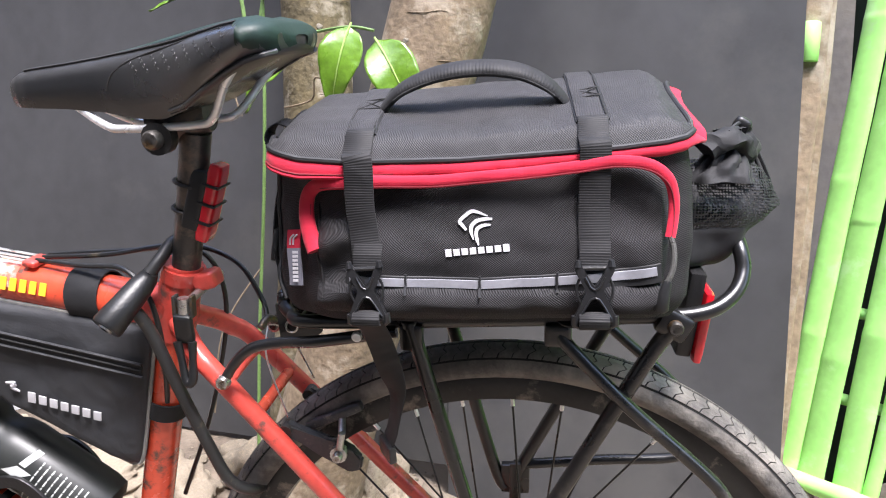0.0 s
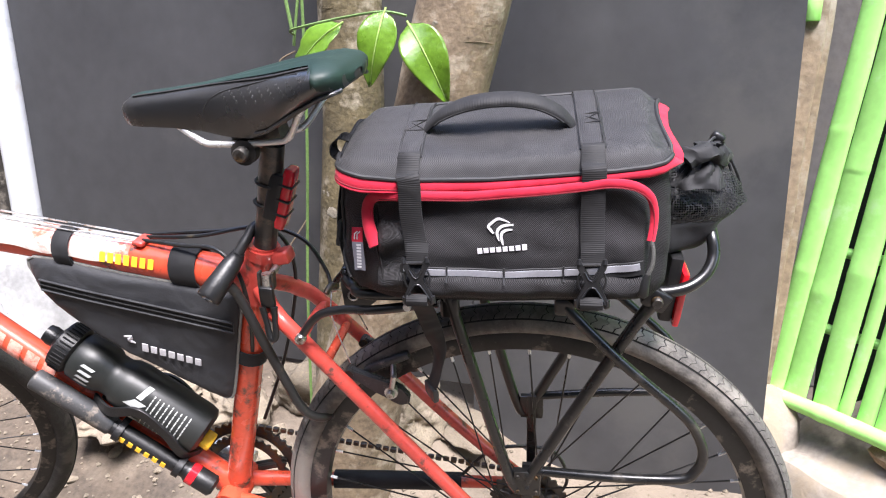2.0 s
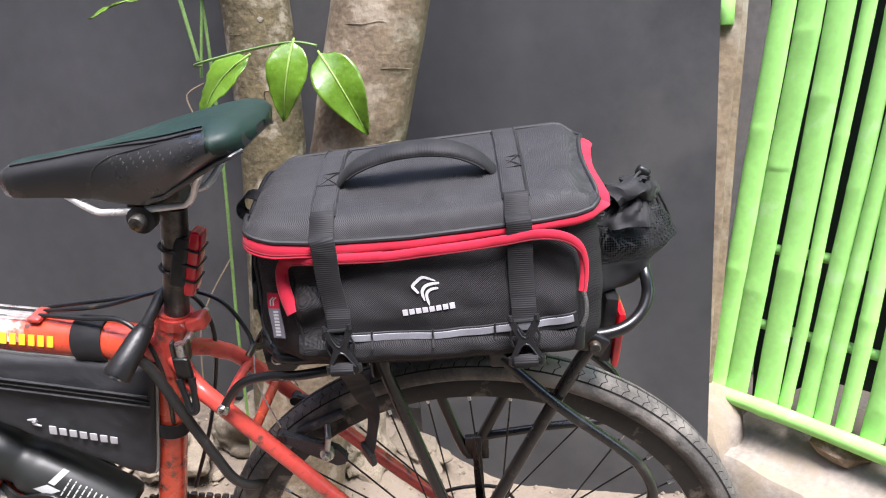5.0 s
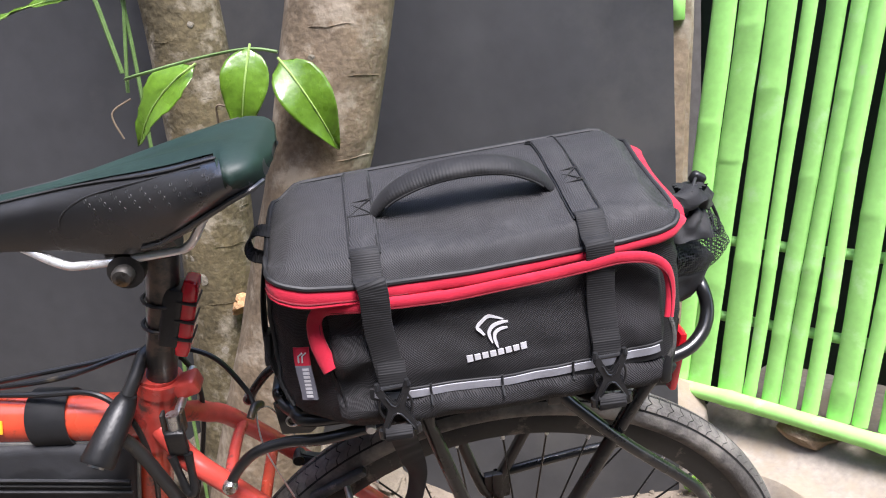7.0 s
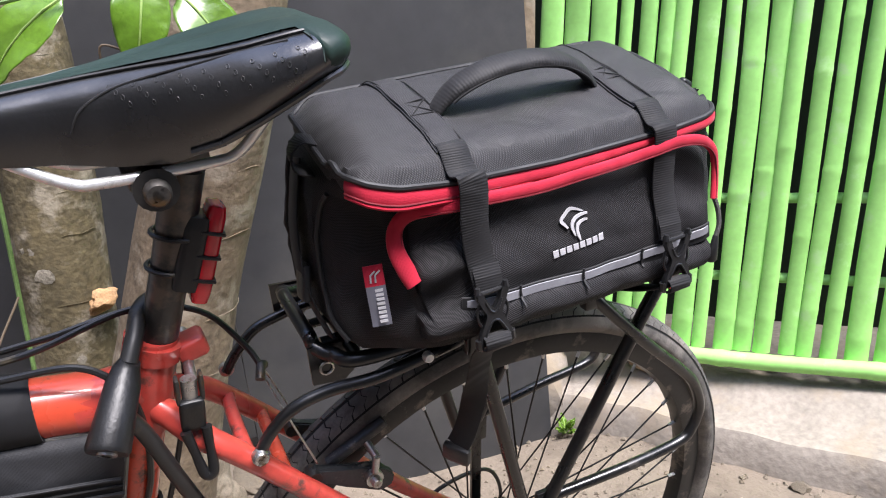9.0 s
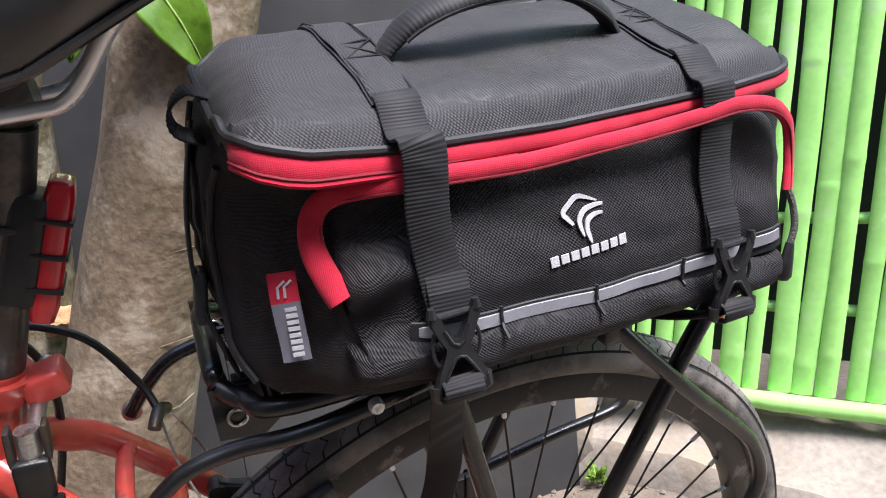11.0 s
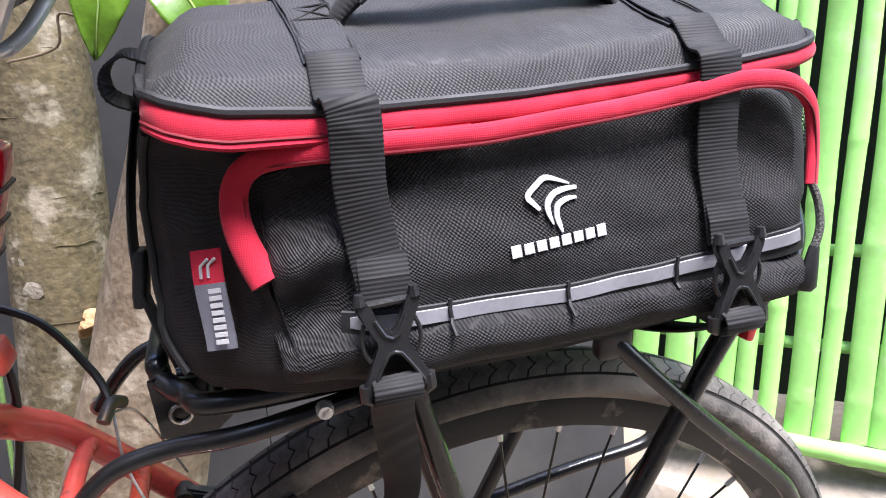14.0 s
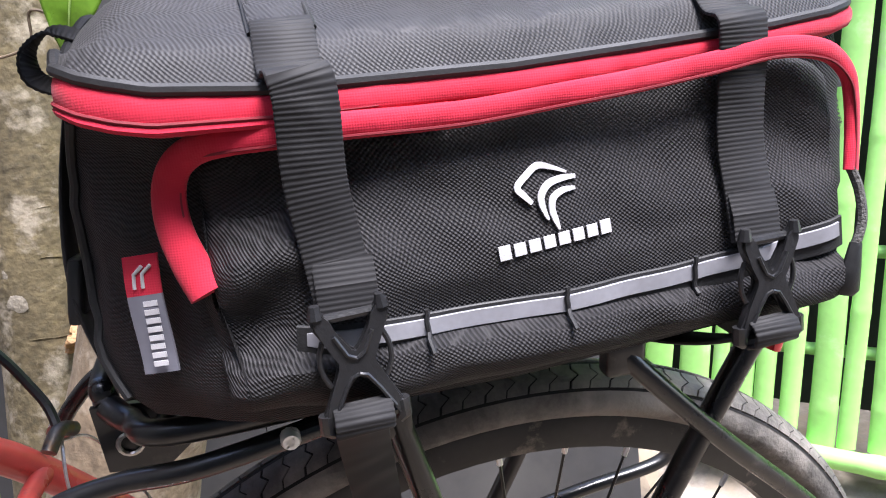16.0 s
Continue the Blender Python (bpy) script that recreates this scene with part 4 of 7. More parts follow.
def build_bicycle():
    wheel("rear_wheel", Matrix(), True, True, "black rear wheel with dark spokes")
    wheel("front_wheel", pose(-1.119, 0, 0.016) @ Matrix.Rotation(0.435, 4, "Z") @ Matrix.Rotation(0.233, 4, "X"), False, False, "black front wheel turned aside")
    # main tubes
    ft = rod("seat_tube", [(-0.426, 0.0, 0.015), (-0.376, -0.004, 0.205), (-0.330, -0.008, 0.378)], 0.0172, M["orange"], label="orange seat tube with scratches", seg=18)
    rod("seat_lug", [(-0.340, -0.007, 0.340), (-0.330, -0.008, 0.378), (-0.319, -0.009, 0.418)], [0.019, 0.0205, 0.0195], M["red_paint"], seg=18, label="red seat lug")
    rod("lug_sleeve", [(-0.380, -0.008, 0.374), (-0.350, -0.008, 0.374), (-0.325, -0.008, 0.380)], [0.022, 0.022, 0.018], M["red_paint"], seg=18)
    tt = rod("top_tube", [(-0.365, -0.007, 0.373), (-0.60, -0.003, 0.407), (-0.93, 0.0, 0.456)], 0.0228, M["orange"], seg=22, label="glossy white and orange top tube")
    # painted white upper half and the dark band on the top tube
    bm = B()
    a, b = V(-0.49, -0.005, 0.391), V(-0.925, 0.0, 0.4553)
    for i in range(41):
        t = i / 40
        c = a.lerp(b, t)
        hi = 2.62 + 0.06 * math.sin(t * 19) + (0.5 * (1 - min(1, t * 12)))
        lo = 0.12 - 0.22 * math.sin(t * 7) + 0.06 * math.sin(t * 41)
        ring = [bm.verts.new(c + V(0, -math.cos(lo + (hi - lo) * k / 10) * 0.0233, math.sin(lo + (hi - lo) * k / 10) * 0.0233)) for k in range(11)]
        if i:
            for k in range(10):
                bm.faces.new((prev[k], prev[k + 1], ring[k + 1], ring[k]))
        prev = ring
    part("white_panel", bm, M["white_paint"], tt, "white painted panel with chipped edge")
    for x0, lab in ((-0.460, "yellow printed word as bars"), (-0.68, "pale printed word as bars")):
        bm = B()
        for k in range(7):
            c = V(x0 - 0.0105 * k, 0, 0)
            cz = interp(-c.x, [0.365, 0.60, 0.93], [0.373, 0.407, 0.456])
            rbox(bm, (0.0075, 0.0012, 0.013), 0.0005, 2, Matrix.Translation((c.x, -0.0055 - 0.0224, cz + 0.0068)) @ pose(0, 0, 0, -17, 8, 0) @ Matrix.Shear("XY", 4, (0.0, 0.0)))
        part("lettering", bm, M["yellow"] if x0 > -0.5 else M["white_thread"], tt, lab)
    rod("down_tube", [(-0.432, 0.0, 0.022), (-0.62, 0.0, 0.172), (-0.92, 0.0, 0.424)], 0.0195, M["orange"], seg=20, label="orange down tube with worn pale decals")
    a, b = V(-0.655, 0, 0.2014), V(-0.80, 0, 0.3232)
    across = V(0.643, 0, 0.766)
    for k in range(7):
        bm = B()
        rows = []
        for e in (0.0, 1.0):
            rows.append([bm.verts.new(a.lerp(b, (k + 0.12 + 0.72 * e) / 7 + 0.03 * f) + V(0, -1, 0) * (0.0200 * math.cos(-0.45 + 1.25 * f)) + across * (0.0200 * math.sin(-0.45 + 1.25 * f))) for f in lin(0, 1, 7)])
        for q in range(6):
            bm.faces.new((rows[0][q], rows[0][q + 1], rows[1][q + 1], rows[1][q]))
        part("decal_bar", bm, M["faded_paint"], bike)
    rod("bottom_bracket", [(-0.428, -0.038, 0.012), (-0.428, 0.038, 0.012)], 0.021, M["orange"], seg=20)
    rod("head_tube", [(-0.905, 0, 0.485), (-0.935, 0, 0.39)], 0.021, M["orange"], seg=18)
    crown = V(-0.945, 0, 0.355)
    for s in (-1, 1):
        o = Matrix.Rotation(0.435, 4, "Z") @ V(0, s * 0.055, 0)
        rod("fork_leg", [crown + o * 0.8, crown.lerp(V(-1.119, 0, 0.016), 0.5) + o + V(0.012, 0, 0), V(-1.119, 0, 0.016) + o], [0.014, 0.011], M["orange"])
    rod("fork_crown", [crown + Matrix.Rotation(0.435, 4, "Z") @ V(0, -0.05, 0), crown + V(0, 0, 0.012), crown + Matrix.Rotation(0.435, 4, "Z") @ V(0, 0.05, 0)], 0.016, M["orange"])
    for s in (-1, 1):
        rod("seat_stay", [(-0.333, s * 0.006 - 0.008, 0.366), (-0.318, s * 0.020 - 0.006, 0.353), (-0.300, s * 0.036 - 0.004, 0.336), (-0.262, s * 0.046 - 0.002, 0.298), (-0.10, s * 0.058, 0.108), (-0.004, s * 0.066, 0.008)], [0.0105, 0.0105, 0.0105, 0.0095, 0.009, 0.008], M["red_paint"], seg=14)
        rod("chain_stay", [(-0.412, s * 0.022, 0.012), (-0.33, s * 0.034, 0.008), (-0.12, s * 0.056, 0.004), (-0.002, s * 0.066, 0.002)], [0.0115, 0.011, 0.0095, 0.008], M["orange"], seg=14)
        bm = B()
        prism(bm, [(-0.03, s * 0.064, -0.008), (0.012, s * 0.064, -0.016), (0.022, s * 0.064, 0.004), (0.008, s * 0.064, 0.022), (-0.028, s * 0.064, 0.024)], (0, s, 0), 0.006)
        part("dropout", bm, M["orange"], bike)
        bolt(bike, (0, s * 0.07, 0), 0.010, 0.012, (0, s, 0), M["dull_steel"])
    rod("stay_bridge", [(-0.270, -0.042, 0.309), (-0.271, -0.018, 0.311), (-0.271, 0.02, 0.311), (-0.268, 0.044, 0.309)], 0.0058, M["red_paint"])
    rod("brake_bridge", [(-0.243, -0.046, 0.278), (-0.243, 0.046, 0.278)], 0.006, M["orange"])
    bm = B()
    tube(bm, [(-0.29, 0.0395, 0.0065), (-0.20, 0.048, 0.0055), (-0.10, 0.0577, 0.0035)], 0.0135, 12)
    part("stay_wrap", bm, M["nylon"], bike, "black cloth wrap on the chain stay")
    # drive side
    gear("chainring", 0.080, 0.046, 40, -0.428, 0.012, M["dull_steel"], bike)
    gear("chainring", 0.062, 0.038, 32, -0.428, 0.012, M["dull_steel"], bike)
    for k, r in enumerate((0.052, 0.046, 0.039, 0.032, 0.026)):
        gear("sprocket", r, 0.034 + 0.0055 * k, int(r * 500), 0, 0, M["dull_steel"], bike, 0.0012)
    # chain: upper and lower run of small links
    for (ax, az), (bx, bz) in (((-0.424, 0.093), (-0.003, 0.041)), ((-0.432, -0.070), (0.0, -0.085))):
        n = 38
        bm = B()
        for k in range(n):
            t = (k + 0.5) / n
            rbox(bm, (0.0095, 0.005 if k % 2 else 0.0075, 0.0075), 0.002, 2, pose(ax + (bx - ax) * t, 0.046, az + (bz - az) * t, 0, math.degrees(math.atan2(az - bz, bx - ax)), 0))
        part("chain", bm, M["dull_steel"], bike, "greasy black chain")
    rod("crank_arm", [(-0.434, -0.056, 0.010), (-0.43, -0.072, 0.006), (-0.36, -0.078, -0.018), (-0.268, -0.080, -0.040)], [0.016, 0.014, 0.0115, 0.013], M["alloy"], seg=14, label="silver-white crank arm")
    rod("crank_axle", [(-0.428, -0.062, 0.012), (-0.428, -0.036, 0.012)], [0.012, 0.018], M["black_steel"])
    pedal = block("pedal", (0.092, 0.085, 0.022), pose(-0.272, -0.13, -0.052, 0, 30, 0), M["plastic"], r=0.006)
    for s in (-1, 1):
        block("reflector", (0.004, 0.055, 0.012), pose(-0.272 + s * 0.041, -0.13, -0.052 - s * 0.024, 0, 30, 0), M["yellow"], pedal, 0.001)
    rod("crank_arm", [(-0.428, 0.058, 0.012), (-0.50, 0.066, 0.035), (-0.588, 0.066, 0.062)], [0.015, 0.011, 0.012], M["alloy"], seg=12)
    # stand
    rod("kickstand", [(-0.115, -0.062, -0.005), (-0.105, -0.075, -0.05), (-0.06, -0.15, -0.36)], [0.012, 0.009, 0.008], M["black_steel"], label="black side stand")
    block("stand_clamp", (0.05, 0.03, 0.04), pose(-0.118, -0.062, 0.0), M["black_steel"], r=0.006)
    # derailleur
    block("derailleur", (0.05, 0.02, 0.03), pose(0.012, 0.075, -0.05, 0, 30, 0), M["dull_steel"], r=0.006)
    bm = B()
    prism(bm, [(0.0, 0.07, -0.05), (0.022, 0.07, -0.06), (0.005, 0.07, -0.135), (-0.018, 0.07, -0.13)], (0, 1, 0), 0.01)
    part("derailleur_cage", bm, M["dull_steel"], bike)
    # seat post, clamp and quick-release lever
    post = rod("seat_post", [(-0.318, -0.010, 0.405), (-0.297, -0.020, 0.475), (-0.277, -0.030, 0.548)], 0.0136, M["post"], seg=20, label="black seat post worn to rust")
    rod("seat_clamp", [(-0.321, -0.010, 0.402), (-0.317, -0.011, 0.415)], 0.0205, M["red_paint"], seg=18)
    ears = block("clamp_collar", (0.023, 0.024, 0.017), pose(-0.294, -0.012, 0.403, 0, -14, 0), M["red_paint"], r=0.004)
    rod("clamp_axle", [(-0.300, -0.042, 0.391), (-0.297, 0.02, 0.398)], 0.0042, M["steel"])
    lever = block("quick_release_lever", (0.018, 0.008, 0.030), pose(-0.3045, -0.049, 0.366, 8, 4, 0), M["plastic"], r=0.003, label="black quick-release lever with a looped end")
    rod("lever_loop", [(-0.312, -0.051, 0.354), (-0.3085, -0.054, 0.335), (-0.3055, -0.057, 0.318), (-0.3015, -0.058, 0.314), (-0.298, -0.057, 0.319), (-0.2975, -0.054, 0.336), (-0.297, -0.051, 0.354)], [0.0042, 0.0034, 0.0042, 0.0046, 0.0042, 0.0034, 0.0042], M["plastic"], lever, 10)
    rod("lever_cam", [(-0.3035, -0.046, 0.381), (-0.3025, -0.046, 0.396)], 0.0058, M["steel"], lever, 16)
    for dx in (-0.0085, 0.0085):
        block("cam_cheek", (0.0035, 0.010, 0.022), pose(-0.303 + dx, -0.046, 0.388, 0, 4, 0), M["dull_steel"], lever, 0.0015)
    # seat-post head
    head = rod("post_head", [(-0.315, -0.030, 0.553), (-0.277, -0.030, 0.560), (-0.262, -0.030, 0.562)], [0.016, 0.0175, 0.014], M["post"], seg=14)
    rod("clamp_bolt", [(-0.298, -0.066, 0.545), (-0.298, 0.006, 0.545)], 0.0075, M["dull_steel"], head, 14)
    rod("clamp_nut", [(-0.298, -0.060, 0.545), (-0.298, -0.048, 0.545)], 0.014, M["post"], head, 16)
    bolt(head, (-0.298, -0.062, 0.545), 0.0085, 0.009, (0, -1, 0), M["dull_steel"])
    build_saddle()
    build_brakes()
    build_cables()
    build_rack()


def build_saddle():
    """Lofted shell: nose, waist and broad tail; a lower skirt, two rails, piping, dots."""
    YC = -0.034
    ST = [  # x, half width, top z, side z, skirt z
        (-0.4405, 0.003, 0.587, 0.584, 0.581), (-0.4385, 0.0085, 0.5925, 0.585, 0.577), (-0.434, 0.0135, 0.5975, 0.587, 0.573), (-0.426, 0.0175, 0.6015, 0.589, 0.5715), (-0.415, 0.0200, 0.604, 0.590, 0.571), (-0.38, 0.0215, 0.608, 0.594, 0.570),
        (-0.345, 0.0235, 0.613, 0.597, 0.567), (-0.315, 0.029, 0.619, 0.598, 0.562), (-0.285, 0.039, 0.626, 0.600, 0.562), (-0.258, 0.052, 0.632, 0.604, 0.571),
        (-0.237, 0.064, 0.636, 0.610, 0.584), (-0.214, 0.071, 0.640, 0.618, 0.598), (-0.197, 0.072, 0.641, 0.625, 0.607), (-0.184, 0.066, 0.638, 0.627, 0.611), (-0.176, 0.052, 0.633, 0.626, 0.614), (-0.1735, 0.034, 0.629, 0.6245, 0.616), (-0.1725, 0.006, 0.624, 0.622, 0.619)]
    xs = [s[0] for s in ST]

    def st(x):
        return [float(np.interp(x, xs, [s[k] for s in ST])) for k in range(1, 5)]

    def at(x, a):
        """Surface point: a from -1 (near skirt) over 0 (crown) to 1 (far skirt)."""
        w, zt, zs, zk = st(x)
        s = abs(a)
        sg = -1 if a < 0 else 1
        groove = 0.0035 * max(0, 1 - (s / 0.12) ** 2) * smooth(-0.40, -0.30, x) * (1 - smooth(-0.2, -0.17, x))
        if s < 0.6:
            th = s / 0.6 * math.pi / 2
            y = w * math.sin(th) ** 0.95 if th > 0 else 0
            z = zs + (zt - zs) * math.cos(th) ** 0.8 if th < math.pi / 2 - 1e-6 else zs
        else:
            t = (s - 0.6) / 0.4
            y = w * (1 + 0.02 * math.sin(t * math.pi) - 0.20 * t * t)
            z = zs + (zk - zs) * t
        return V(x, YC + sg * y, z - groove)
    X = list(lin(-0.4405, -0.41, 16)) + list(lin(-0.40, -0.194, 34)) + list(lin(-0.190, -0.1725, 9))
    bm = B()
    A = [-1 + 2 * k / 40 for k in range(41)]
    g = [[bm.verts.new(at(x, a)) for a in A] for x in X]
    for i in range(len(X) - 1):
        for k in range(40):
            bm.faces.new((g[i][k], g[i][k + 1], g[i + 1][k + 1], g[i + 1][k]))
    for e in (g[0], g[-1]):
        bm.faces.new(e)
    for i in range(len(X) - 1):
        bm.faces.new((g[i][0], g[i + 1][0], g[i + 1][-1], g[i][-1]))
    sad = part("saddle", bm, M["saddle"], bike, "black vinyl saddle with a dark green back")
    # green panel down the middle and over the tail
    bm = B()
    rows = []
    for x in list(lin(-0.425, -0.1728, 60)):
        lim = 0.17 + 0.10 * smooth(-0.36, -0.25, x) + 0.75 * smooth(-0.207, -0.192, x)
        rows.append([bm.verts.new(at(x, -lim + 2 * lim * k / 24) + V(0.0, 0, 0.0012) + (V(0.0008, 0, 0) if x > -0.194 else V(0, 0, 0)) + V(0, (-0.0009 if k < 12 else 0.0009) * smooth(0.3, 0.7, lim), 0)) for k in range(25)])
    for i in range(len(rows) - 1):
        for k in range(24):
            bm.faces.new((rows[i][k], rows[i][k + 1], rows[i + 1][k + 1], rows[i + 1][k]))
    part("green_panel", bm, M["saddle_green"], sad, "dark green vinyl panel")
    for sg in (-1, 1):
        bm = B()
        tube(bm, [at(x, sg * (0.205 + 0.12 * smooth(-0.36, -0.25, x))) + V(0, 0, 0.001) for x in lin(-0.42, -0.204, 40)], 0.0012, 6)
        part("seam", bm, M["dot"], sad)
        bm = B()
        tube(bm, [at(x, sg * (0.66 + 0.28 * smooth(-0.34, -0.27, x) - 0.02 * smooth(-0.22, -0.17, x))) + V(0, 0, -0.002) for x in lin(-0.275, -0.177, 34)], 0.0024, 8)
        part("edge_piping", bm, M["saddle"], sad)
        bm = B()
        tube(bm, curve_path([at(-0.336, sg * 0.74), at(-0.330, sg * 0.60), at(-0.318, sg * 0.48), at(-0.30, sg * 0.40), at(-0.26, sg * 0.36), at(-0.215, sg * 0.36)], 6), 0.0008, 6)
        part("seam", bm, M["dot"], sad)
        for i in range(9):
            for j in range(4):
                x = -0.312 + 0.0125 * i + 0.003 * j
                a = sg * (0.42 + 0.055 * j + 0.004 * i)
                if i > 7 and j > 1:
                    continue
                p, q1, q2 = at(x, a), at(x + 0.002, a), at(x, a + 0.03)
                nn = (q1 - p).cross(q2 - p).normalized()
                if nn.y * sg < 0:
                    nn = -nn
                bm = B()
                tube(bm, [p + (q1 - p).normalized() * 0.0010 * math.cos(t) + (q2 - p).normalized() * 0.0015 * math.sin(t) + nn * 0.0000 for t in lin(0, 2 * math.pi, 9)[:-1]], 0.00028, 5, True)
                part("dot", bm, M["dot"], sad)
    bm = B()
    rows = []
    for x in lin(-0.42, -0.188, 20):
        w, zt, zs, zk = st(x)
        rows.append([bm.verts.new((x, YC + w * 0.8 * k / 4, zk + 0.004)) for k in range(-4, 5)])
    for i in range(19):
        for k in range(8):
            bm.faces.new((rows[i][k], rows[i][k + 1], rows[i + 1][k + 1], rows[i + 1][k]))
    part("shell", bm, M["plastic"], sad)
    for sg in (-1, 1):
        rod("rail", [(-0.375, YC + sg * 0.012, 0.572), (-0.345, YC + sg * 0.020, 0.556), (-0.325, YC + sg * 0.022, 0.5535), (-0.265, YC + sg * 0.022, 0.556), (-0.245, YC + sg * 0.026, 0.562), (-0.226, YC + sg * 0.040, 0.588), (-0.214, YC + sg * 0.045, 0.602)], 0.0036, M["alloy"], sad, 10, "pale steel saddle rail")


def build_brakes():
    """Cantilever arm on the near stay, its pad, boss and cable; the far one half hidden."""
    for s in (-1, 1):
        bm = B()
        o = [(-0.225, 0.258), (-0.218, 0.265), (-0.198, 0.255), (-0.180, 0.247), (-0.166, 0.247), (-0.154, 0.238), (-0.144, 0.228), (-0.146, 0.216), (-0.158, 0.212), (-0.172, 0.220), (-0.188, 0.234), (-0.204, 0.243), (-0.221, 0.249)]
        prism(bm, [(x, s * 0.030, z) for x, z in o], (0, s, 0), 0.010)
        bmesh.ops.bevel(bm, geom=bm.edges[:], offset=0.0022, segments=2, affect="EDGES")
        arm = part("brake_arm", bm, M["grey_plastic"], bike, "black cantilever brake arm")
        rod("brake_boss", [(-0.166, s * 0.030, 0.236), (-0.166, s * 0.046, 0.236)], 0.0085, M["steel"], arm, 12)
        bolt(arm, (-0.166, s * 0.046, 0.236), 0.0052, 0.007, (0, s, 0))
        rod("arm_cap", [(-0.219, s * 0.028, 0.257), (-0.219, s * 0.043, 0.257)], 0.0065, M["dull_steel"], arm, 12)
        rod("pad_post", [(-0.165, s * 0.044, 0.242), (-0.162, s * 0.042, 0.258)], 0.0036, M["steel"], arm)
        block("brake_pad", (0.064, 0.011, 0.0095), pose(-0.174, s * 0.024, 0.266, 0, -25, 0), M["grey_plastic"], arm, 0.003)
        rod("pad_holder", [(-0.162, s * 0.042, 0.258), (-0.166, s * 0.024, 0.266)], 0.0036, M["steel"], arm)
        rod("brake_wire", [(-0.215, s * 0.040, 0.272), (-0.235, s * 0.03, 0.33), (-0.243, 0.0, 0.352)], 0.0009, M["steel"], arm, 6)
    rod("cable_yoke", [(-0.247, -0.01, 0.352), (-0.243, 0.0, 0.358), (-0.239, 0.01, 0.352)], 0.004, M["dull_steel"])


def build_cables():
    for k, dy in enumerate((-0.010, 0.0, 0.010)):
        rod("cable", [(-0.93, dy, 0.4845), (-0.70, dy - 0.002, 0.4505), (-0.486, dy - 0.004, 0.418)], 0.0013, M["steel"], seg=6)
    clip = block("cable_stop", (0.015, 0.028, 0.007), pose(-0.478, -0.006, 0.416, 0, 8, 0), M["red_paint"], r=0.003)
    block("cable_stop", (0.015, 0.028, 0.007), pose(-0.795, -0.002, 0.4625, 0, 8, 0), M["red_paint"], r=0.003)
    rod("cable_sleeve", [(-0.475, -0.010, 0.418), (-0.42, -0.018, 0.416), (-0.37, -0.030, 0.418), (-0.345, -0.036, 0.395), (-0.338, -0.036, 0.36), (-0.342, -0.030, 0.31), (-0.352, -0.020, 0.27)], 0.0026, M["rubber_hose"], seg=8)
    rod("cable_sleeve", [(-0.475, 0.0, 0.418), (-0.40, -0.006, 0.424), (-0.33, 0.018, 0.428), (-0.28, 0.022, 0.41), (-0.252, 0.012, 0.375), (-0.243, 0.0, 0.357)], 0.0026, M["rubber_hose"], seg=8)
    rod("cable_sleeve", [(-0.475, 0.009, 0.418), (-0.39, 0.014, 0.422), (-0.32, 0.026, 0.42), (-0.30, 0.03, 0.36), (-0.33, 0.03, 0.24), (-0.38, 0.03, 0.12)], 0.0026, M["rubber_hose"], seg=8)
    rod("cable_sleeve", [(-0.10, 0.062, 0.012), (-0.05, 0.075, 0.055), (0.03, 0.085, 0.05), (0.055, 0.085, -0.005), (0.03, 0.08, -0.045)], 0.0026, M["rubber_hose"], seg=8)


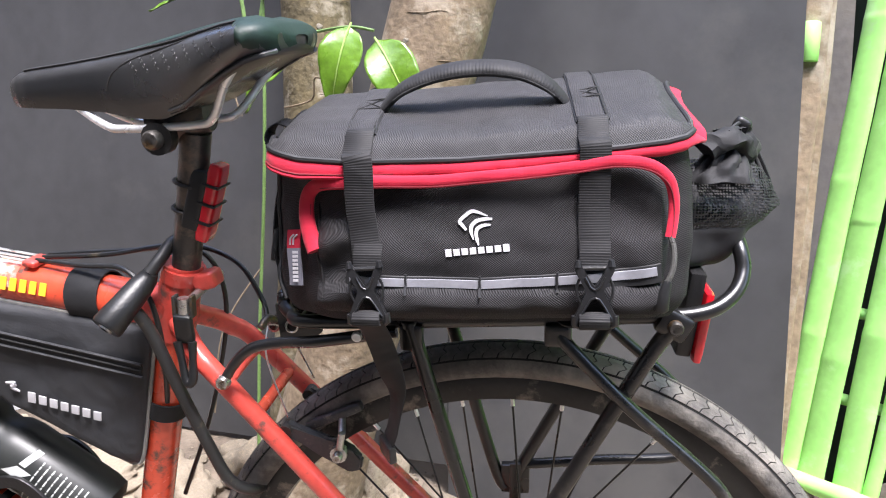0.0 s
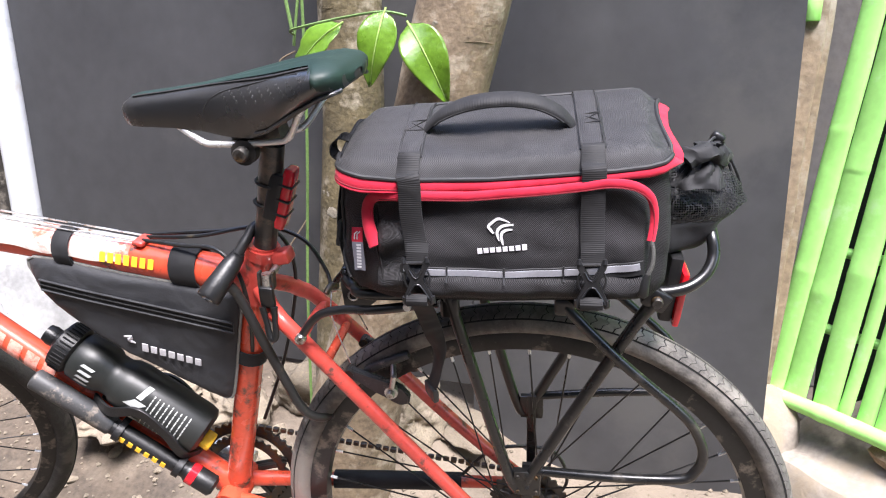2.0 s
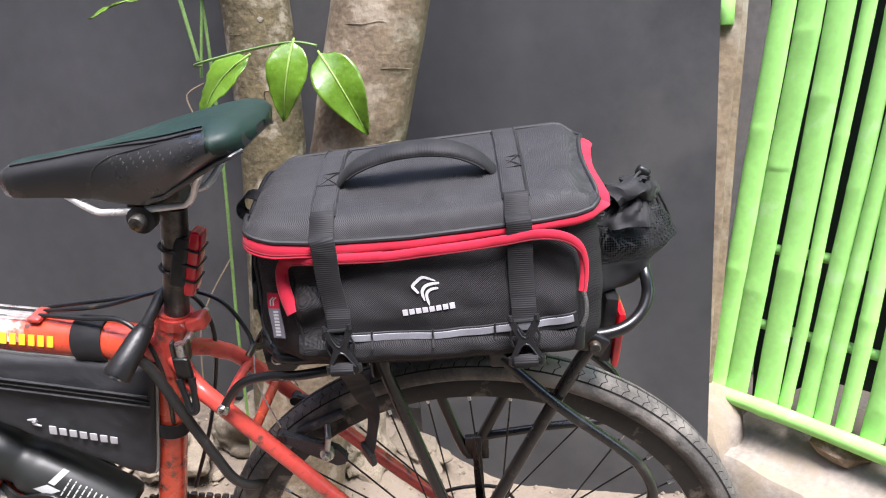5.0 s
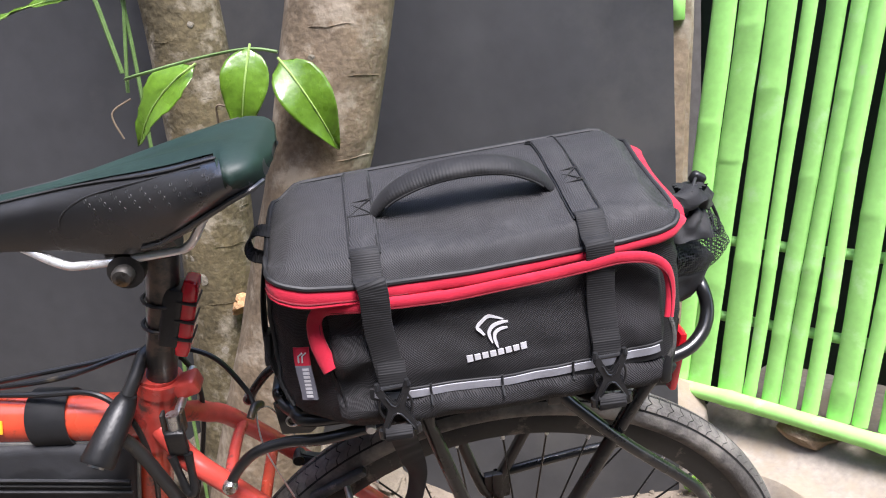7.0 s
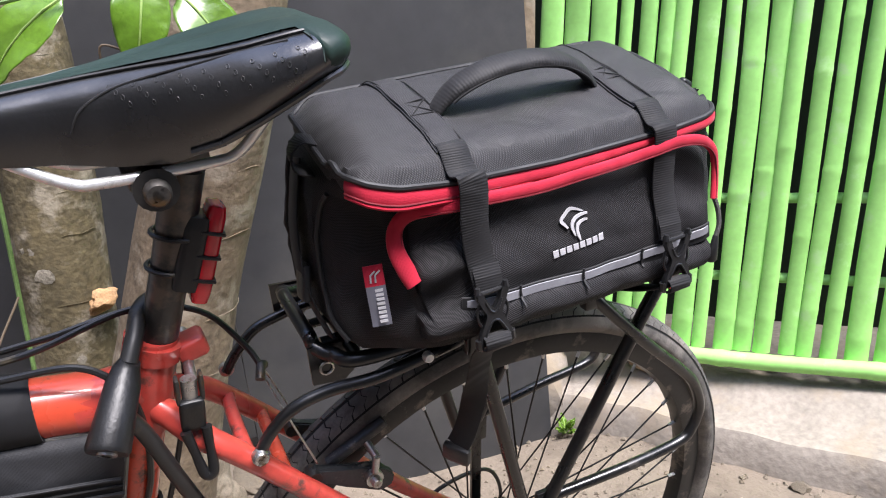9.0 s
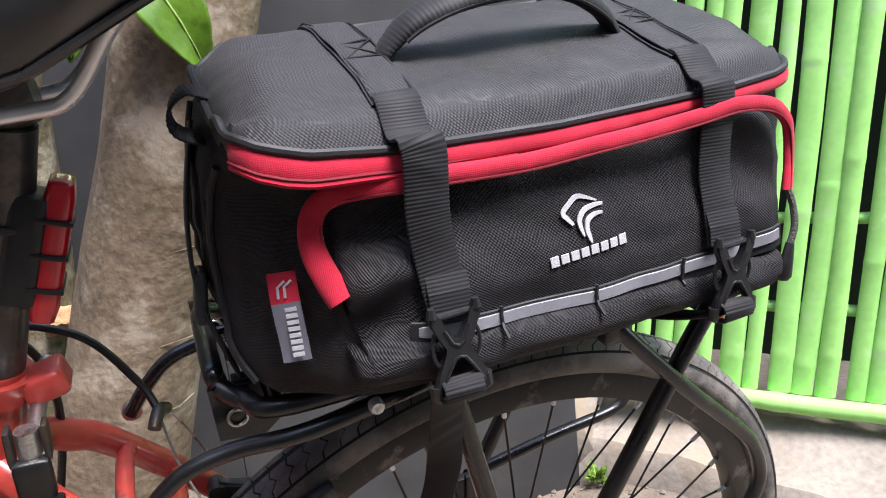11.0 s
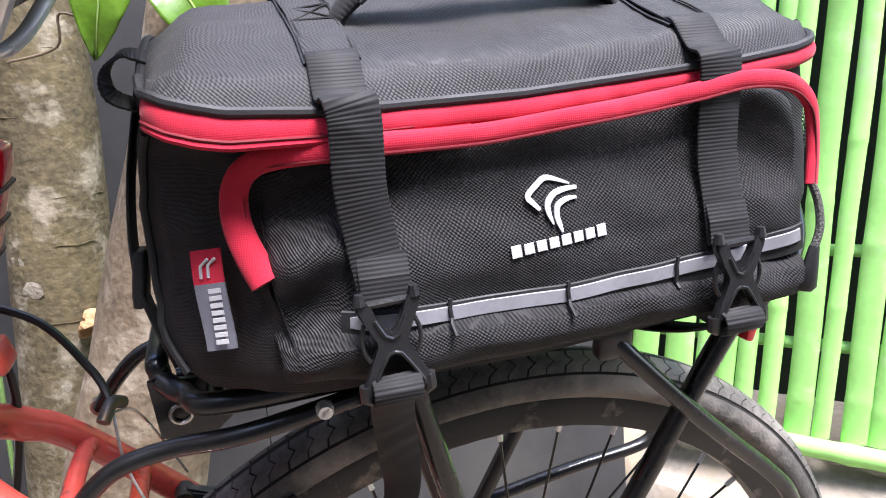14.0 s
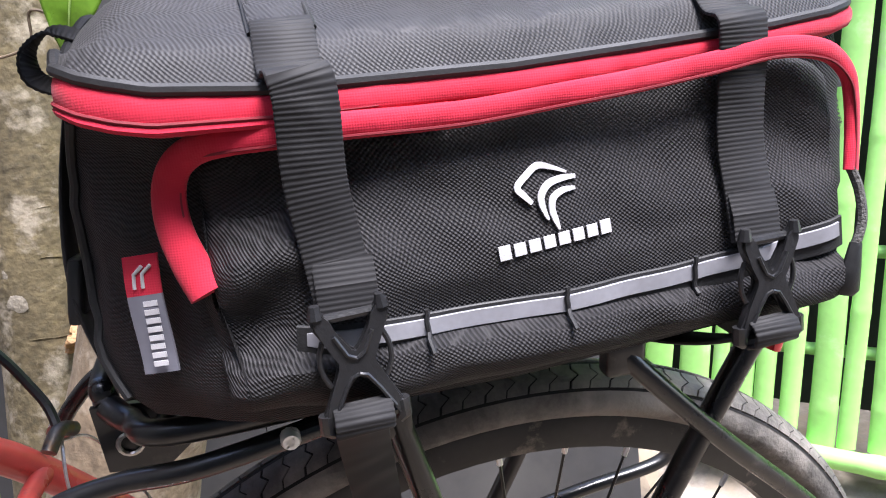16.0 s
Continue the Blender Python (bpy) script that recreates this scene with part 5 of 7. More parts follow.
def build_rack():
    """Carrier of black tube: deck loop with upturned tail, stays, legs, guard loops, drilled plates."""
    K = M["black_steel"]
    NY, FY = -0.072, 0.062
    rack = rod("rear_rack", [(-0.207, NY + 0.030, 0.390), (-0.196, NY + 0.020, 0.386), (-0.17, NY, 0.388), (-0.03, NY, 0.394), (0.10, NY, 0.401), (0.150, NY, 0.405), (0.176, NY + 0.010, 0.415), (0.188, NY + 0.024, 0.432), (0.187, NY + 0.040, 0.452), (0.187, 0.0, 0.457), (0.187, FY - 0.03, 0.452), (0.188, FY - 0.016, 0.432), (0.176, FY - 0.006, 0.415), (0.15, FY, 0.405), (0.0, FY, 0.396), (-0.17, FY, 0.388), (-0.196, FY - 0.003, 0.388), (-0.207, FY - 0.012, 0.395)], 0.0062, K, seg=12, label="black tubular rear carrier with upturned tail")
    rod("front_loop", [(-0.207, NY + 0.030, 0.390), (-0.208, NY + 0.034, 0.393), (-0.209, NY + 0.040, 0.398), (-0.209, FY - 0.03, 0.398), (-0.208, FY - 0.022, 0.396), (-0.207, FY - 0.012, 0.395)], 0.006, K, rack)
    for y in (-0.036, -0.005, 0.026):
        rod("deck_rod", [(-0.20, y, 0.389), (0.13, y, 0.404)], 0.0042, K, rack)
    for x in (-0.18, -0.06, 0.05, 0.125):
        rod("cross_bar", [(x, NY, 0.388 + (x + 0.17) * 0.05), (x, FY, 0.388 + (x + 0.17) * 0.05)], 0.005, K, rack)
    for y, s in ((NY - 0.006, -1), (FY + 0.006, 1)):
        # front mounting plate, drilled
        bm = B()
        o = [(-0.214, 0.392), (-0.17, 0.390), (-0.172, 0.366), (-0.186, 0.354), (-0.212, 0.357)]
        prism(bm, [(x, y + 0.028 * (s < 0) + 0.004, z) for x, z in o], (0, 1, 0), 0.003)
        plate = part("plate", bm, K, rack)
        bm = B()
        tube(bm, [(-0.2 + 0.0055 * math.cos(t), y + 0.031 * (s < 0) , 0.371 + 0.0055 * math.sin(t)) for t in lin(0, 2 * math.pi, 15)[:-1]], 0.0012, 6, True)
        part("hole_rim", bm, M["steel"], plate)
        rod("front_stay", [(-0.265, s * 0.062, 0.320), (-0.252, s * 0.062, 0.339), (-0.233, s * 0.064, 0.356), (-0.205, s * 0.066, 0.3635), (-0.165, y, 0.372), (-0.095, y, 0.384)], [0.0048, 0.0055], K, rack, label="black bent stay rod")
        bolt(rack, (-0.264, s * 0.062, 0.321), 0.0068, 0.008, (0, s, 0))
        bolt(rack, (-0.128, y - 0.004, 0.381), 0.0046, 0.006, (0, s, 0), M["alloy"])
        rod("leg", [(-0.084, y, 0.388), (-0.078, y, 0.372), (-0.024, y - s * 0.0, 0.165), (-0.010, y, 0.13)], 0.0068, K, rack)
        rod("leg", [(0.128, y, 0.392), (0.105, y, 0.352), (0.012, y, 0.165), (0.0, y, 0.14)], 0.0068, K, rack)
        rod("guard_loop", [(0.040, y, 0.388), (0.052, y - s * -0.004, 0.374), (0.100, y + s * 0.010, 0.326), (0.160, y + s * 0.010, 0.271), (0.182, y + s * 0.010, 0.245), (0.195, y + s * 0.010, 0.212), (0.190, y + s * 0.010, 0.186), (0.172, y + s * 0.010, 0.172), (0.10, y + s * 0.008, 0.166), (0.012, y, 0.160)], 0.0058, K, rack, per=6)
        block("clamp_lug", (0.026, 0.012, 0.022), pose(0.131, y, 0.398, 0, 28, 0), K, rack, 0.003)
        bolt(rack, (0.131, y + s * 0.006, 0.398), 0.0062, 0.006, (0, s, 0), M["dull_steel"])
        block("clamp_lug", (0.022, 0.012, 0.020), pose(0.040, y, 0.386), K, rack, 0.003)
        block("clamp_lug", (0.020, 0.012, 0.024), pose(-0.082, y, 0.380), K, rack, 0.003)
        # slotted foot plates down to the axle
        foot = block("foot_plate", (0.032, 0.010, 0.036), pose(0.002, y, 0.142), K, rack, 0.002)
        strip = block("drilled_strip", (0.013, 0.006, 0.16), pose(0.002, y - s * 0.006, 0.085), K, rack, 0.001)
        for i in range(8):
            bm = B()
            yy = y + s * (0.0055 if i > 4 else -0.0025)
            tube(bm, [(0.002, yy, 0.018 + 0.020 * i), (0.002, yy + s * 0.0012, 0.018 + 0.020 * i)], 0.0028, 10)
            part("hole", bm, M["steel"] if i in (4, 5) else M["groove"], strip)
        for dx in (-0.011, 0.011):
            for dz in (-0.011, 0.011):
                bolt(rack, (0.002 + dx, y + s * 0.004, 0.142 + dz), 0.0026, 0.003, (0, s, 0), M["dull_steel"])
    # red reflector under the tail
    refl = block("reflector_bracket", (0.014, 0.045, 0.075), pose(0.149, -0.034, 0.396, 0, 6, 0), M["plastic"], rack, 0.003)
    bm = B()
    rbox(bm, (0.009, 0.050, 0.064), 0.004, 6, pose(0.159, -0.036, 0.386, 0, 6, 0))
    part("rear_reflector", bm, M["red_plastic"], rack, "flat red rear reflector")


build_bicycle()

# ---- things carried on the bicycle ----
BAG0 = Matrix.Translation((-0.03, -0.13, 0.735))
bag = thing("trunk_bag", "black cloth bicycle trunk bag with red zip piping", "bag", BAG0)


def bagpart(name, bm, material, parent=None, label="", smooth=True):
    bm.transform(BAG0.inverted())
    return part(name, bm, material, parent or bag, label, smooth)


# plan of the lid's rim: along the camera's side, round the tail with its dent, back along the far side
RIM = curve_path([(-0.1860, -0.194, 0), (-0.181, -0.205, 0), (-0.169, -0.2105, 0), (-0.15, -0.2125, 0), (-0.10, -0.2140, 0), (-0.05, -0.2148, 0), (0.0, -0.2148, 0), (0.05, -0.2146, 0), (0.085, -0.2145, 0), (0.110, -0.2130, 0), (0.123, -0.209, 0), (0.1295, -0.200, 0), (0.1305, -0.188, 0), (0.1260, -0.170, 0), (0.1225, -0.150, 0), (0.1240, -0.118, 0), (0.1285, -0.094, 0), (0.1255, -0.080, 0), (0.112, -0.074, 0), (0.05, -0.072, 0), (-0.02, -0.071, 0), (-0.10, -0.073, 0), (-0.165, -0.076, 0), (-0.182, -0.081, 0), (-0.1895, -0.093, 0), (-0.1905, -0.130, 0), (-0.1890, -0.170, 0)], 6, True)


def lid_z(x, y):
    """Height of the lid's cloth: a steep lip along the camera's side, then a rising crown that sags a little."""
    yf = interp(x, [-0.1905, -0.186, -0.181, -0.169, -0.15, -0.10, 0.0, 0.085, 0.110, 0.123, 0.1295, 0.1305], [-0.170, -0.194, -0.205, -0.2105, -0.2125, -0.2140, -0.2148, -0.2145, -0.2130, -0.209, -0.200, -0.188])
    v = min(1.0, max(0.0, (y - yf) / (-0.0738 - yf)))
    zf = interp(x, [-0.1905, -0.186, -0.177, -0.169, -0.157, -0.1175, -0.097, -0.033, 0.05, 0.08, 0.11, 0.123, 0.1305], [0.8560, 0.8520, 0.8470, 0.8445, 0.8415, 0.8388, 0.8392, 0.8405, 0.8466, 0.8490, 0.8530, 0.8565, 0.8620])
    zb = interp(x, [-0.19, 0.13], [0.906, 0.927])
    z = zf + (zb - zf) * interp(v, [0, 0.02, 0.045, 0.08, 0.2, 0.41, 0.7, 1], [0, 0.12, 0.215, 0.275, 0.42, 0.62, 0.84, 0.985])
    d = min(x + 0.1905, 0.1305 - x)
    z -= 0.013 * (1 - smooth(0, 0.024, d)) * smooth(0, 0.1, v)
    z -= 0.006 * smooth(0.8, 1.0, v)
    inner = smooth(0, 0.03, d) * smooth(0.04, 0.2, v) * (1 - smooth(0.85, 1, v))
    z += inner * (0.0050 * noise.noise(V(x * 13 + 3, y * 16, 1)) + 0.0022 * noise.noise(V(x * 34, y * 40, 6)))
    # puckers sewn in along the lip
    lip = smooth(0.02, 0.06, v) * (1 - smooth(0.10, 0.24, v)) * smooth(-0.09, -0.06, x) * (1 - smooth(0.03, 0.06, x))
    z += lip * (0.0030 * noise.noise(V(x * 75, y * 30, 4)) + 0.0014 * noise.noise(V(x * 150, y * 60, 9)))
    return z


def lid_at(x, y, up_=0.0):
    return V(x, y, lid_z(x, y) + up_)


def front_y(x):
    """How far the camera's side of the bag stands out, along its length."""
    return interp(x, [-0.199, -0.19, -0.178, -0.165, -0.155, -0.14, -0.12, -0.09, 0.0, 0.06, 0.10, 0.112, 0.120], [-0.150, -0.166, -0.176, -0.186, -0.196, -0.2055, -0.2120, -0.2155, -0.2175, -0.2205, -0.2225, -0.2205, -0.216])


def pocket_y(x, z):
    """The camera-side surface of the front pocket, with its folds."""
    dz = interp(z, [0.715, 0.7215, 0.727, 0.734, 0.742, 0.748, 0.756, 0.766, 0.78, 0.80, 0.815, 0.83, 0.845], [0.034, 0.012, -0.0010, -0.0055, -0.0045, 0.0018, 0.0010, -0.0008, -0.0006, 0.0035, 0.0055, 0.0050, 0.0045])
    y = front_y(x) + dz
    y += 0.0036 * noise.noise(V(x * 15 + 2, z * 22, 2)) + 0.0017 * noise.noise(V(x * 38 + z * 30, z * 55, 7))
    # folds gathered beside the strap and a hollow under the zip flap
    left = math.exp(-((x + 0.128) / 0.022) ** 2)
    y += 0.0042 * math.sin((z - 0.75) * 150 - (x + 0.13) * 75) * left * (1 - smooth(0.80, 0.82, z))
    y += 0.0052 * math.exp(-((z - 0.803) / 0.012) ** 2) * math.exp(-((x + 0.125) / 0.03) ** 2)
    y += 0.0022 * math.sin((z - 0.75) * 120 + x * 90) * math.exp(-((x - 0.092) / 0.018) ** 2)
    y += 0.0020 * math.sin(x * 160 + z * 60) * math.exp(-((z - 0.742) / 0.012) ** 2) * smooth(-0.02, 0.02, x)
    return y


def build_body():
    """Main compartment: the rim's plan lofted down to the deck, the corner by the saddle drawn in under the lid."""
    bm = B()
    n = len(RIM)
    W = 16
    rows = []
    ctr = V(-0.03, -0.14, 0)
    for j in range(W + 1):
        w = j / W
        row = []
        for i, p in enumerate(RIM):
            o = (p - ctr)
            o = V(o.x * 0.4, o.y, 0).normalized()
            top = V(p.x, p.y, lid_z(p.x, p.y) - 0.0075) - o * 0.004
            zb = 0.7165 + 0.055 * max(0.0, p.x + 0.03)
            back = smooth(-0.16, -0.08, p.y)
            low = V(p.x * 0.985, p.y + 0.012 + 0.022 * back, zb + 0.014 * back)
            q = low.lerp(top, w)
            belly = (4 * w * (1 - w)) ** 0.6
            q.x += (0.006 if p.x > -0.03 else -0.015) * belly * smooth(0.12, 0.16, abs(p.x + 0.03))
            if p.y < -0.15:
                want = front_y(max(-0.199, min(0.119, q.x))) + 0.007
                q.y = max(q.y, q.y + (want - q.y) * (1 - smooth(0.92, 1.0, w)))
            nz = 0.0042 * noise.noise(V(q.x * 26, q.y * 26, q.z * 34)) + 0.0022 * noise.noise(V(q.x * 60, q.y * 40, q.z * 85))
            q += o * nz * (1 - abs(2 * w - 1) ** 4)
            under = 1 - smooth(0, 0.10, w)
            q = q - o * 0.007 * under
            row.append(bm.verts.new(q))
        rows.append(row)
    for a, b in zip(rows, rows[1:]):
        for k in range(n):
            bm.faces.new((a[k], a[(k + 1) % n], b[(k + 1) % n], b[k]))
    bm.faces.new(rows[0][::-1])
    bm.faces.new(rows[-1])
    seam = [[r[i].co.copy() for r in rows] for i in (n - 2, 6 * 13, 6 * 24)]
    main = bagpart("body", bm, M["fabric"], None, "black ripstop main compartment")
    for line in seam:
        bm = B()
        tube(bm, [p + V(-0.001, -0.001, 0) for p in line[1:-1]], 0.0020, 8)
        bagpart("corner_piping", bm, M["piping"], main)
    return main


def build_lid():
    bm = B()
    n = len(RIM)
    c0 = V(-0.03, -0.142, 0)
    scales = [1, 0.99, 0.975, 0.955, 0.93, 0.90, 0.86, 0.8, 0.72, 0.62, 0.5, 0.36, 0.2, 0.08]
    rings = [[bm.verts.new(lid_at(*(c0.lerp(p, s).to_2d()))) for p in RIM] for s in scales]
    c = bm.verts.new(lid_at(c0.x, c0.y))
    for a, b in zip(rings, rings[1:]):
        for k in range(n):
            bm.faces.new((a[k], a[(k + 1) % n], b[(k + 1) % n], b[k]))
    for k in range(n):
        bm.faces.new((rings[-1][k], rings[-1][(k + 1) % n], c))
    skirt = [bm.verts.new(v.co + V(0, 0.002, -0.010)) for v in rings[0]]
    for k in range(n):
        bm.faces.new((rings[0][(k + 1) % n], rings[0][k], skirt[k], skirt[(k + 1) % n]))
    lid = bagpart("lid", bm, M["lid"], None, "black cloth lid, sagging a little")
    edge = [lid_at(p.x, p.y) for p in RIM]
    outs = []
    for k in range(n):
        t = RIM[(k + 1) % n] - RIM[k - 1]
        outs.append(V(t.y, -t.x, 0).normalized())
    bm = B()
    tube(bm, [p + o * 0.0008 + V(0, 0, 0.0004) for p, o in zip(edge, outs)], 0.0023, 8, True)
    bagpart("lid_piping", bm, M["piping"], lid, "black cord piping")
    # red zip flap under the piping: cut square by the saddle, along the front, flaring round the tail
    last = 6 * 17
    sec = []
    for i in range(0, last + 1):
        p, o = edge[i], outs[i]
        side = smooth(0.104, 0.130, p.x) * smooth(-0.211, -0.182, p.y)
        h = interp(p.x, [-0.186, -0.178, -0.167, -0.15, -0.118, -0.05, 0.0, 0.05, 0.08, 0.115], [0.0125, 0.0135, 0.0140, 0.0130, 0.0108, 0.0102, 0.0092, 0.0074, 0.0074, 0.0085])
        h = h + (0.0075 - h) * side
        fl = 0.0115 * side * (1 - 0.8 * smooth(-0.105, -0.082, p.y))
        b0 = p + V(0, 0, -0.0010)
        prof = ((0.0005, 0.0), (0.0018, -0.10), (0.0026 + fl * 0.35, -0.28), (0.0029 + fl * 0.7, -0.5), (0.0027 + fl * 0.95, -0.75), (0.0018 + fl, -0.92), (0.0002 + fl * 0.9, -1.0), (-0.005, -1.04), (-0.006, -0.3))
        wob = 0.0005 * noise.noise(p * 60)
        sec.append([b0 + o * (a + wob) + V(0, 0, b * h) for a, b in prof])
    bm = B()
    vs = [[bm.verts.new(q) for q in s] for s in sec]
    m_ = len(sec[0])
    for a, b in zip(vs, vs[1:]):
        for k in range(m_):
            bm.faces.new((a[k], b[k], b[(k + 1) % m_], a[(k + 1) % m_]))
    bm.faces.new(vs[0])
    bm.faces.new(vs[-1][::-1])
    flap = bagpart("zip_flap", bm, M["red_rib"], lid, "red cloth zip flap")
    # lower lip of the zip, and the dark line between the two
    for kk, rr, mt, nm, m0, m1 in ((5, 0.0016, M["red_cloth"], "zip_lip", 0, 30), (4, 0.0008, M["red_line"], "zip_line", 0, 27)):
        bm = B()
        pts = [sec[i][kk] + outs[i] * 0.0002 for i in range(m0, m1)]
        tube(bm, pts, [rr] * (len(pts) - 4) + [rr * 0.4] * 4, 6)
        bagpart(nm, bm, mt, flap)
    return lid


def build_label():
    """Sewn label: red end above, grey below, with plain white bars."""
    o = V(-0.1785, -0.1790, 0.7855)
    ax, dn = V(0.0130, -0.0055, 0.0010), V(0.0010, -0.0030, -0.0450)
    nn = ax.cross(dn).normalized()
    if nn.y > 0:
        nn = -nn
    for f0, f1, mt, nm in ((0.0, 0.33, M["red_cloth"], "label_top"), (0.33, 1.0, M["grey_label"], "label")):
        bm = B()
        rows = []
        for i in range(7):
            f = f0 + (f1 - f0) * i / 6
            rows.append([o + ax * a + dn * f + nn * (0.0012 + 0.0012 * math.sin(f * 5) + 0.0006 * math.sin(a * 3)) for a in (0, 0.33, 0.66, 1)])
        fr = [[bm.verts.new(p) for p in r] for r in rows]
        bk_ = [[bm.verts.new(p - nn * 0.0009) for p in r] for r in rows]
        for i in range(6):
            for k in range(3):
                bm.faces.new((fr[i][k], fr[i][k + 1], fr[i + 1][k + 1], fr[i + 1][k]))
                bm.faces.new((bk_[i][k], bk_[i + 1][k], bk_[i + 1][k + 1], bk_[i][k + 1]))
            bm.faces.new((fr[i][0], fr[i + 1][0], bk_[i + 1][0], bk_[i][0]))
            bm.faces.new((fr[i][3], bk_[i][3], bk_[i + 1][3], fr[i + 1][3]))
        for k in range(3):
            bm.faces.new((fr[0][k], bk_[0][k], bk_[0][k + 1], fr[0][k + 1]))
            bm.faces.new((fr[6][k], fr[6][k + 1], bk_[6][k + 1], bk_[6][k]))
        lab = bagpart(nm, bm, mt, None, "red end of a sewn label" if f0 == 0 else "grey sewn label")
        up_ = nn * 0.0032
        if f0 == 0:
            for s in (0.0, 0.24):
                bm = B()
                tube(bm, [o + ax * (0.30 + s) + dn * 0.27 + up_, o + ax * (0.34 + s) + dn * 0.15 + up_, o + ax * (0.60 + s) + dn * 0.09 + up_], 0.0007, 5)
                bagpart("print", bm, M["white_thread"], lab)
        else:
            for k in range(8):
                bm = B()
                c0 = o + ax * 0.64 + dn * (0.405 + 0.072 * k) + up_ * 0.85
                ribbon(bm, [c0 - ax * 0.2, c0, c0 + ax * 0.2], dn, 0.0021, 0.0004)
                bagpart("print", bm, M["white_thread"], lab)


PIPE = curve_path([(-0.1490, 0, 0.7715), (-0.1535, 0, 0.7820), (-0.1575, 0, 0.7960), (-0.1570, 0, 0.8100), (-0.1510, 0, 0.8195), (-0.1390, 0, 0.8248), (-0.118, 0, 0.8257), (-0.096, 0, 0.8265), (-0.055, 0, 0.8268), (-0.016, 0, 0.8302), (0.012, 0, 0.8328), (0.048, 0, 0.8372), (0.075, 0, 0.8410), (0.096, 0, 0.8390), (0.109, 0, 0.8310), (0.1142, 0, 0.8190), (0.1150, 0, 0.8050), (0.1130, 0, 0.7890)], 6)


def build_pocket():
    # top line of the pocket, from the flap's line
    px, pz = [], []
    for p in PIPE:
        if not px or p.x > px[-1] + 1e-4:
            px.append(p.x)
            pz.append(p.z)
    nu, nv = 110, 46
    xl, xr = -0.1565, 0.1150
    bm = B()
    g = []
    for j in range(nv + 1):
        row = []
        t = j / nv
        for i in range(nu + 1):
            s = i / nu
            s = s - 0.12 * math.sin(2 * math.pi * s) / (2 * math.pi) * 4 * 0.5
            x = xl + (xr - xl) * s
            zt = interp(x, px, pz)
            zb = 0.7190 + 0.055 * max(0.0, x + 0.03) + 0.010 * (1 - smooth(-0.157, -0.138, x))
            z = zb + (zt - zb) * t
            xx = x + 0.010 * (1 - smooth(-0.155, -0.13, x)) * (1 - smooth(0.735, 0.775, z)) - 0.005 * smooth(0.10, 0.115, x) * (1 - smooth(0.74, 0.79, z))
            e = min((xx - xl) / 0.012, (xr - xx) / 0.008, (zt - z) / 0.006)
            y = pocket_y(xx, z - 0.055 * max(0.0, x + 0.03) * (1 - t))
            y += 0.010 * (1 - smooth(0, 1, e))
            row.append(bm.verts.new((xx, y, z)))
        g.append(row)
    for j in range(nv):
        for i in range(nu):
            bm.faces.new((g[j][i], g[j][i + 1], g[j + 1][i + 1], g[j + 1][i]))
    # turned under, back to the body
    hem = [bm.verts.new(v.co + V(0, 0.055, 0.004)) for v in g[0]]
    for i in range(nu):
        bm.faces.new((hem[i], hem[i + 1], g[0][i + 1], g[0][i]))
    for col in (0, nu):
        inn = [bm.verts.new(r[col].co + V(0, 0.03, 0)) for r in g]
        for a in range(nv):
            bm.faces.new((g[a][col], g[a + 1][col], inn[a + 1], inn[a]))
    pocket = bagpart("front_pocket", bm, M["fabric"], None, "bulging black ripstop front pocket")
    # red flap over the pocket's zip: wide and flat by the saddle, cord-like towards the tail
    m_ = len(PIPE)
    bm = B()
    pts = [V(p.x, front_y(p.x) - 0.0024 + 0.0016 * (1 - smooth(-0.157, -0.13, p.x)), p.z - 0.0016 * smooth(-0.155, -0.135, p.x)) for p in PIPE]
    rr = [interp(i / (m_ - 1), [0, 0.05, 0.15, 0.25, 0.33, 0.45, 0.75, 0.86, 1], [0.0037, 0.0037, 0.0033, 0.0030, 0.0028, 0.0026, 0.0024, 0.0021, 0.0020]) for i in range(m_)]
    tube(bm, pts, rr, 14, flat=1.85, side=(0, 1, 0.02))
    flap = bagpart("pocket_flap", bm, M["red_cloth"], pocket, "red cloth flap over the pocket zip")
    bm = B()
    tube(bm, [p + V(0.0040 * (1 - smooth(m_ * 0.18, m_ * 0.3, i)), -0.0020, -0.0036 * smooth(m_ * 0.18, m_ * 0.3, i)) for i, p in enumerate(pts)][2:-2], 0.0006, 5)
    bagpart("stitching", bm, M["red_line"], flap)

    # reflective tape in black binding, with stitched bars
    def tape(x):
        return interp(x, [-0.135, -0.105, -0.07, -0.02, 0.036, 0.089, 0.112], [0.7545, 0.7510, 0.7500, 0.7502, 0.7546, 0.7606, 0.7650])

    def on(x, z, up_=0.0):
        return V(x, pocket_y(x, z - 0.02 * max(0.0, x)) - up_, z)
    xs = lin(-0.121, 0.108, 70)
    bm = B()
    ribbon(bm, [on(x, tape(x) - 0.0018, 0.0010) for x in xs], (0, -0.08, 1), 0.0138, 0.0016)
    bagpart("tape_binding", bm, M["piping"], pocket)
    bm = B()
    ribbon(bm, [on(x, tape(x), 0.0022) for x in xs[1:-1]], (0, -0.08, 1), [0.0064 * min(1.0, 0.25 + 5 * (x + 0.128) / 0.1) for x in xs[1:-1]], 0.0010)
    bagpart("reflective_tape", bm, M["reflective"], pocket, "silver-grey reflective tape")
    for x in (-0.0745, -0.0192, 0.0362):
        bm = B()
        tube(bm, [on(x + 0.0003 * math.sin(k * 2.1), tape(x) + 0.0068 - 0.0022 * k, 0.0034) for k in range(8)], 0.0010, 6)
        bagpart("stitch_bar", bm, M["piping"], pocket)

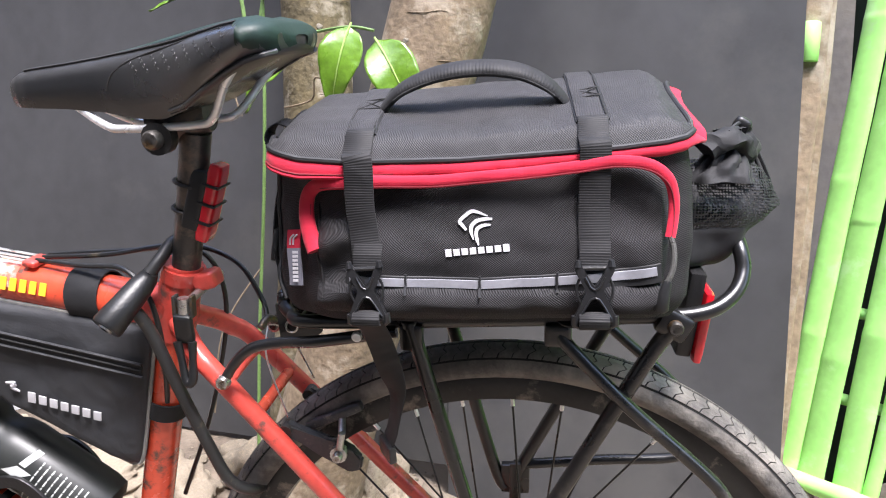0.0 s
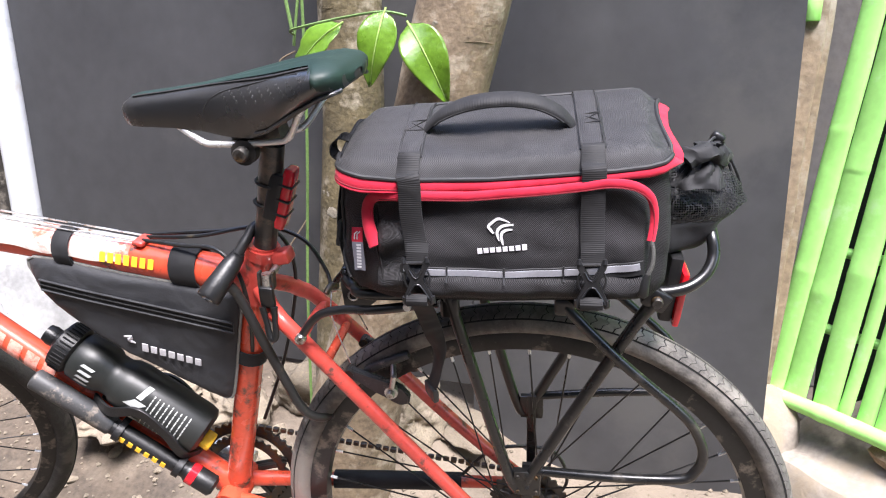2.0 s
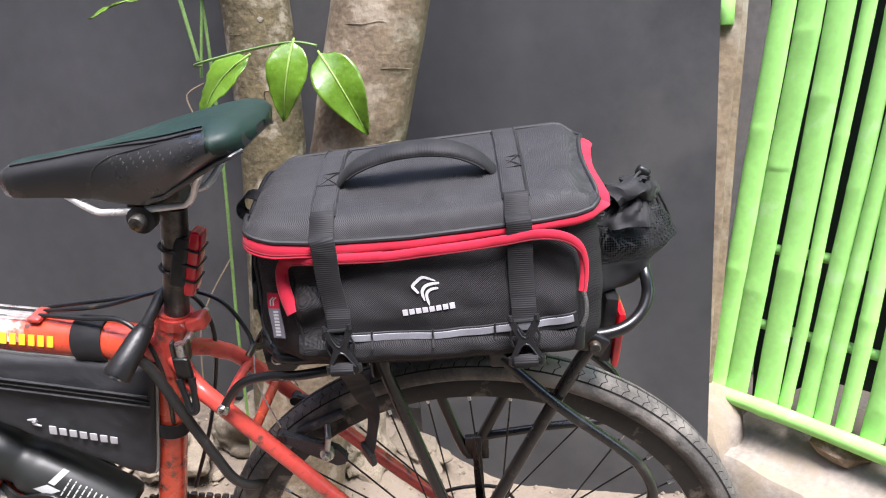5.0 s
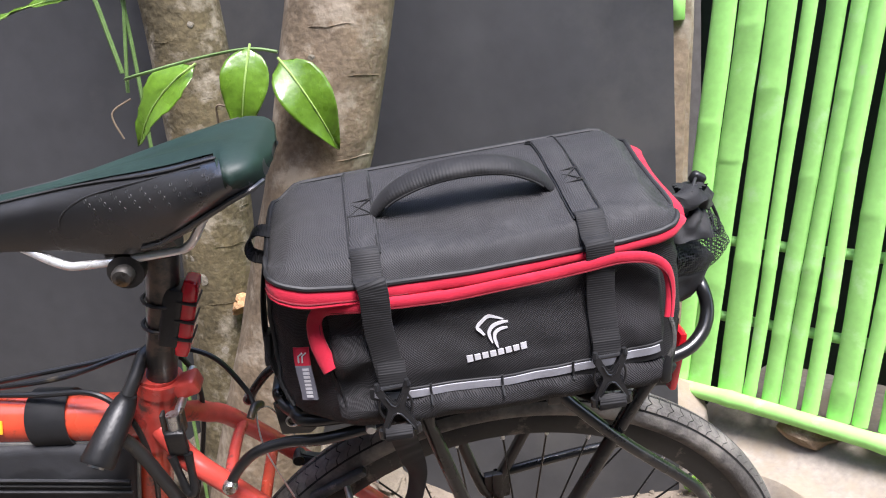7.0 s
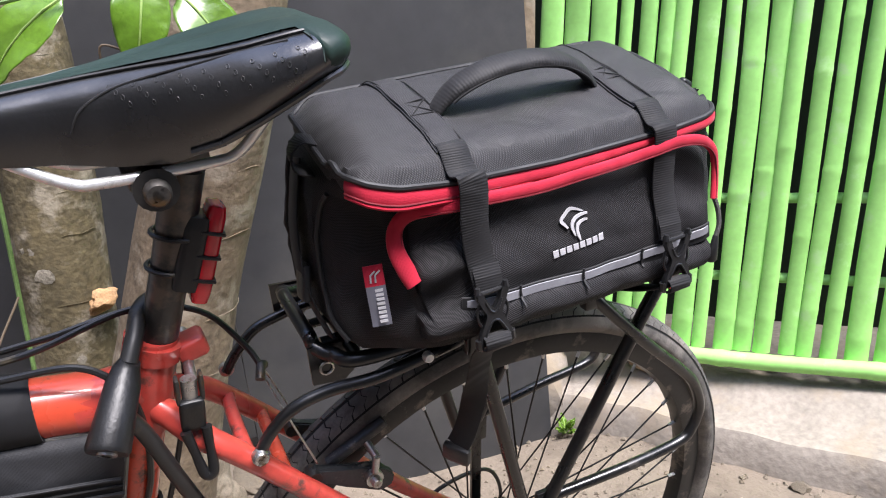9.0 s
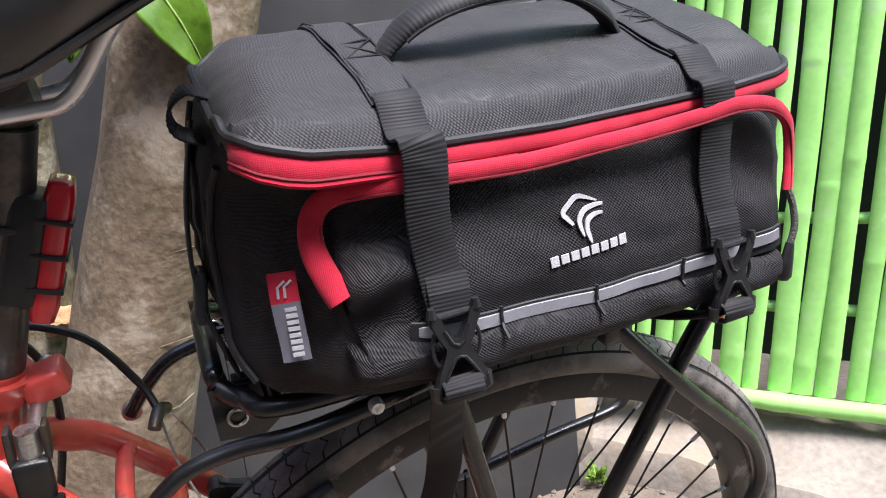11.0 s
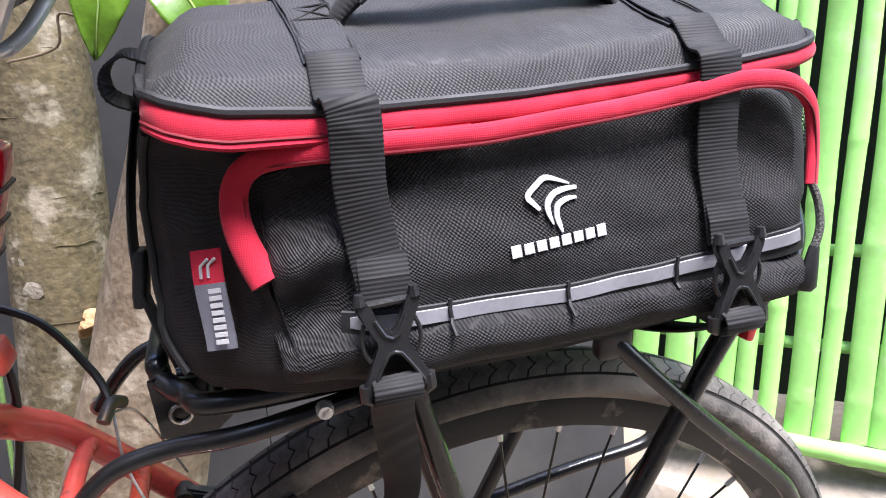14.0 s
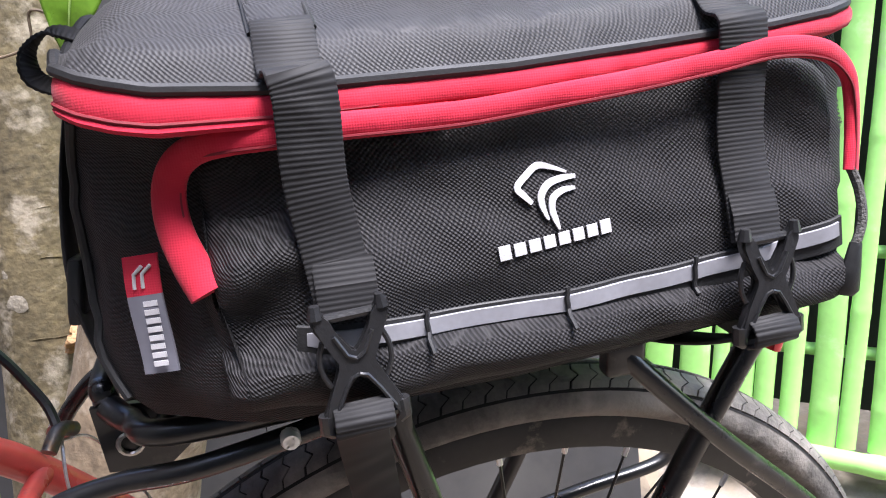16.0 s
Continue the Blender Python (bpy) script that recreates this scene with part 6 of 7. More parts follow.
    # embroidered emblem of plain chevron bars, with a row of plain bars under it
    def em(a, b):
        return -0.0362 + 9.2e-5 * (a - 250), 0.8050 - 8.6e-5 * (b - 95) - 7.4e-6 * (a - 365)
    for path, w in (([(490, 138), (430, 118), (365, 108), (312, 150), (268, 202), (292, 236), (322, 272)], (0.0008, 0.0018, 0.0027, 0.0027, 0.0027, 0.0025, 0.0016)), ([(526, 157), (460, 166), (398, 190), (362, 240), (364, 290), (382, 345)], (0.0016, 0.0025, 0.0029, 0.0029, 0.0024, 0.0008)), ([(516, 208), (458, 218), (412, 250), (402, 300), (412, 345), (424, 388)], (0.0013, 0.0024, 0.0028, 0.0026, 0.0024, 0.0008))):
        xz = [em(*p) for p in path]
        sm = curve_path([(a, 0, b) for a, b in xz], 4)
        bar, sides = [], []
        for i, p in enumerate(sm):
            d = sm[min(i + 1, len(sm) - 1)] - sm[max(i - 1, 0)]
            bar.append(on(p.x, p.z, 0.0010))
            sides.append(V(-d.z, 0, d.x).normalized())
        ws = [interp(i / (len(sm) - 1), lin(0, 1, len(w)), w) for i in range(len(sm))]
        bm = B()
        ribbon(bm, bar, sides, ws, 0.0010)
        bagpart("emblem_bar", bm, M["white_thread"], pocket)
    for i in range(8):
        x0 = -0.0447 + 0.00602 * i
        z0 = 0.7725 + 0.108 * (x0 + 0.0447)
        bm = B()
        ribbon(bm, [on(x0 + 0.0046 * q, z0 + 0.0004 + 0.108 * 0.0046 * q, 0.0007) for q in (0, 0.5, 1)], (0, 0, 1), 0.0049 if i % 7 else 0.0056, 0.0007)
        bagpart("word_bar", bm, M["white_thread"], pocket)
    # zip puller with cord at the tail end
    bm = B()
    tube(bm, curve_path([(0.1125, -0.222, 0.790), (0.1155, -0.224, 0.779), (0.1150, -0.226, 0.766), (0.1110, -0.226, 0.755)], 5), 0.0020, 8)
    pull = bagpart("zip_pull_cord", bm, M["cord"], pocket, "grey cord zip pull")
    bm = B()
    tube(bm, [(0.1118, -0.226, 0.757), (0.1095, -0.226, 0.747), (0.1080, -0.225, 0.737), (0.1076, -0.225, 0.7345)], [0.0028, 0.0042, 0.0054, 0.0030], 10, flat=0.7, side=(1, 0, 0))
    bagpart("zip_pull_end", bm, M["plastic"], pull, "black rubber pull end")


def build_buckle(x, z, y, turn):
    """Side-release buckle: a moulded cross with raised edges, prongs above, a bar below and side guards."""
    w, h = 0.0134, 0.0208
    d = Matrix.Translation((x, y, z)) @ pose(0, 0, 0, 4, turn, 0)
    half = [(0.0, 0.18), (0.16, 0.26), (0.42, 0.62), (0.60, 0.80), (0.66, 1.0), (0.86, 1.10), (1.0, 1.0), (1.0, 0.74), (0.70, 0.38), (0.40, 0.10), (0.42, -0.04), (0.80, -0.46), (1.10, -0.84), (1.10, -1.04), (0.84, -1.06), (0.50, -0.56), (0.24, -0.24), (0.0, -0.14)]
    ol = half + [(-a, b) for a, b in half[-2:0:-1]]
    bm = B()
    prism(bm, [(a * w, -0.0020, b * h) for a, b in ol], (0, 1, 0), 0.0044, d)
    bmesh.ops.bevel(bm, geom=bm.edges[:], offset=0.0010, segments=2, affect="EDGES")
    bk = bagpart("buckle", bm, M["buckle"], None, "black plastic cross-shaped buckle")
    # raised ridges along the legs of the cross
    for s in (-1, 1):
        for q in ([(0.44, 0.56), (0.20, 0.20), (0.0, 0.12)], [(0.72, -0.86), (0.40, -0.44), (0.18, -0.20), (0.0, -0.16)]):
            bm = B()
            tube(bm, [d @ V(s * a * w * 1.12, -0.0022, b * h) for a, b in q], 0.0008, 6)
            bagpart("ridge", bm, M["buckle"], bk)
        bm = B()
        tube(bm, [d @ V(s * w * 0.85, -0.0004, h * 0.90), d @ V(s * w * 0.84, -0.0006, h * 1.12)], [0.0028, 0.0018], 8)
        bagpart("prong", bm, M["buckle"], bk)
        bm = B()
        tube(bm, [d @ p for p in curve_path([V(s * w * 0.78, 0.001, h * 0.46), V(s * w * 0.92, 0.001, h * 0.20), V(s * w * 0.90, 0.001, -h * 0.10), V(s * w * 0.74, 0.001, -h * 0.34)], 4)], 0.0010, 8)
        bagpart("guard", bm, M["buckle"], bk)
        bm = B()
        tube(bm, [d @ V(s * w * 1.0, 0.0005, -h * 0.80), d @ V(s * w * 1.02, 0.0005, -h * 1.10), d @ V(s * w * 0.86, 0.0005, -h * 1.20)], [0.0030, 0.0030, 0.0016], 8)
        bagpart("foot", bm, M["buckle"], bk)
    for zz, r in ((-0.98, 0.0026), (0.84, 0.0018)):
        bm = B()
        tube(bm, [d @ V(-w * 0.9, 0.001, h * zz), d @ V(w * 0.9, 0.001, h * zz)], r, 8)
        bagpart("bar", bm, M["buckle"], bk)
    return bk


def ribs(path, pitch=0.0019):
    """The path cut finely, with a small swell for each rib of the weave."""
    p = [Vector(a) for a in path]
    out = []
    for a, b in zip(p, p[1:]):
        L = (b - a).length
        m_ = max(1, round(L / (pitch / 4)))
        for i in range(m_):
            out.append(a.lerp(b, i / m_))
    out.append(p[-1])
    return out


def ribbed(bm, path, side, w, th, amp=0.00016):
    """A webbing band whose cross ribs are real swells."""
    pts = ribs(path)
    n = len(pts)
    rings = []
    for i in range(n):
        d = (pts[min(i + 2, n - 1)] - pts[max(i - 2, 0)]).normalized()
        s = Vector(side)
        s = (s - d * s.dot(d)).normalized()
        nn = d.cross(s)
        e = th / 2 + amp * (1, 0, -1, 0)[i % 4]
        h = w / 2 + amp * 0.6 * (1, 0, -1, 0)[i % 4]
        rings.append([bm.verts.new(pts[i] + s * a + nn * b) for a, b in ((-h, -e * 0.5), (-h * 0.94, -e), (h * 0.94, -e), (h, -e * 0.5), (h, e * 0.5), (h * 0.94, e), (-h * 0.94, e), (-h, e * 0.5))])
    for a, b in zip(rings, rings[1:]):
        for k in range(8):
            bm.faces.new((a[k], a[(k + 1) % 8], b[(k + 1) % 8], b[k]))
    bm.faces.new(rings[0][::-1])
    bm.faces.new(rings[-1])
    return bm


def build_straps():
    for xk, xe, xm, xb, zb, turn, tail in ((-0.1160, -0.1115, -0.1083, -0.1025, 0.7440, -3, True), (0.0525, 0.0600, 0.0610, 0.0620, 0.7488, -2, False)):
        ys = lin(-0.078, -0.2030, 26)
        top = [lid_at(xk + (xe - xk) * (y + 0.078) / -0.125, y, 0.0018) for y in ys]
        # sewn-down flat part on the lid
        bm = B()
        ribbon(bm, top, (1, 0.04, 0.04), 0.0222, 0.0016)
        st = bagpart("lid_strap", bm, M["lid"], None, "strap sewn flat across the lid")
        e = top[-1]
        y0 = pocket_y(xm, 0.80)
        front = curve_path([top[-2], e + V(0, -0.001, 0.0006), lid_at(xe, -0.2125, 0.003) + V(0, -0.002, 0), V((xe + xm) / 2, -0.2222, e.z - 0.0165), V(xm, -0.2232, e.z - 0.026), V(xm, min(y0 - 0.004, -0.2195), 0.808), V((xm + xb) / 2, pocket_y(xb, 0.785) - 0.0030, 0.785), V(xb, pocket_y(xb, 0.77) - 0.0042, zb + 0.0165)], 6)
        bm = B()
        ribbed(bm, front, (1, 0, 0.05), 0.0218, 0.0019)
        web = bagpart("strap", bm, M["webbing"], None, "black ribbed webbing strap")
        bm = B()
        ribbed(bm, [V(xb, pocket_y(xb, 0.79) - 0.0052, zb + 0.036), V(xb, pocket_y(xb, 0.78) - 0.0056, zb + 0.027), V(xb, pocket_y(xb, 0.77) - 0.0060, zb + 0.0165)], (1, 0, 0.05), 0.0214, 0.0014)
        bagpart("folded_end", bm, M["webbing"], web)
        # stitched seams: across the front, a box with a cross behind the handle, down both edges
        for v in (-0.2035, -0.166, -0.150):
            bm = B()
            xc = xk + (xe - xk) * (v + 0.078) / -0.125
            tube(bm, [lid_at(xc + s * 0.0105, v, 0.0030) for s in (-1, -0.5, 0, 0.5, 1)], 0.0006, 5)
            bagpart("seam", bm, M["groove"], st)
        for s in (-1, 1):
            bm = B()
            tube(bm, [lid_at(xk + (xe - xk) * (y + 0.078) / -0.125 + s * 0.0098, y, 0.0029) for y in ys], 0.0005, 5)
            bagpart("seam", bm, M["groove"], st)
            bm = B()
            tube(bm, [lid_at(xk + (xe - xk) * (y + 0.078) / -0.125 + s * 0.0095 * q, y, 0.0030) for y, q in zip(lin(-0.166, -0.150, 5), (-1, -0.5, 0, 0.5, 1))], 0.0005, 5)
            bagpart("seam", bm, M["groove"], st)
            bm = B()
            tube(bm, [lid_at(xk + (xe - xk) * (y + 0.078) / -0.125 + s * 0.0112, y, 0.0010) for y in ys], 0.0009, 5)
            bagpart("edge", bm, M["piping"], st)
        yb = pocket_y(xb, 0.742)
        bk = build_buckle(xb, zb, yb - 0.0052, turn)
        # webbing looped round the lower bar
        bm = B()
        ribbed(bm, [V(xb, yb - 0.0045, zb - 0.0145), V(xb, yb - 0.0085, zb - 0.0165), V(xb, yb - 0.0100, zb - 0.0200), V(xb, yb - 0.0085, zb - 0.0240), V(xb, yb - 0.0040, zb - 0.0255)], (1, 0, 0.05), 0.0208, 0.0018)
        bagpart("webbing_fold", bm, M["webbing"], bk)
        bm = B()
        if tail:
            hang = curve_path([(xb, yb - 0.003, zb - 0.022), (xb + 0.002, -0.200, 0.705), (xb + 0.007, -0.176, 0.670), (xb + 0.009, -0.162, 0.645), (xb + 0.004, -0.152, 0.615), (xb - 0.002, -0.145, 0.598)], 6)
            trn = [smooth(0.3, 0.75, i / (len(hang) - 1)) for i in range(len(hang))]
            ribbon(bm, hang, [V(1, 0.12, 0).lerp(V(0.55, -0.85, 0), k) for k in trn], 0.0208, 0.0020)
            low = bagpart("lower_strap", bm, M["webbing"], None, "hanging end of a webbing strap")
            bm = B()
            rbox(bm, (0.026, 0.008, 0.018), 0.003, 5, pose(xb - 0.003, -0.144, 0.590, 10, 12, -55))
            bagpart("strap_end_buckle", bm, M["buckle"], low, "small black buckle on the strap end")
        else:
            ribbon(bm, curve_path([(xb, yb - 0.003, zb - 0.022), (xb - 0.003, -0.200, 0.717), (xb - 0.012, -0.165, 0.713), (xb - 0.02, -0.12, 0.716)], 5), (1, 0, 0), 0.0215, 0.002)
            bagpart("lower_strap", bm, M["webbing"])


def build_handle():
    pts = [(-0.104, -0.162, 0.879), (-0.099, -0.163, 0.887), (-0.085, -0.166, 0.8985), (-0.058, -0.169, 0.9085), (-0.026, -0.1705, 0.9125), (0.004, -0.169, 0.9100), (0.027, -0.165, 0.9005), (0.040, -0.161, 0.889), (0.046, -0.159, 0.880)]
    q = ribs(curve_path(pts, 6), 0.0026)
    rad = [interp(i / (len(q) - 1), [0, 0.08, 0.2, 0.35, 0.65, 0.8, 0.92, 1], [0.0062, 0.0080, 0.0098, 0.0106, 0.0106, 0.0098, 0.0080, 0.0062]) + 0.00012 * (1, 0, -1, 0)[i % 4] for i in range(len(q))]
    bm = B()
    tube(bm, q, [1.1 * a for a in rad], 16, flat=0.46, side=(0, 1, 0.62))
    h = bagpart("handle", bm, M["webbing"], None, "padded black webbing carry handle")
    bm = B()
    tube(bm, [p + V(0, -0.0090, -0.0062) for p in q[30:-30:4]], 0.0011, 6)
    bagpart("seam", bm, M["groove"], h)


def build_bag():
    build_body()
    build_lid()
    build_pocket()
    build_label()
    build_straps()
    build_handle()
    build_pouch()
    # side loop and compression strap on the end by the saddle
    bm = B()
    ribbed(bm, curve_path([(-0.186, -0.138, 0.872), (-0.198, -0.140, 0.875), (-0.2065, -0.141, 0.867), (-0.205, -0.141, 0.856), (-0.190, -0.138, 0.850)], 5), (0.15, 1, 0.35), 0.017, 0.0018)
    bagpart("side_loop", bm, M["webbing"], None, "black webbing loop")
    bm = B()
    ribbon(bm, curve_path([(-0.197, -0.115, 0.86), (-0.2075, -0.118, 0.81), (-0.2085, -0.125, 0.765), (-0.196, -0.13, 0.722)], 6), (0, 1, 0), 0.022, 0.002)
    bagpart("side_strap", bm, M["webbing"])
    bm = B()
    rbox(bm, (0.007, 0.024, 0.030), 0.003, 5, pose(-0.208, -0.124, 0.768, 0, 8, 0))
    bagpart("side_buckle", bm, M["buckle"])


def pouchpart(name, bm, material, parent=None, label=""):
    bm.transform(Matrix.Translation((0.002, 0.042, 0.004)))
    return bagpart(name, bm, material, parent, label)


def build_pouch():
    """Bottle pouch at the tail: cloth base, open mesh sides, gathered neck, cord and toggle."""
    C = {"lo": [V(0.128, -0.185, 0.742), V(0.176, -0.158, 0.748), V(0.178, -0.080, 0.770), V(0.13, -0.06, 0.770)],
         "mid": [V(0.130, -0.192, 0.800), V(0.220, -0.165, 0.800), V(0.222, -0.075, 0.815), V(0.13, -0.06, 0.82)],
         "hi": [V(0.136, -0.176, 0.850), V(0.192, -0.156, 0.852), V(0.184, -0.100, 0.842), V(0.132, -0.08, 0.850)]}

    def quad(k, u, v):
        c = C[k]
        return c[0].lerp(c[1], u).lerp(c[3].lerp(c[2], u), v)

    def shape(w0, w1):
        def fn(q):
            u, v, w = q.x + 0.5, q.y + 0.5, w0 + (w1 - w0) * (q.z + 0.5)
            p = quad("lo", u, v).lerp(quad("mid", u, v), w / 0.5) if w < 0.5 else quad("mid", u, v).lerp(quad("hi", u, v), (w - 0.5) / 0.5)
            nz = 0.005 * noise.noise(V(p.x * 30, p.y * 30, p.z * 30)) + 0.002 * noise.noise(V(p.x * 80, p.y * 80, p.z * 70))
            return p + V(nz, -nz, 0)
        return fn
    bm = B()
    rbox(bm, (1, 1, 1), 0.25, 14, None, shape(0.0, 0.42))
    pouch = pouchpart("bottle_pouch", bm, M["nylon"], None, "black side pouch with a mesh top")
    bm = B()
    rbox(bm, (1, 1, 1), 0.22, 16, None, shape(0.25, 0.90))
    pouchpart("mesh", bm, M["mesh"], pouch, "open black mesh")
    bm = B()
    pts = [(0.152, -0.178, 0.846), (0.168, -0.176, 0.854), (0.184, -0.164, 0.850), (0.190, -0.150, 0.848), (0.187, -0.132, 0.844)]
    tube(bm, curve_path(pts, 6), [0.012, 0.010, 0.013, 0.010, 0.012], 14)
    for v in bm.verts:
        v.co += 0.006 * V(noise.noise(v.co * 90), noise.noise(v.co * 90 + V(5, 0, 0)), noise.noise(v.co * 80 + V(0, 7, 0)))
    pouchpart("gathered_neck", bm, M["nylon"], pouch, "crumpled gathered cloth neck")
    bm = B()
    rings = []
    for j in range(15):
        t = j / 14
        c = V(0.164, -0.160, 0.820).lerp(V(0.175, -0.166, 0.863), t)
        r0 = interp(t, [0, 0.35, 0.7, 0.82, 1], [0.034, 0.024, 0.0105, 0.0095, 0.0150])
        ring = []
        for k in range(72):
            a = 2 * math.pi * k / 72
            pleat = 1 + (0.10 + 0.22 * smooth(0.0, 0.7, t)) * (abs(math.sin(5.5 * a + 2.2 * noise.noise(V(a, t * 3, 2)))) - 0.6) + 0.16 * noise.noise(V(math.cos(a) * 2, math.sin(a) * 2, t * 5))
            ring.append(bm.verts.new(c + V(math.cos(a) * r0 * pleat * 0.9, math.sin(a) * r0 * pleat, 0.003 * noise.noise(V(a * 2, t * 6, 8)))))
        rings.append(ring)
    for a, b in zip(rings, rings[1:]):
        for k in range(72):
            bm.faces.new((a[k], a[(k + 1) % 72], b[(k + 1) % 72], b[k]))
    bm.faces.new(rings[-1])
    bm.faces.new(rings[0][::-1])
    pouchpart("pleated_neck", bm, M["nylon"], pouch, "pleated cloth drawn in by a cord")
    bm = B()
    tube(bm, curve_path([(0.168, -0.183, 0.860), (0.180, -0.165, 0.868), (0.191, -0.15, 0.862), (0.203, -0.146, 0.842), (0.213, -0.142, 0.822), (0.215, -0.14, 0.808), (0.210, -0.14, 0.814), (0.201, -0.145, 0.838), (0.188, -0.155, 0.862)], 5), 0.0015, 6)
    pouchpart("cord", bm, M["piping"], pouch)
    bm = B()
    rbox(bm, (0.014, 0.010, 0.012), 0.004, 5, pose(0.184, -0.160, 0.867, 20, 30, 0))
    pouchpart("toggle", bm, M["plastic"], pouch)


build_bag()

# ---- smaller things on the frame; built in the bicycle's own axes ----
def at_bike(name, label, cat):
    return thing(name, label, cat, BIKE)


def sub(parent, name, bm, material, label=""):
    return part(name, bm, material, parent, label)


def build_frame_bag():
    fb = at_bike("frame_bag", "black triangular frame bag strapped under the top tube", "bag")
    O = [(-0.622, 0.398), (-0.50, 0.378), (-0.375, 0.359), (-0.353, 0.350), (-0.365, 0.290), (-0.386, 0.208), (-0.396, 0.198), (-0.412, 0.203), (-0.50, 0.252), (-0.575, 0.300), (-0.612, 0.335), (-0.6265, 0.365)]
    ring = curve_path([(x, 0, z) for x, z in O], 4, True)
    c = V(-0.48, 0, 0.31)
    bm = B()
    n = len(ring)
    layers = []
    for s in (-1, 1):
        for k, (sc, y) in enumerate(((1.0, 0.022), (0.985, 0.028), (0.93, 0.0325), (0.86, 0.034), (0.78, 0.0345), (0.70, 0.035), (0.60, 0.0352), (0.50, 0.0354), (0.40, 0.0355), (0.3, 0.0355), (0.18, 0.0355), (0.07, 0.0355))):
            layers.append((s, [bm.verts.new(c + (p - c) * sc + V(0, s * y + s * (0.0035 * noise.noise((c + (p - c) * sc) * 24 + V(0, s, 0)) + 0.0022 * noise.noise(V((c.x + (p.x - c.x) * sc) * 30, s * 3, (c.z + (p.z - c.z) * sc) * 85))) * (1.0 if sc < 0.99 else 0.2), 0)) for p in ring]))
    near, far = [l for s, l in layers if s < 0], [l for s, l in layers if s > 0]
    for seq in (near, far):
        for a, b in zip(seq, seq[1:]):
            for k in range(n):
                bm.faces.new((a[k], a[(k + 1) % n], b[(k + 1) % n], b[k]))
        bm.faces.new(seq[-1])
    for k in range(n):
        bm.faces.new((near[0][k], near[0][(k + 1) % n], far[0][(k + 1) % n], far[0][k]))
    body = sub(fb, "body", bm, M["bag_nylon"], "black nylon bag body")
    for s in (-1, 1):
        bm = B()
        tube(bm, [c + (p - c) * 1.0 + V(0, s * 0.024, 0) for p in ring], 0.0022, 7, True)
        sub(body, "piping", bm, M["pale_cord"] if s < 0 else M["piping"], "grey edge piping")
        bm = B()
        zp = [(-0.612, 0.366), (-0.55, 0.352), (-0.46, 0.334), (-0.362, 0.314)]
        pth = curve_path([(x, s * 0.0375, z) for x, z in zp], 6)
        ribbon(bm, pth, (0.18, 0, 1), 0.013, 0.0015)
        sub(body, "zip", bm, M["nylon"])
        for dz in (-0.007, 0.007):
            bm = B()
            tube(bm, [p + V(0, s * 0.0012, dz) for p in pth], 0.0016, 6)
            sub(body, "zip_edge", bm, M["bag_nylon"])
        bm = B()
        tube(bm, [p + V(0, s * 0.0012, 0) for p in pth], 0.0012, 6)
        sub(body, "zip_teeth", bm, M["groove"])
    # plain marks where the maker's word stands
    for k in range(7):
        bm = B()
        x = -0.492 + 0.0116 * k
        z = 0.2835 - 0.0235 / 0.092 * (x + 0.507) + 0.0
        rbox(bm, (0.0086, 0.0014, 0.0100 if k else 0.0120), 0.0006, 3, pose(x + 0.003, -0.0385, z - 0.001, 0, 10, 0))
        sub(body, "word_bar", bm, M["white_thread"])
    bm = B()
    tube(bm, curve_path([(-0.515, -0.0385, 0.2945), (-0.505, -0.0385, 0.294), (-0.509, -0.0385, 0.2895), (-0.501, -0.0385, 0.285)], 5), [0.0012, 0.0028, 0.0030, 0.0012], 6, flat=0.5, side=(0, 0, 1))
    sub(body, "mark", bm, M["white_thread"], "white plain flash mark")
    for x, w in ((-0.578, 0.022), (-0.420, 0.034)):
        cz = interp(-x, [0.365, 0.60, 0.93], [0.373, 0.407, 0.456])
        bm = B()
        ribbon(bm, [(x, -0.005 + 0.0262 * math.cos(t), cz + 0.0262 * math.sin(t)) for t in lin(0, 2 * math.pi, 25)], (1, 0, -0.14), w, 0.0022)
        sub(fb, "tube_strap", bm, M["nylon"], "black hook-and-loop strap round the tube")
        bm = B()
        ribbon(bm, [(x, -0.026, cz - 0.005), (x + 0.002, -0.026, cz - 0.03)], (1, 0, 0), w, 0.002)
        sub(fb, "strap_tail", bm, M["nylon"])
    bm = B()
    ribbon(bm, [V(-0.3616, -0.0055, 0.259) + V(0.0196 * math.cos(t), 0.0196 * math.sin(t), -0.005 * math.cos(t)) for t in lin(0, 2 * math.pi, 25)], (0.26, 0, 1), 0.020, 0.0025)
    sub(fb, "tube_strap", bm, M["nylon"], "black strap round the seat tube")


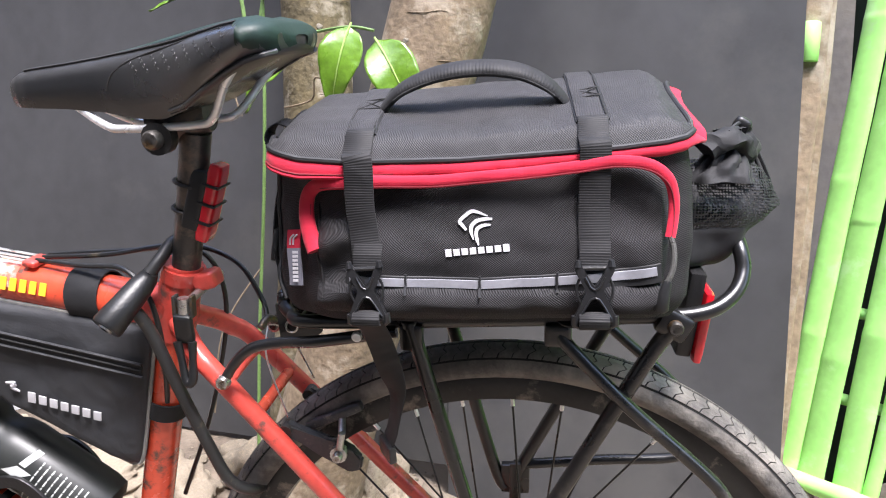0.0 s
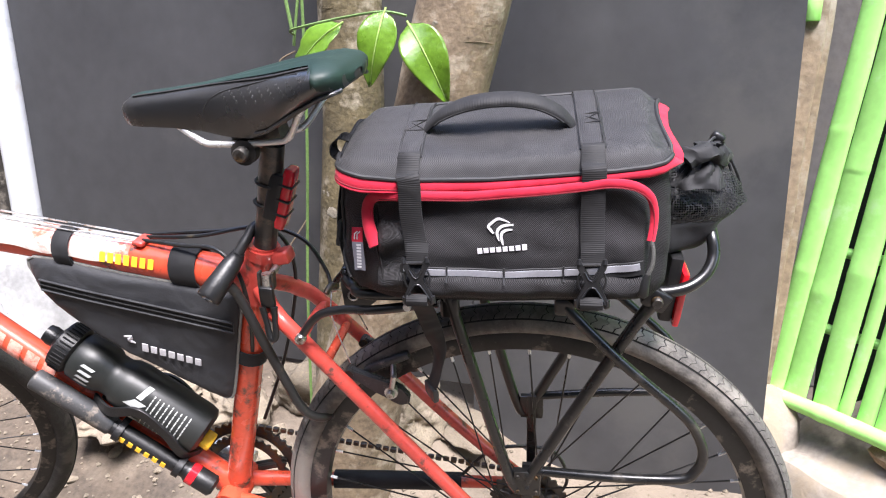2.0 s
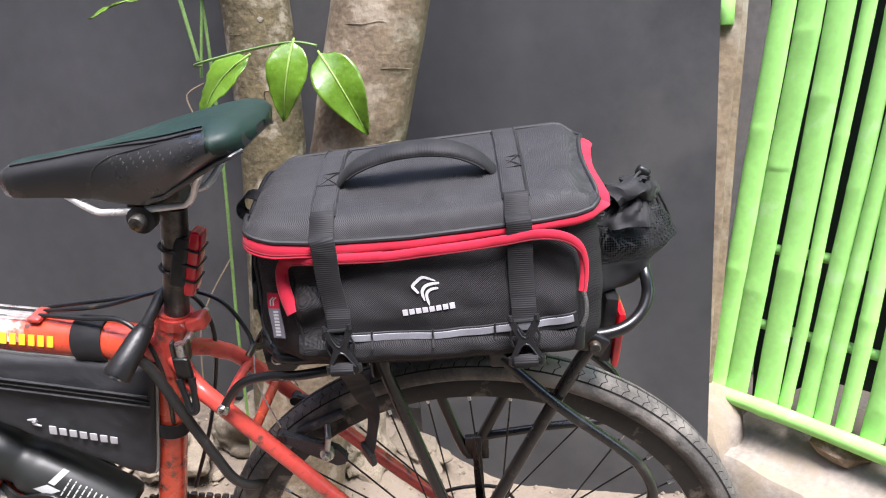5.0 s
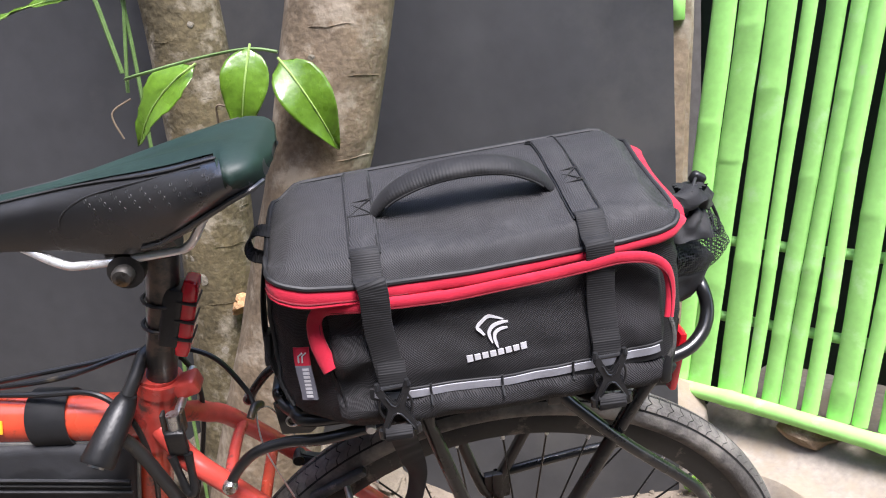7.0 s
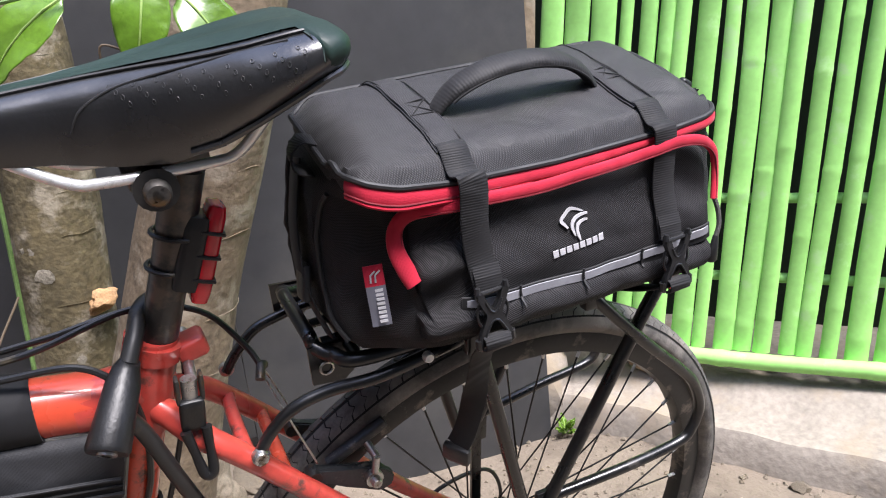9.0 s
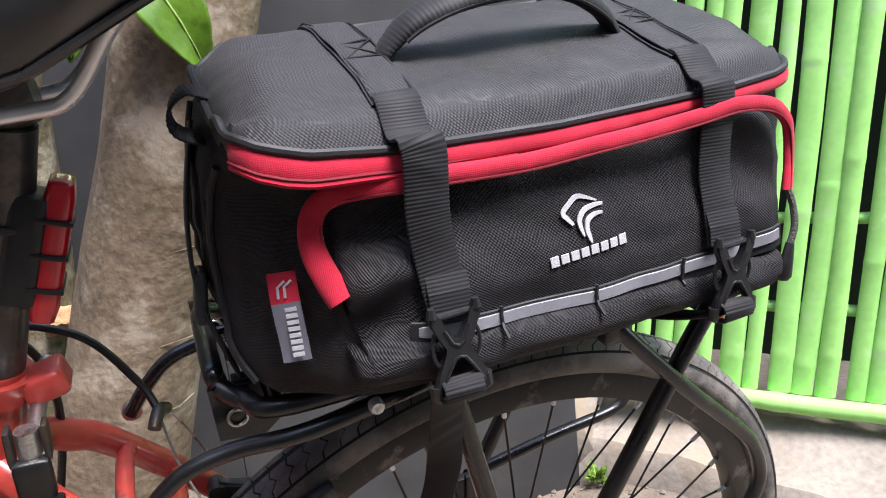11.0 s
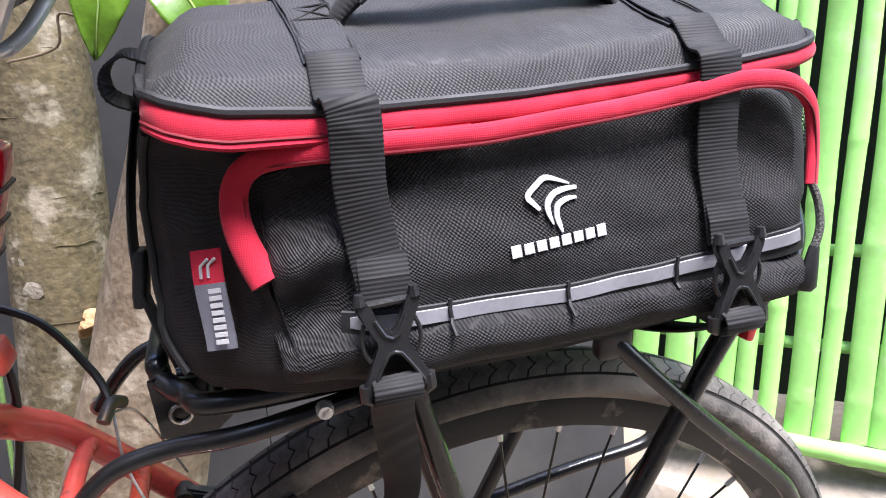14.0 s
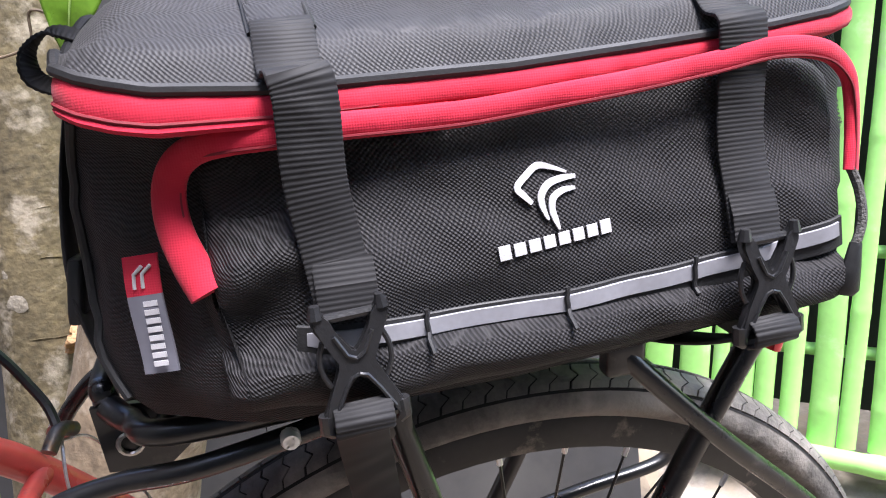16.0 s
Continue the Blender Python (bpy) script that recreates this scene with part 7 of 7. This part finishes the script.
def build_bottle():
    bt = at_bike("water_bottle", "smoky black sports bottle lying in the frame cage", "bottle")
    a, b = V(-0.655, -0.006, 0.272), V(-0.452, -0.006, 0.118)
    ax = (b - a).normalized()
    m = Matrix.Translation(a) @ Vector((0, 1, 0)).rotation_difference(ax).to_matrix().to_4x4()
    L = (b - a).length
    bm = B()
    lathe(bm, [(0.001, 0.045), (0.028, 0.046), (0.0335, 0.052), (0.035, 0.075), (0.0335, 0.092), (0.0295, 0.100), (0.0295, 0.112), (0.034, 0.120), (0.0362, 0.135), (0.0362, L - 0.02), (0.034, L - 0.005), (0.026, L), (0.001, L)], m, 36)
    body = sub(bt, "body", bm, M["bottle"], "smoky translucent bottle body")
    bm = B()
    lathe(bm, [(0.001, -0.002), (0.012, -0.002), (0.014, 0.006), (0.013, 0.014), (0.022, 0.018), (0.033, 0.022), (0.0345, 0.027), (0.0345, 0.044), (0.030, 0.048)], m, 36)
    cap = sub(bt, "cap", bm, M["plastic"], "black ribbed screw cap")
    bm = B()
    for k in range(36):
        t = 2 * math.pi * k / 36
        cyl(bm, m @ V(0.0346 * math.cos(t), 0.026, 0.0346 * math.sin(t)), m @ V(0.0346 * math.cos(t), 0.043, 0.0346 * math.sin(t)), 0.0012, 5)
    sub(cap, "ribs", bm, M["plastic"])
    # printed marks: slanting pale bars and small rows, on the camera's side
    inv = m.inverted()
    side = (inv.to_3x3() @ V(0, -1, 0.25)).normalized()
    t0 = math.atan2(side.z, side.x)

    def patch(bm, t_a, t_b, h_a, h_b, sk=0.0, r=0.0367):
        v = []
        for i in range(5):
            for j in range(2):
                t = t0 + t_a + (t_b - t_a) * i / 4
                v.append(bm.verts.new(m @ V(r * math.cos(t), (h_a, h_b)[j] + sk * (i / 4), r * math.sin(t))))
        for i in range(4):
            bm.faces.new((v[2 * i], v[2 * i + 1], v[2 * i + 3], v[2 * i + 2]))
    bm = B()
    for k in range(3):
        patch(bm, -0.9 + 0.42 * k, -0.56 + 0.42 * k, 0.138, 0.156, 0.012)
    patch(bm, 0.35, 0.95, 0.150, 0.158, 0.006)
    sub(body, "print", bm, M["glass_label"], "white slanting print bars")
    bm = B()
    rng = random.Random(2)
    for k in range(9):
        h = 0.170 + 0.0070 * k
        t = -0.75
        while t < 0.7:
            w = rng.uniform(0.06, 0.2)
            patch(bm, t, min(t + w, 0.75), h, h + 0.0017)
            t += w + 0.035
    sub(body, "print", bm, M["glass_label"], "rows of small unreadable print")
    bm = B()
    for k in range(4):
        patch(bm, -0.5 + 0.25 * k, -0.38 + 0.25 * k, 0.066, 0.084, 0.003, 0.0355)
    sub(body, "print", bm, M["glass_label"])
    # cage
    cage = at_bike("bottle_cage", "black plastic bottle cage with a yellow tip", "bottle cage")
    nrm = V(ax.z, 0, -ax.x)
    if nrm.z < 0:
        nrm = -nrm
    for s in (-1, 1):
        bm = B()
        p = lambda h, y, up_: a + ax * h + V(0, s * y, 0) + nrm * up_
        ribbon(bm, curve_path([p(0.10, 0.018, -0.037), p(0.13, 0.036, -0.024), p(0.165, 0.0405, 0.008), p(0.21, 0.0405, 0.0), p(0.245, 0.032, -0.024), p(0.262, 0.0, -0.036)], 6), [nrm] * 31, 0.014, 0.004)
        sub(cage, "arm", bm, M["plastic"])
    bm = B()
    rbox(bm, (0.016, 0.030, 0.010), 0.003, 5, Matrix.Translation(a + ax * 0.262 + nrm * -0.012) @ pose(0, 0, 0, 0, 40, 0))
    sub(cage, "tip", bm, M["yellow"], "yellow plastic tip")
    bm = B()
    rbox(bm, (0.15, 0.018, 0.008), 0.003, 5, Matrix.Translation(a + ax * 0.18 + nrm * -0.041) @ pose(0, 0, 0, 0, 37, 0))
    sub(cage, "spine", bm, M["plastic"])


def build_pump():
    pm = at_bike("hand_pump", "dark grey hand pump clipped along the down tube", "pump")
    a, b = V(-0.672, -0.036, 0.218), V(-0.440, -0.036, 0.046)
    ax = (b - a).normalized()
    P = lambda t: a + (b - a) * t
    bm = B()
    tube(bm, [P(0.0), P(0.008), P(0.42), P(0.43)], [0.0125, 0.0150, 0.0146, 0.0125], 18)
    h = sub(pm, "handle", bm, M["grey_plastic"], "matt grey pump handle")
    bm = B()
    tube(bm, [P(0.40), P(0.85)], 0.0118, 18)
    bar = sub(pm, "barrel", bm, M["plastic"], "black pump barrel with yellow bars")
    bm = B()
    tube(bm, [P(0.84), P(0.86), P(0.985), P(1.0)], [0.013, 0.0155, 0.0155, 0.011], 16)
    sub(pm, "head", bm, M["plastic"])
    bm = B()
    tube(bm, [P(0.855), P(0.895)], 0.0160, 16)
    sub(pm, "red_ring", bm, M["red_plastic"])
    bm = B()
    for k in range(6):
        c = P(0.50 + 0.045 * k) + V(0, -0.0118, -0.002)
        rbox(bm, (0.0075, 0.0012, 0.0085), 0.0005, 2, Matrix.Translation(c) @ pose(0, 0, 0, 0, 36.5, 0))
    sub(bar, "print", bm, M["yellow"], "yellow plain bars of a word")
    for t in (0.47, 0.80):
        bm = B()
        ribbon(bm, [P(t) + V(0, 0.006, 0) + (V(0, 1, 0) * math.cos(q) * 0.022 + V(ax.z, 0, -ax.x) * math.sin(q) * 0.0155) for q in lin(0, 2 * math.pi, 21)], ax, 0.010, 0.002)
        sub(pm, "clip", bm, M["plastic"])


def build_lock():
    lk = at_bike("cable_lock", "black key cable lock hung round the seat tube", "lock")
    a, b = V(-0.340, -0.038, 0.412), V(-0.362, -0.080, 0.378)
    bm = B()
    tube(bm, [a + V(0.004, 0, 0.006), a, a.lerp(b, 0.2), a.lerp(b, 0.55), a.lerp(b, 0.95), b], [0.007, 0.0095, 0.0118, 0.0130, 0.0146, 0.0134], 20)
    body = sub(lk, "barrel", bm, M["plastic"], "black lock barrel")
    d = (b - a).normalized()
    bm = B()
    kc, kd = b + d * 0.0004, d.copy()
    tube(bm, [kc - kd * 0.002, kc + kd * 0.0012], [0.0068, 0.0065], 18)
    key = sub(body, "key_disc", bm, M["steel"], "steel keyhole disc")
    bm = B()
    rbox(bm, (0.0016, 0.006, 0.001), 0.0003, 2, Matrix.Translation(kc + kd * 0.0014) @ Vector((0, 0, 1)).rotation_difference(kd).to_matrix().to_4x4())
    sub(key, "slot", bm, M["groove"])
    bm = B()
    tube(bm, curve_path([a + V(0.002, 0, 0.004), (-0.331, -0.027, 0.428), (-0.324, -0.010, 0.440), (-0.316, 0.014, 0.43), (-0.347, 0.030, 0.36), (-0.374, 0.030, 0.26), (-0.398, 0.026, 0.18), (-0.415, 0.022, 0.12)], 8), 0.0062, 12)
    sub(lk, "cable", bm, M["rubber_hose"], "thick black cable")
    bm = B()
    tube(bm, curve_path([(-0.348, -0.056, 0.388), (-0.338, -0.050, 0.362), (-0.322, -0.046, 0.305), (-0.302, -0.042, 0.240), (-0.286, -0.038, 0.195), (-0.268, -0.026, 0.175), (-0.262, 0.0, 0.165)], 8), 0.0060, 12)
    sub(lk, "cable", bm, M["rubber_hose"], "thick black cable")


def build_tail_light():
    tl = at_bike("tail_light", "red bicycle tail light strapped on the seat post", "light")
    q = pose(-0.293, -0.026, 0.490, 0, 19, 0)
    bm = B()
    rbox(bm, (0.018, 0.026, 0.058), 0.004, 6, q @ Matrix.Translation((0.010, 0, 0)))
    body = sub(tl, "housing", bm, M["plastic"], "black light housing")
    bm = B()
    rbox(bm, (0.014, 0.024, 0.076), 0.005, 8, q @ Matrix.Translation((0.022, 0, 0)))
    lens = sub(tl, "lens", bm, M["red_plastic"], "clear red lens")
    for k in (-0.018, 0.0, 0.018):
        bm = B()
        rbox(bm, (0.017, 0.0275, 0.003), 0.001, 3, q @ Matrix.Translation((0.0215, 0, k)))
        sub(lens, "band", bm, M["plastic"])
    for z in (0.474, 0.500):
        x = interp(z, [0.405, 0.475, 0.548], [-0.318, -0.297, -0.277])
        y = interp(z, [0.405, 0.475, 0.548], [-0.010, -0.020, -0.030])
        bm = B()
        tube(bm, [V(x + 0.0156 * math.cos(t), y + 0.0156 * math.sin(t), z - 0.004 * math.cos(t)) for t in lin(0, 2 * math.pi, 25)[:-1]], 0.0018, 8, True)
        sub(tl, "rubber_band", bm, M["rubber_hose"])


build_frame_bag()
build_bottle()
build_pump()
build_lock()
build_tail_light()
build_stones()
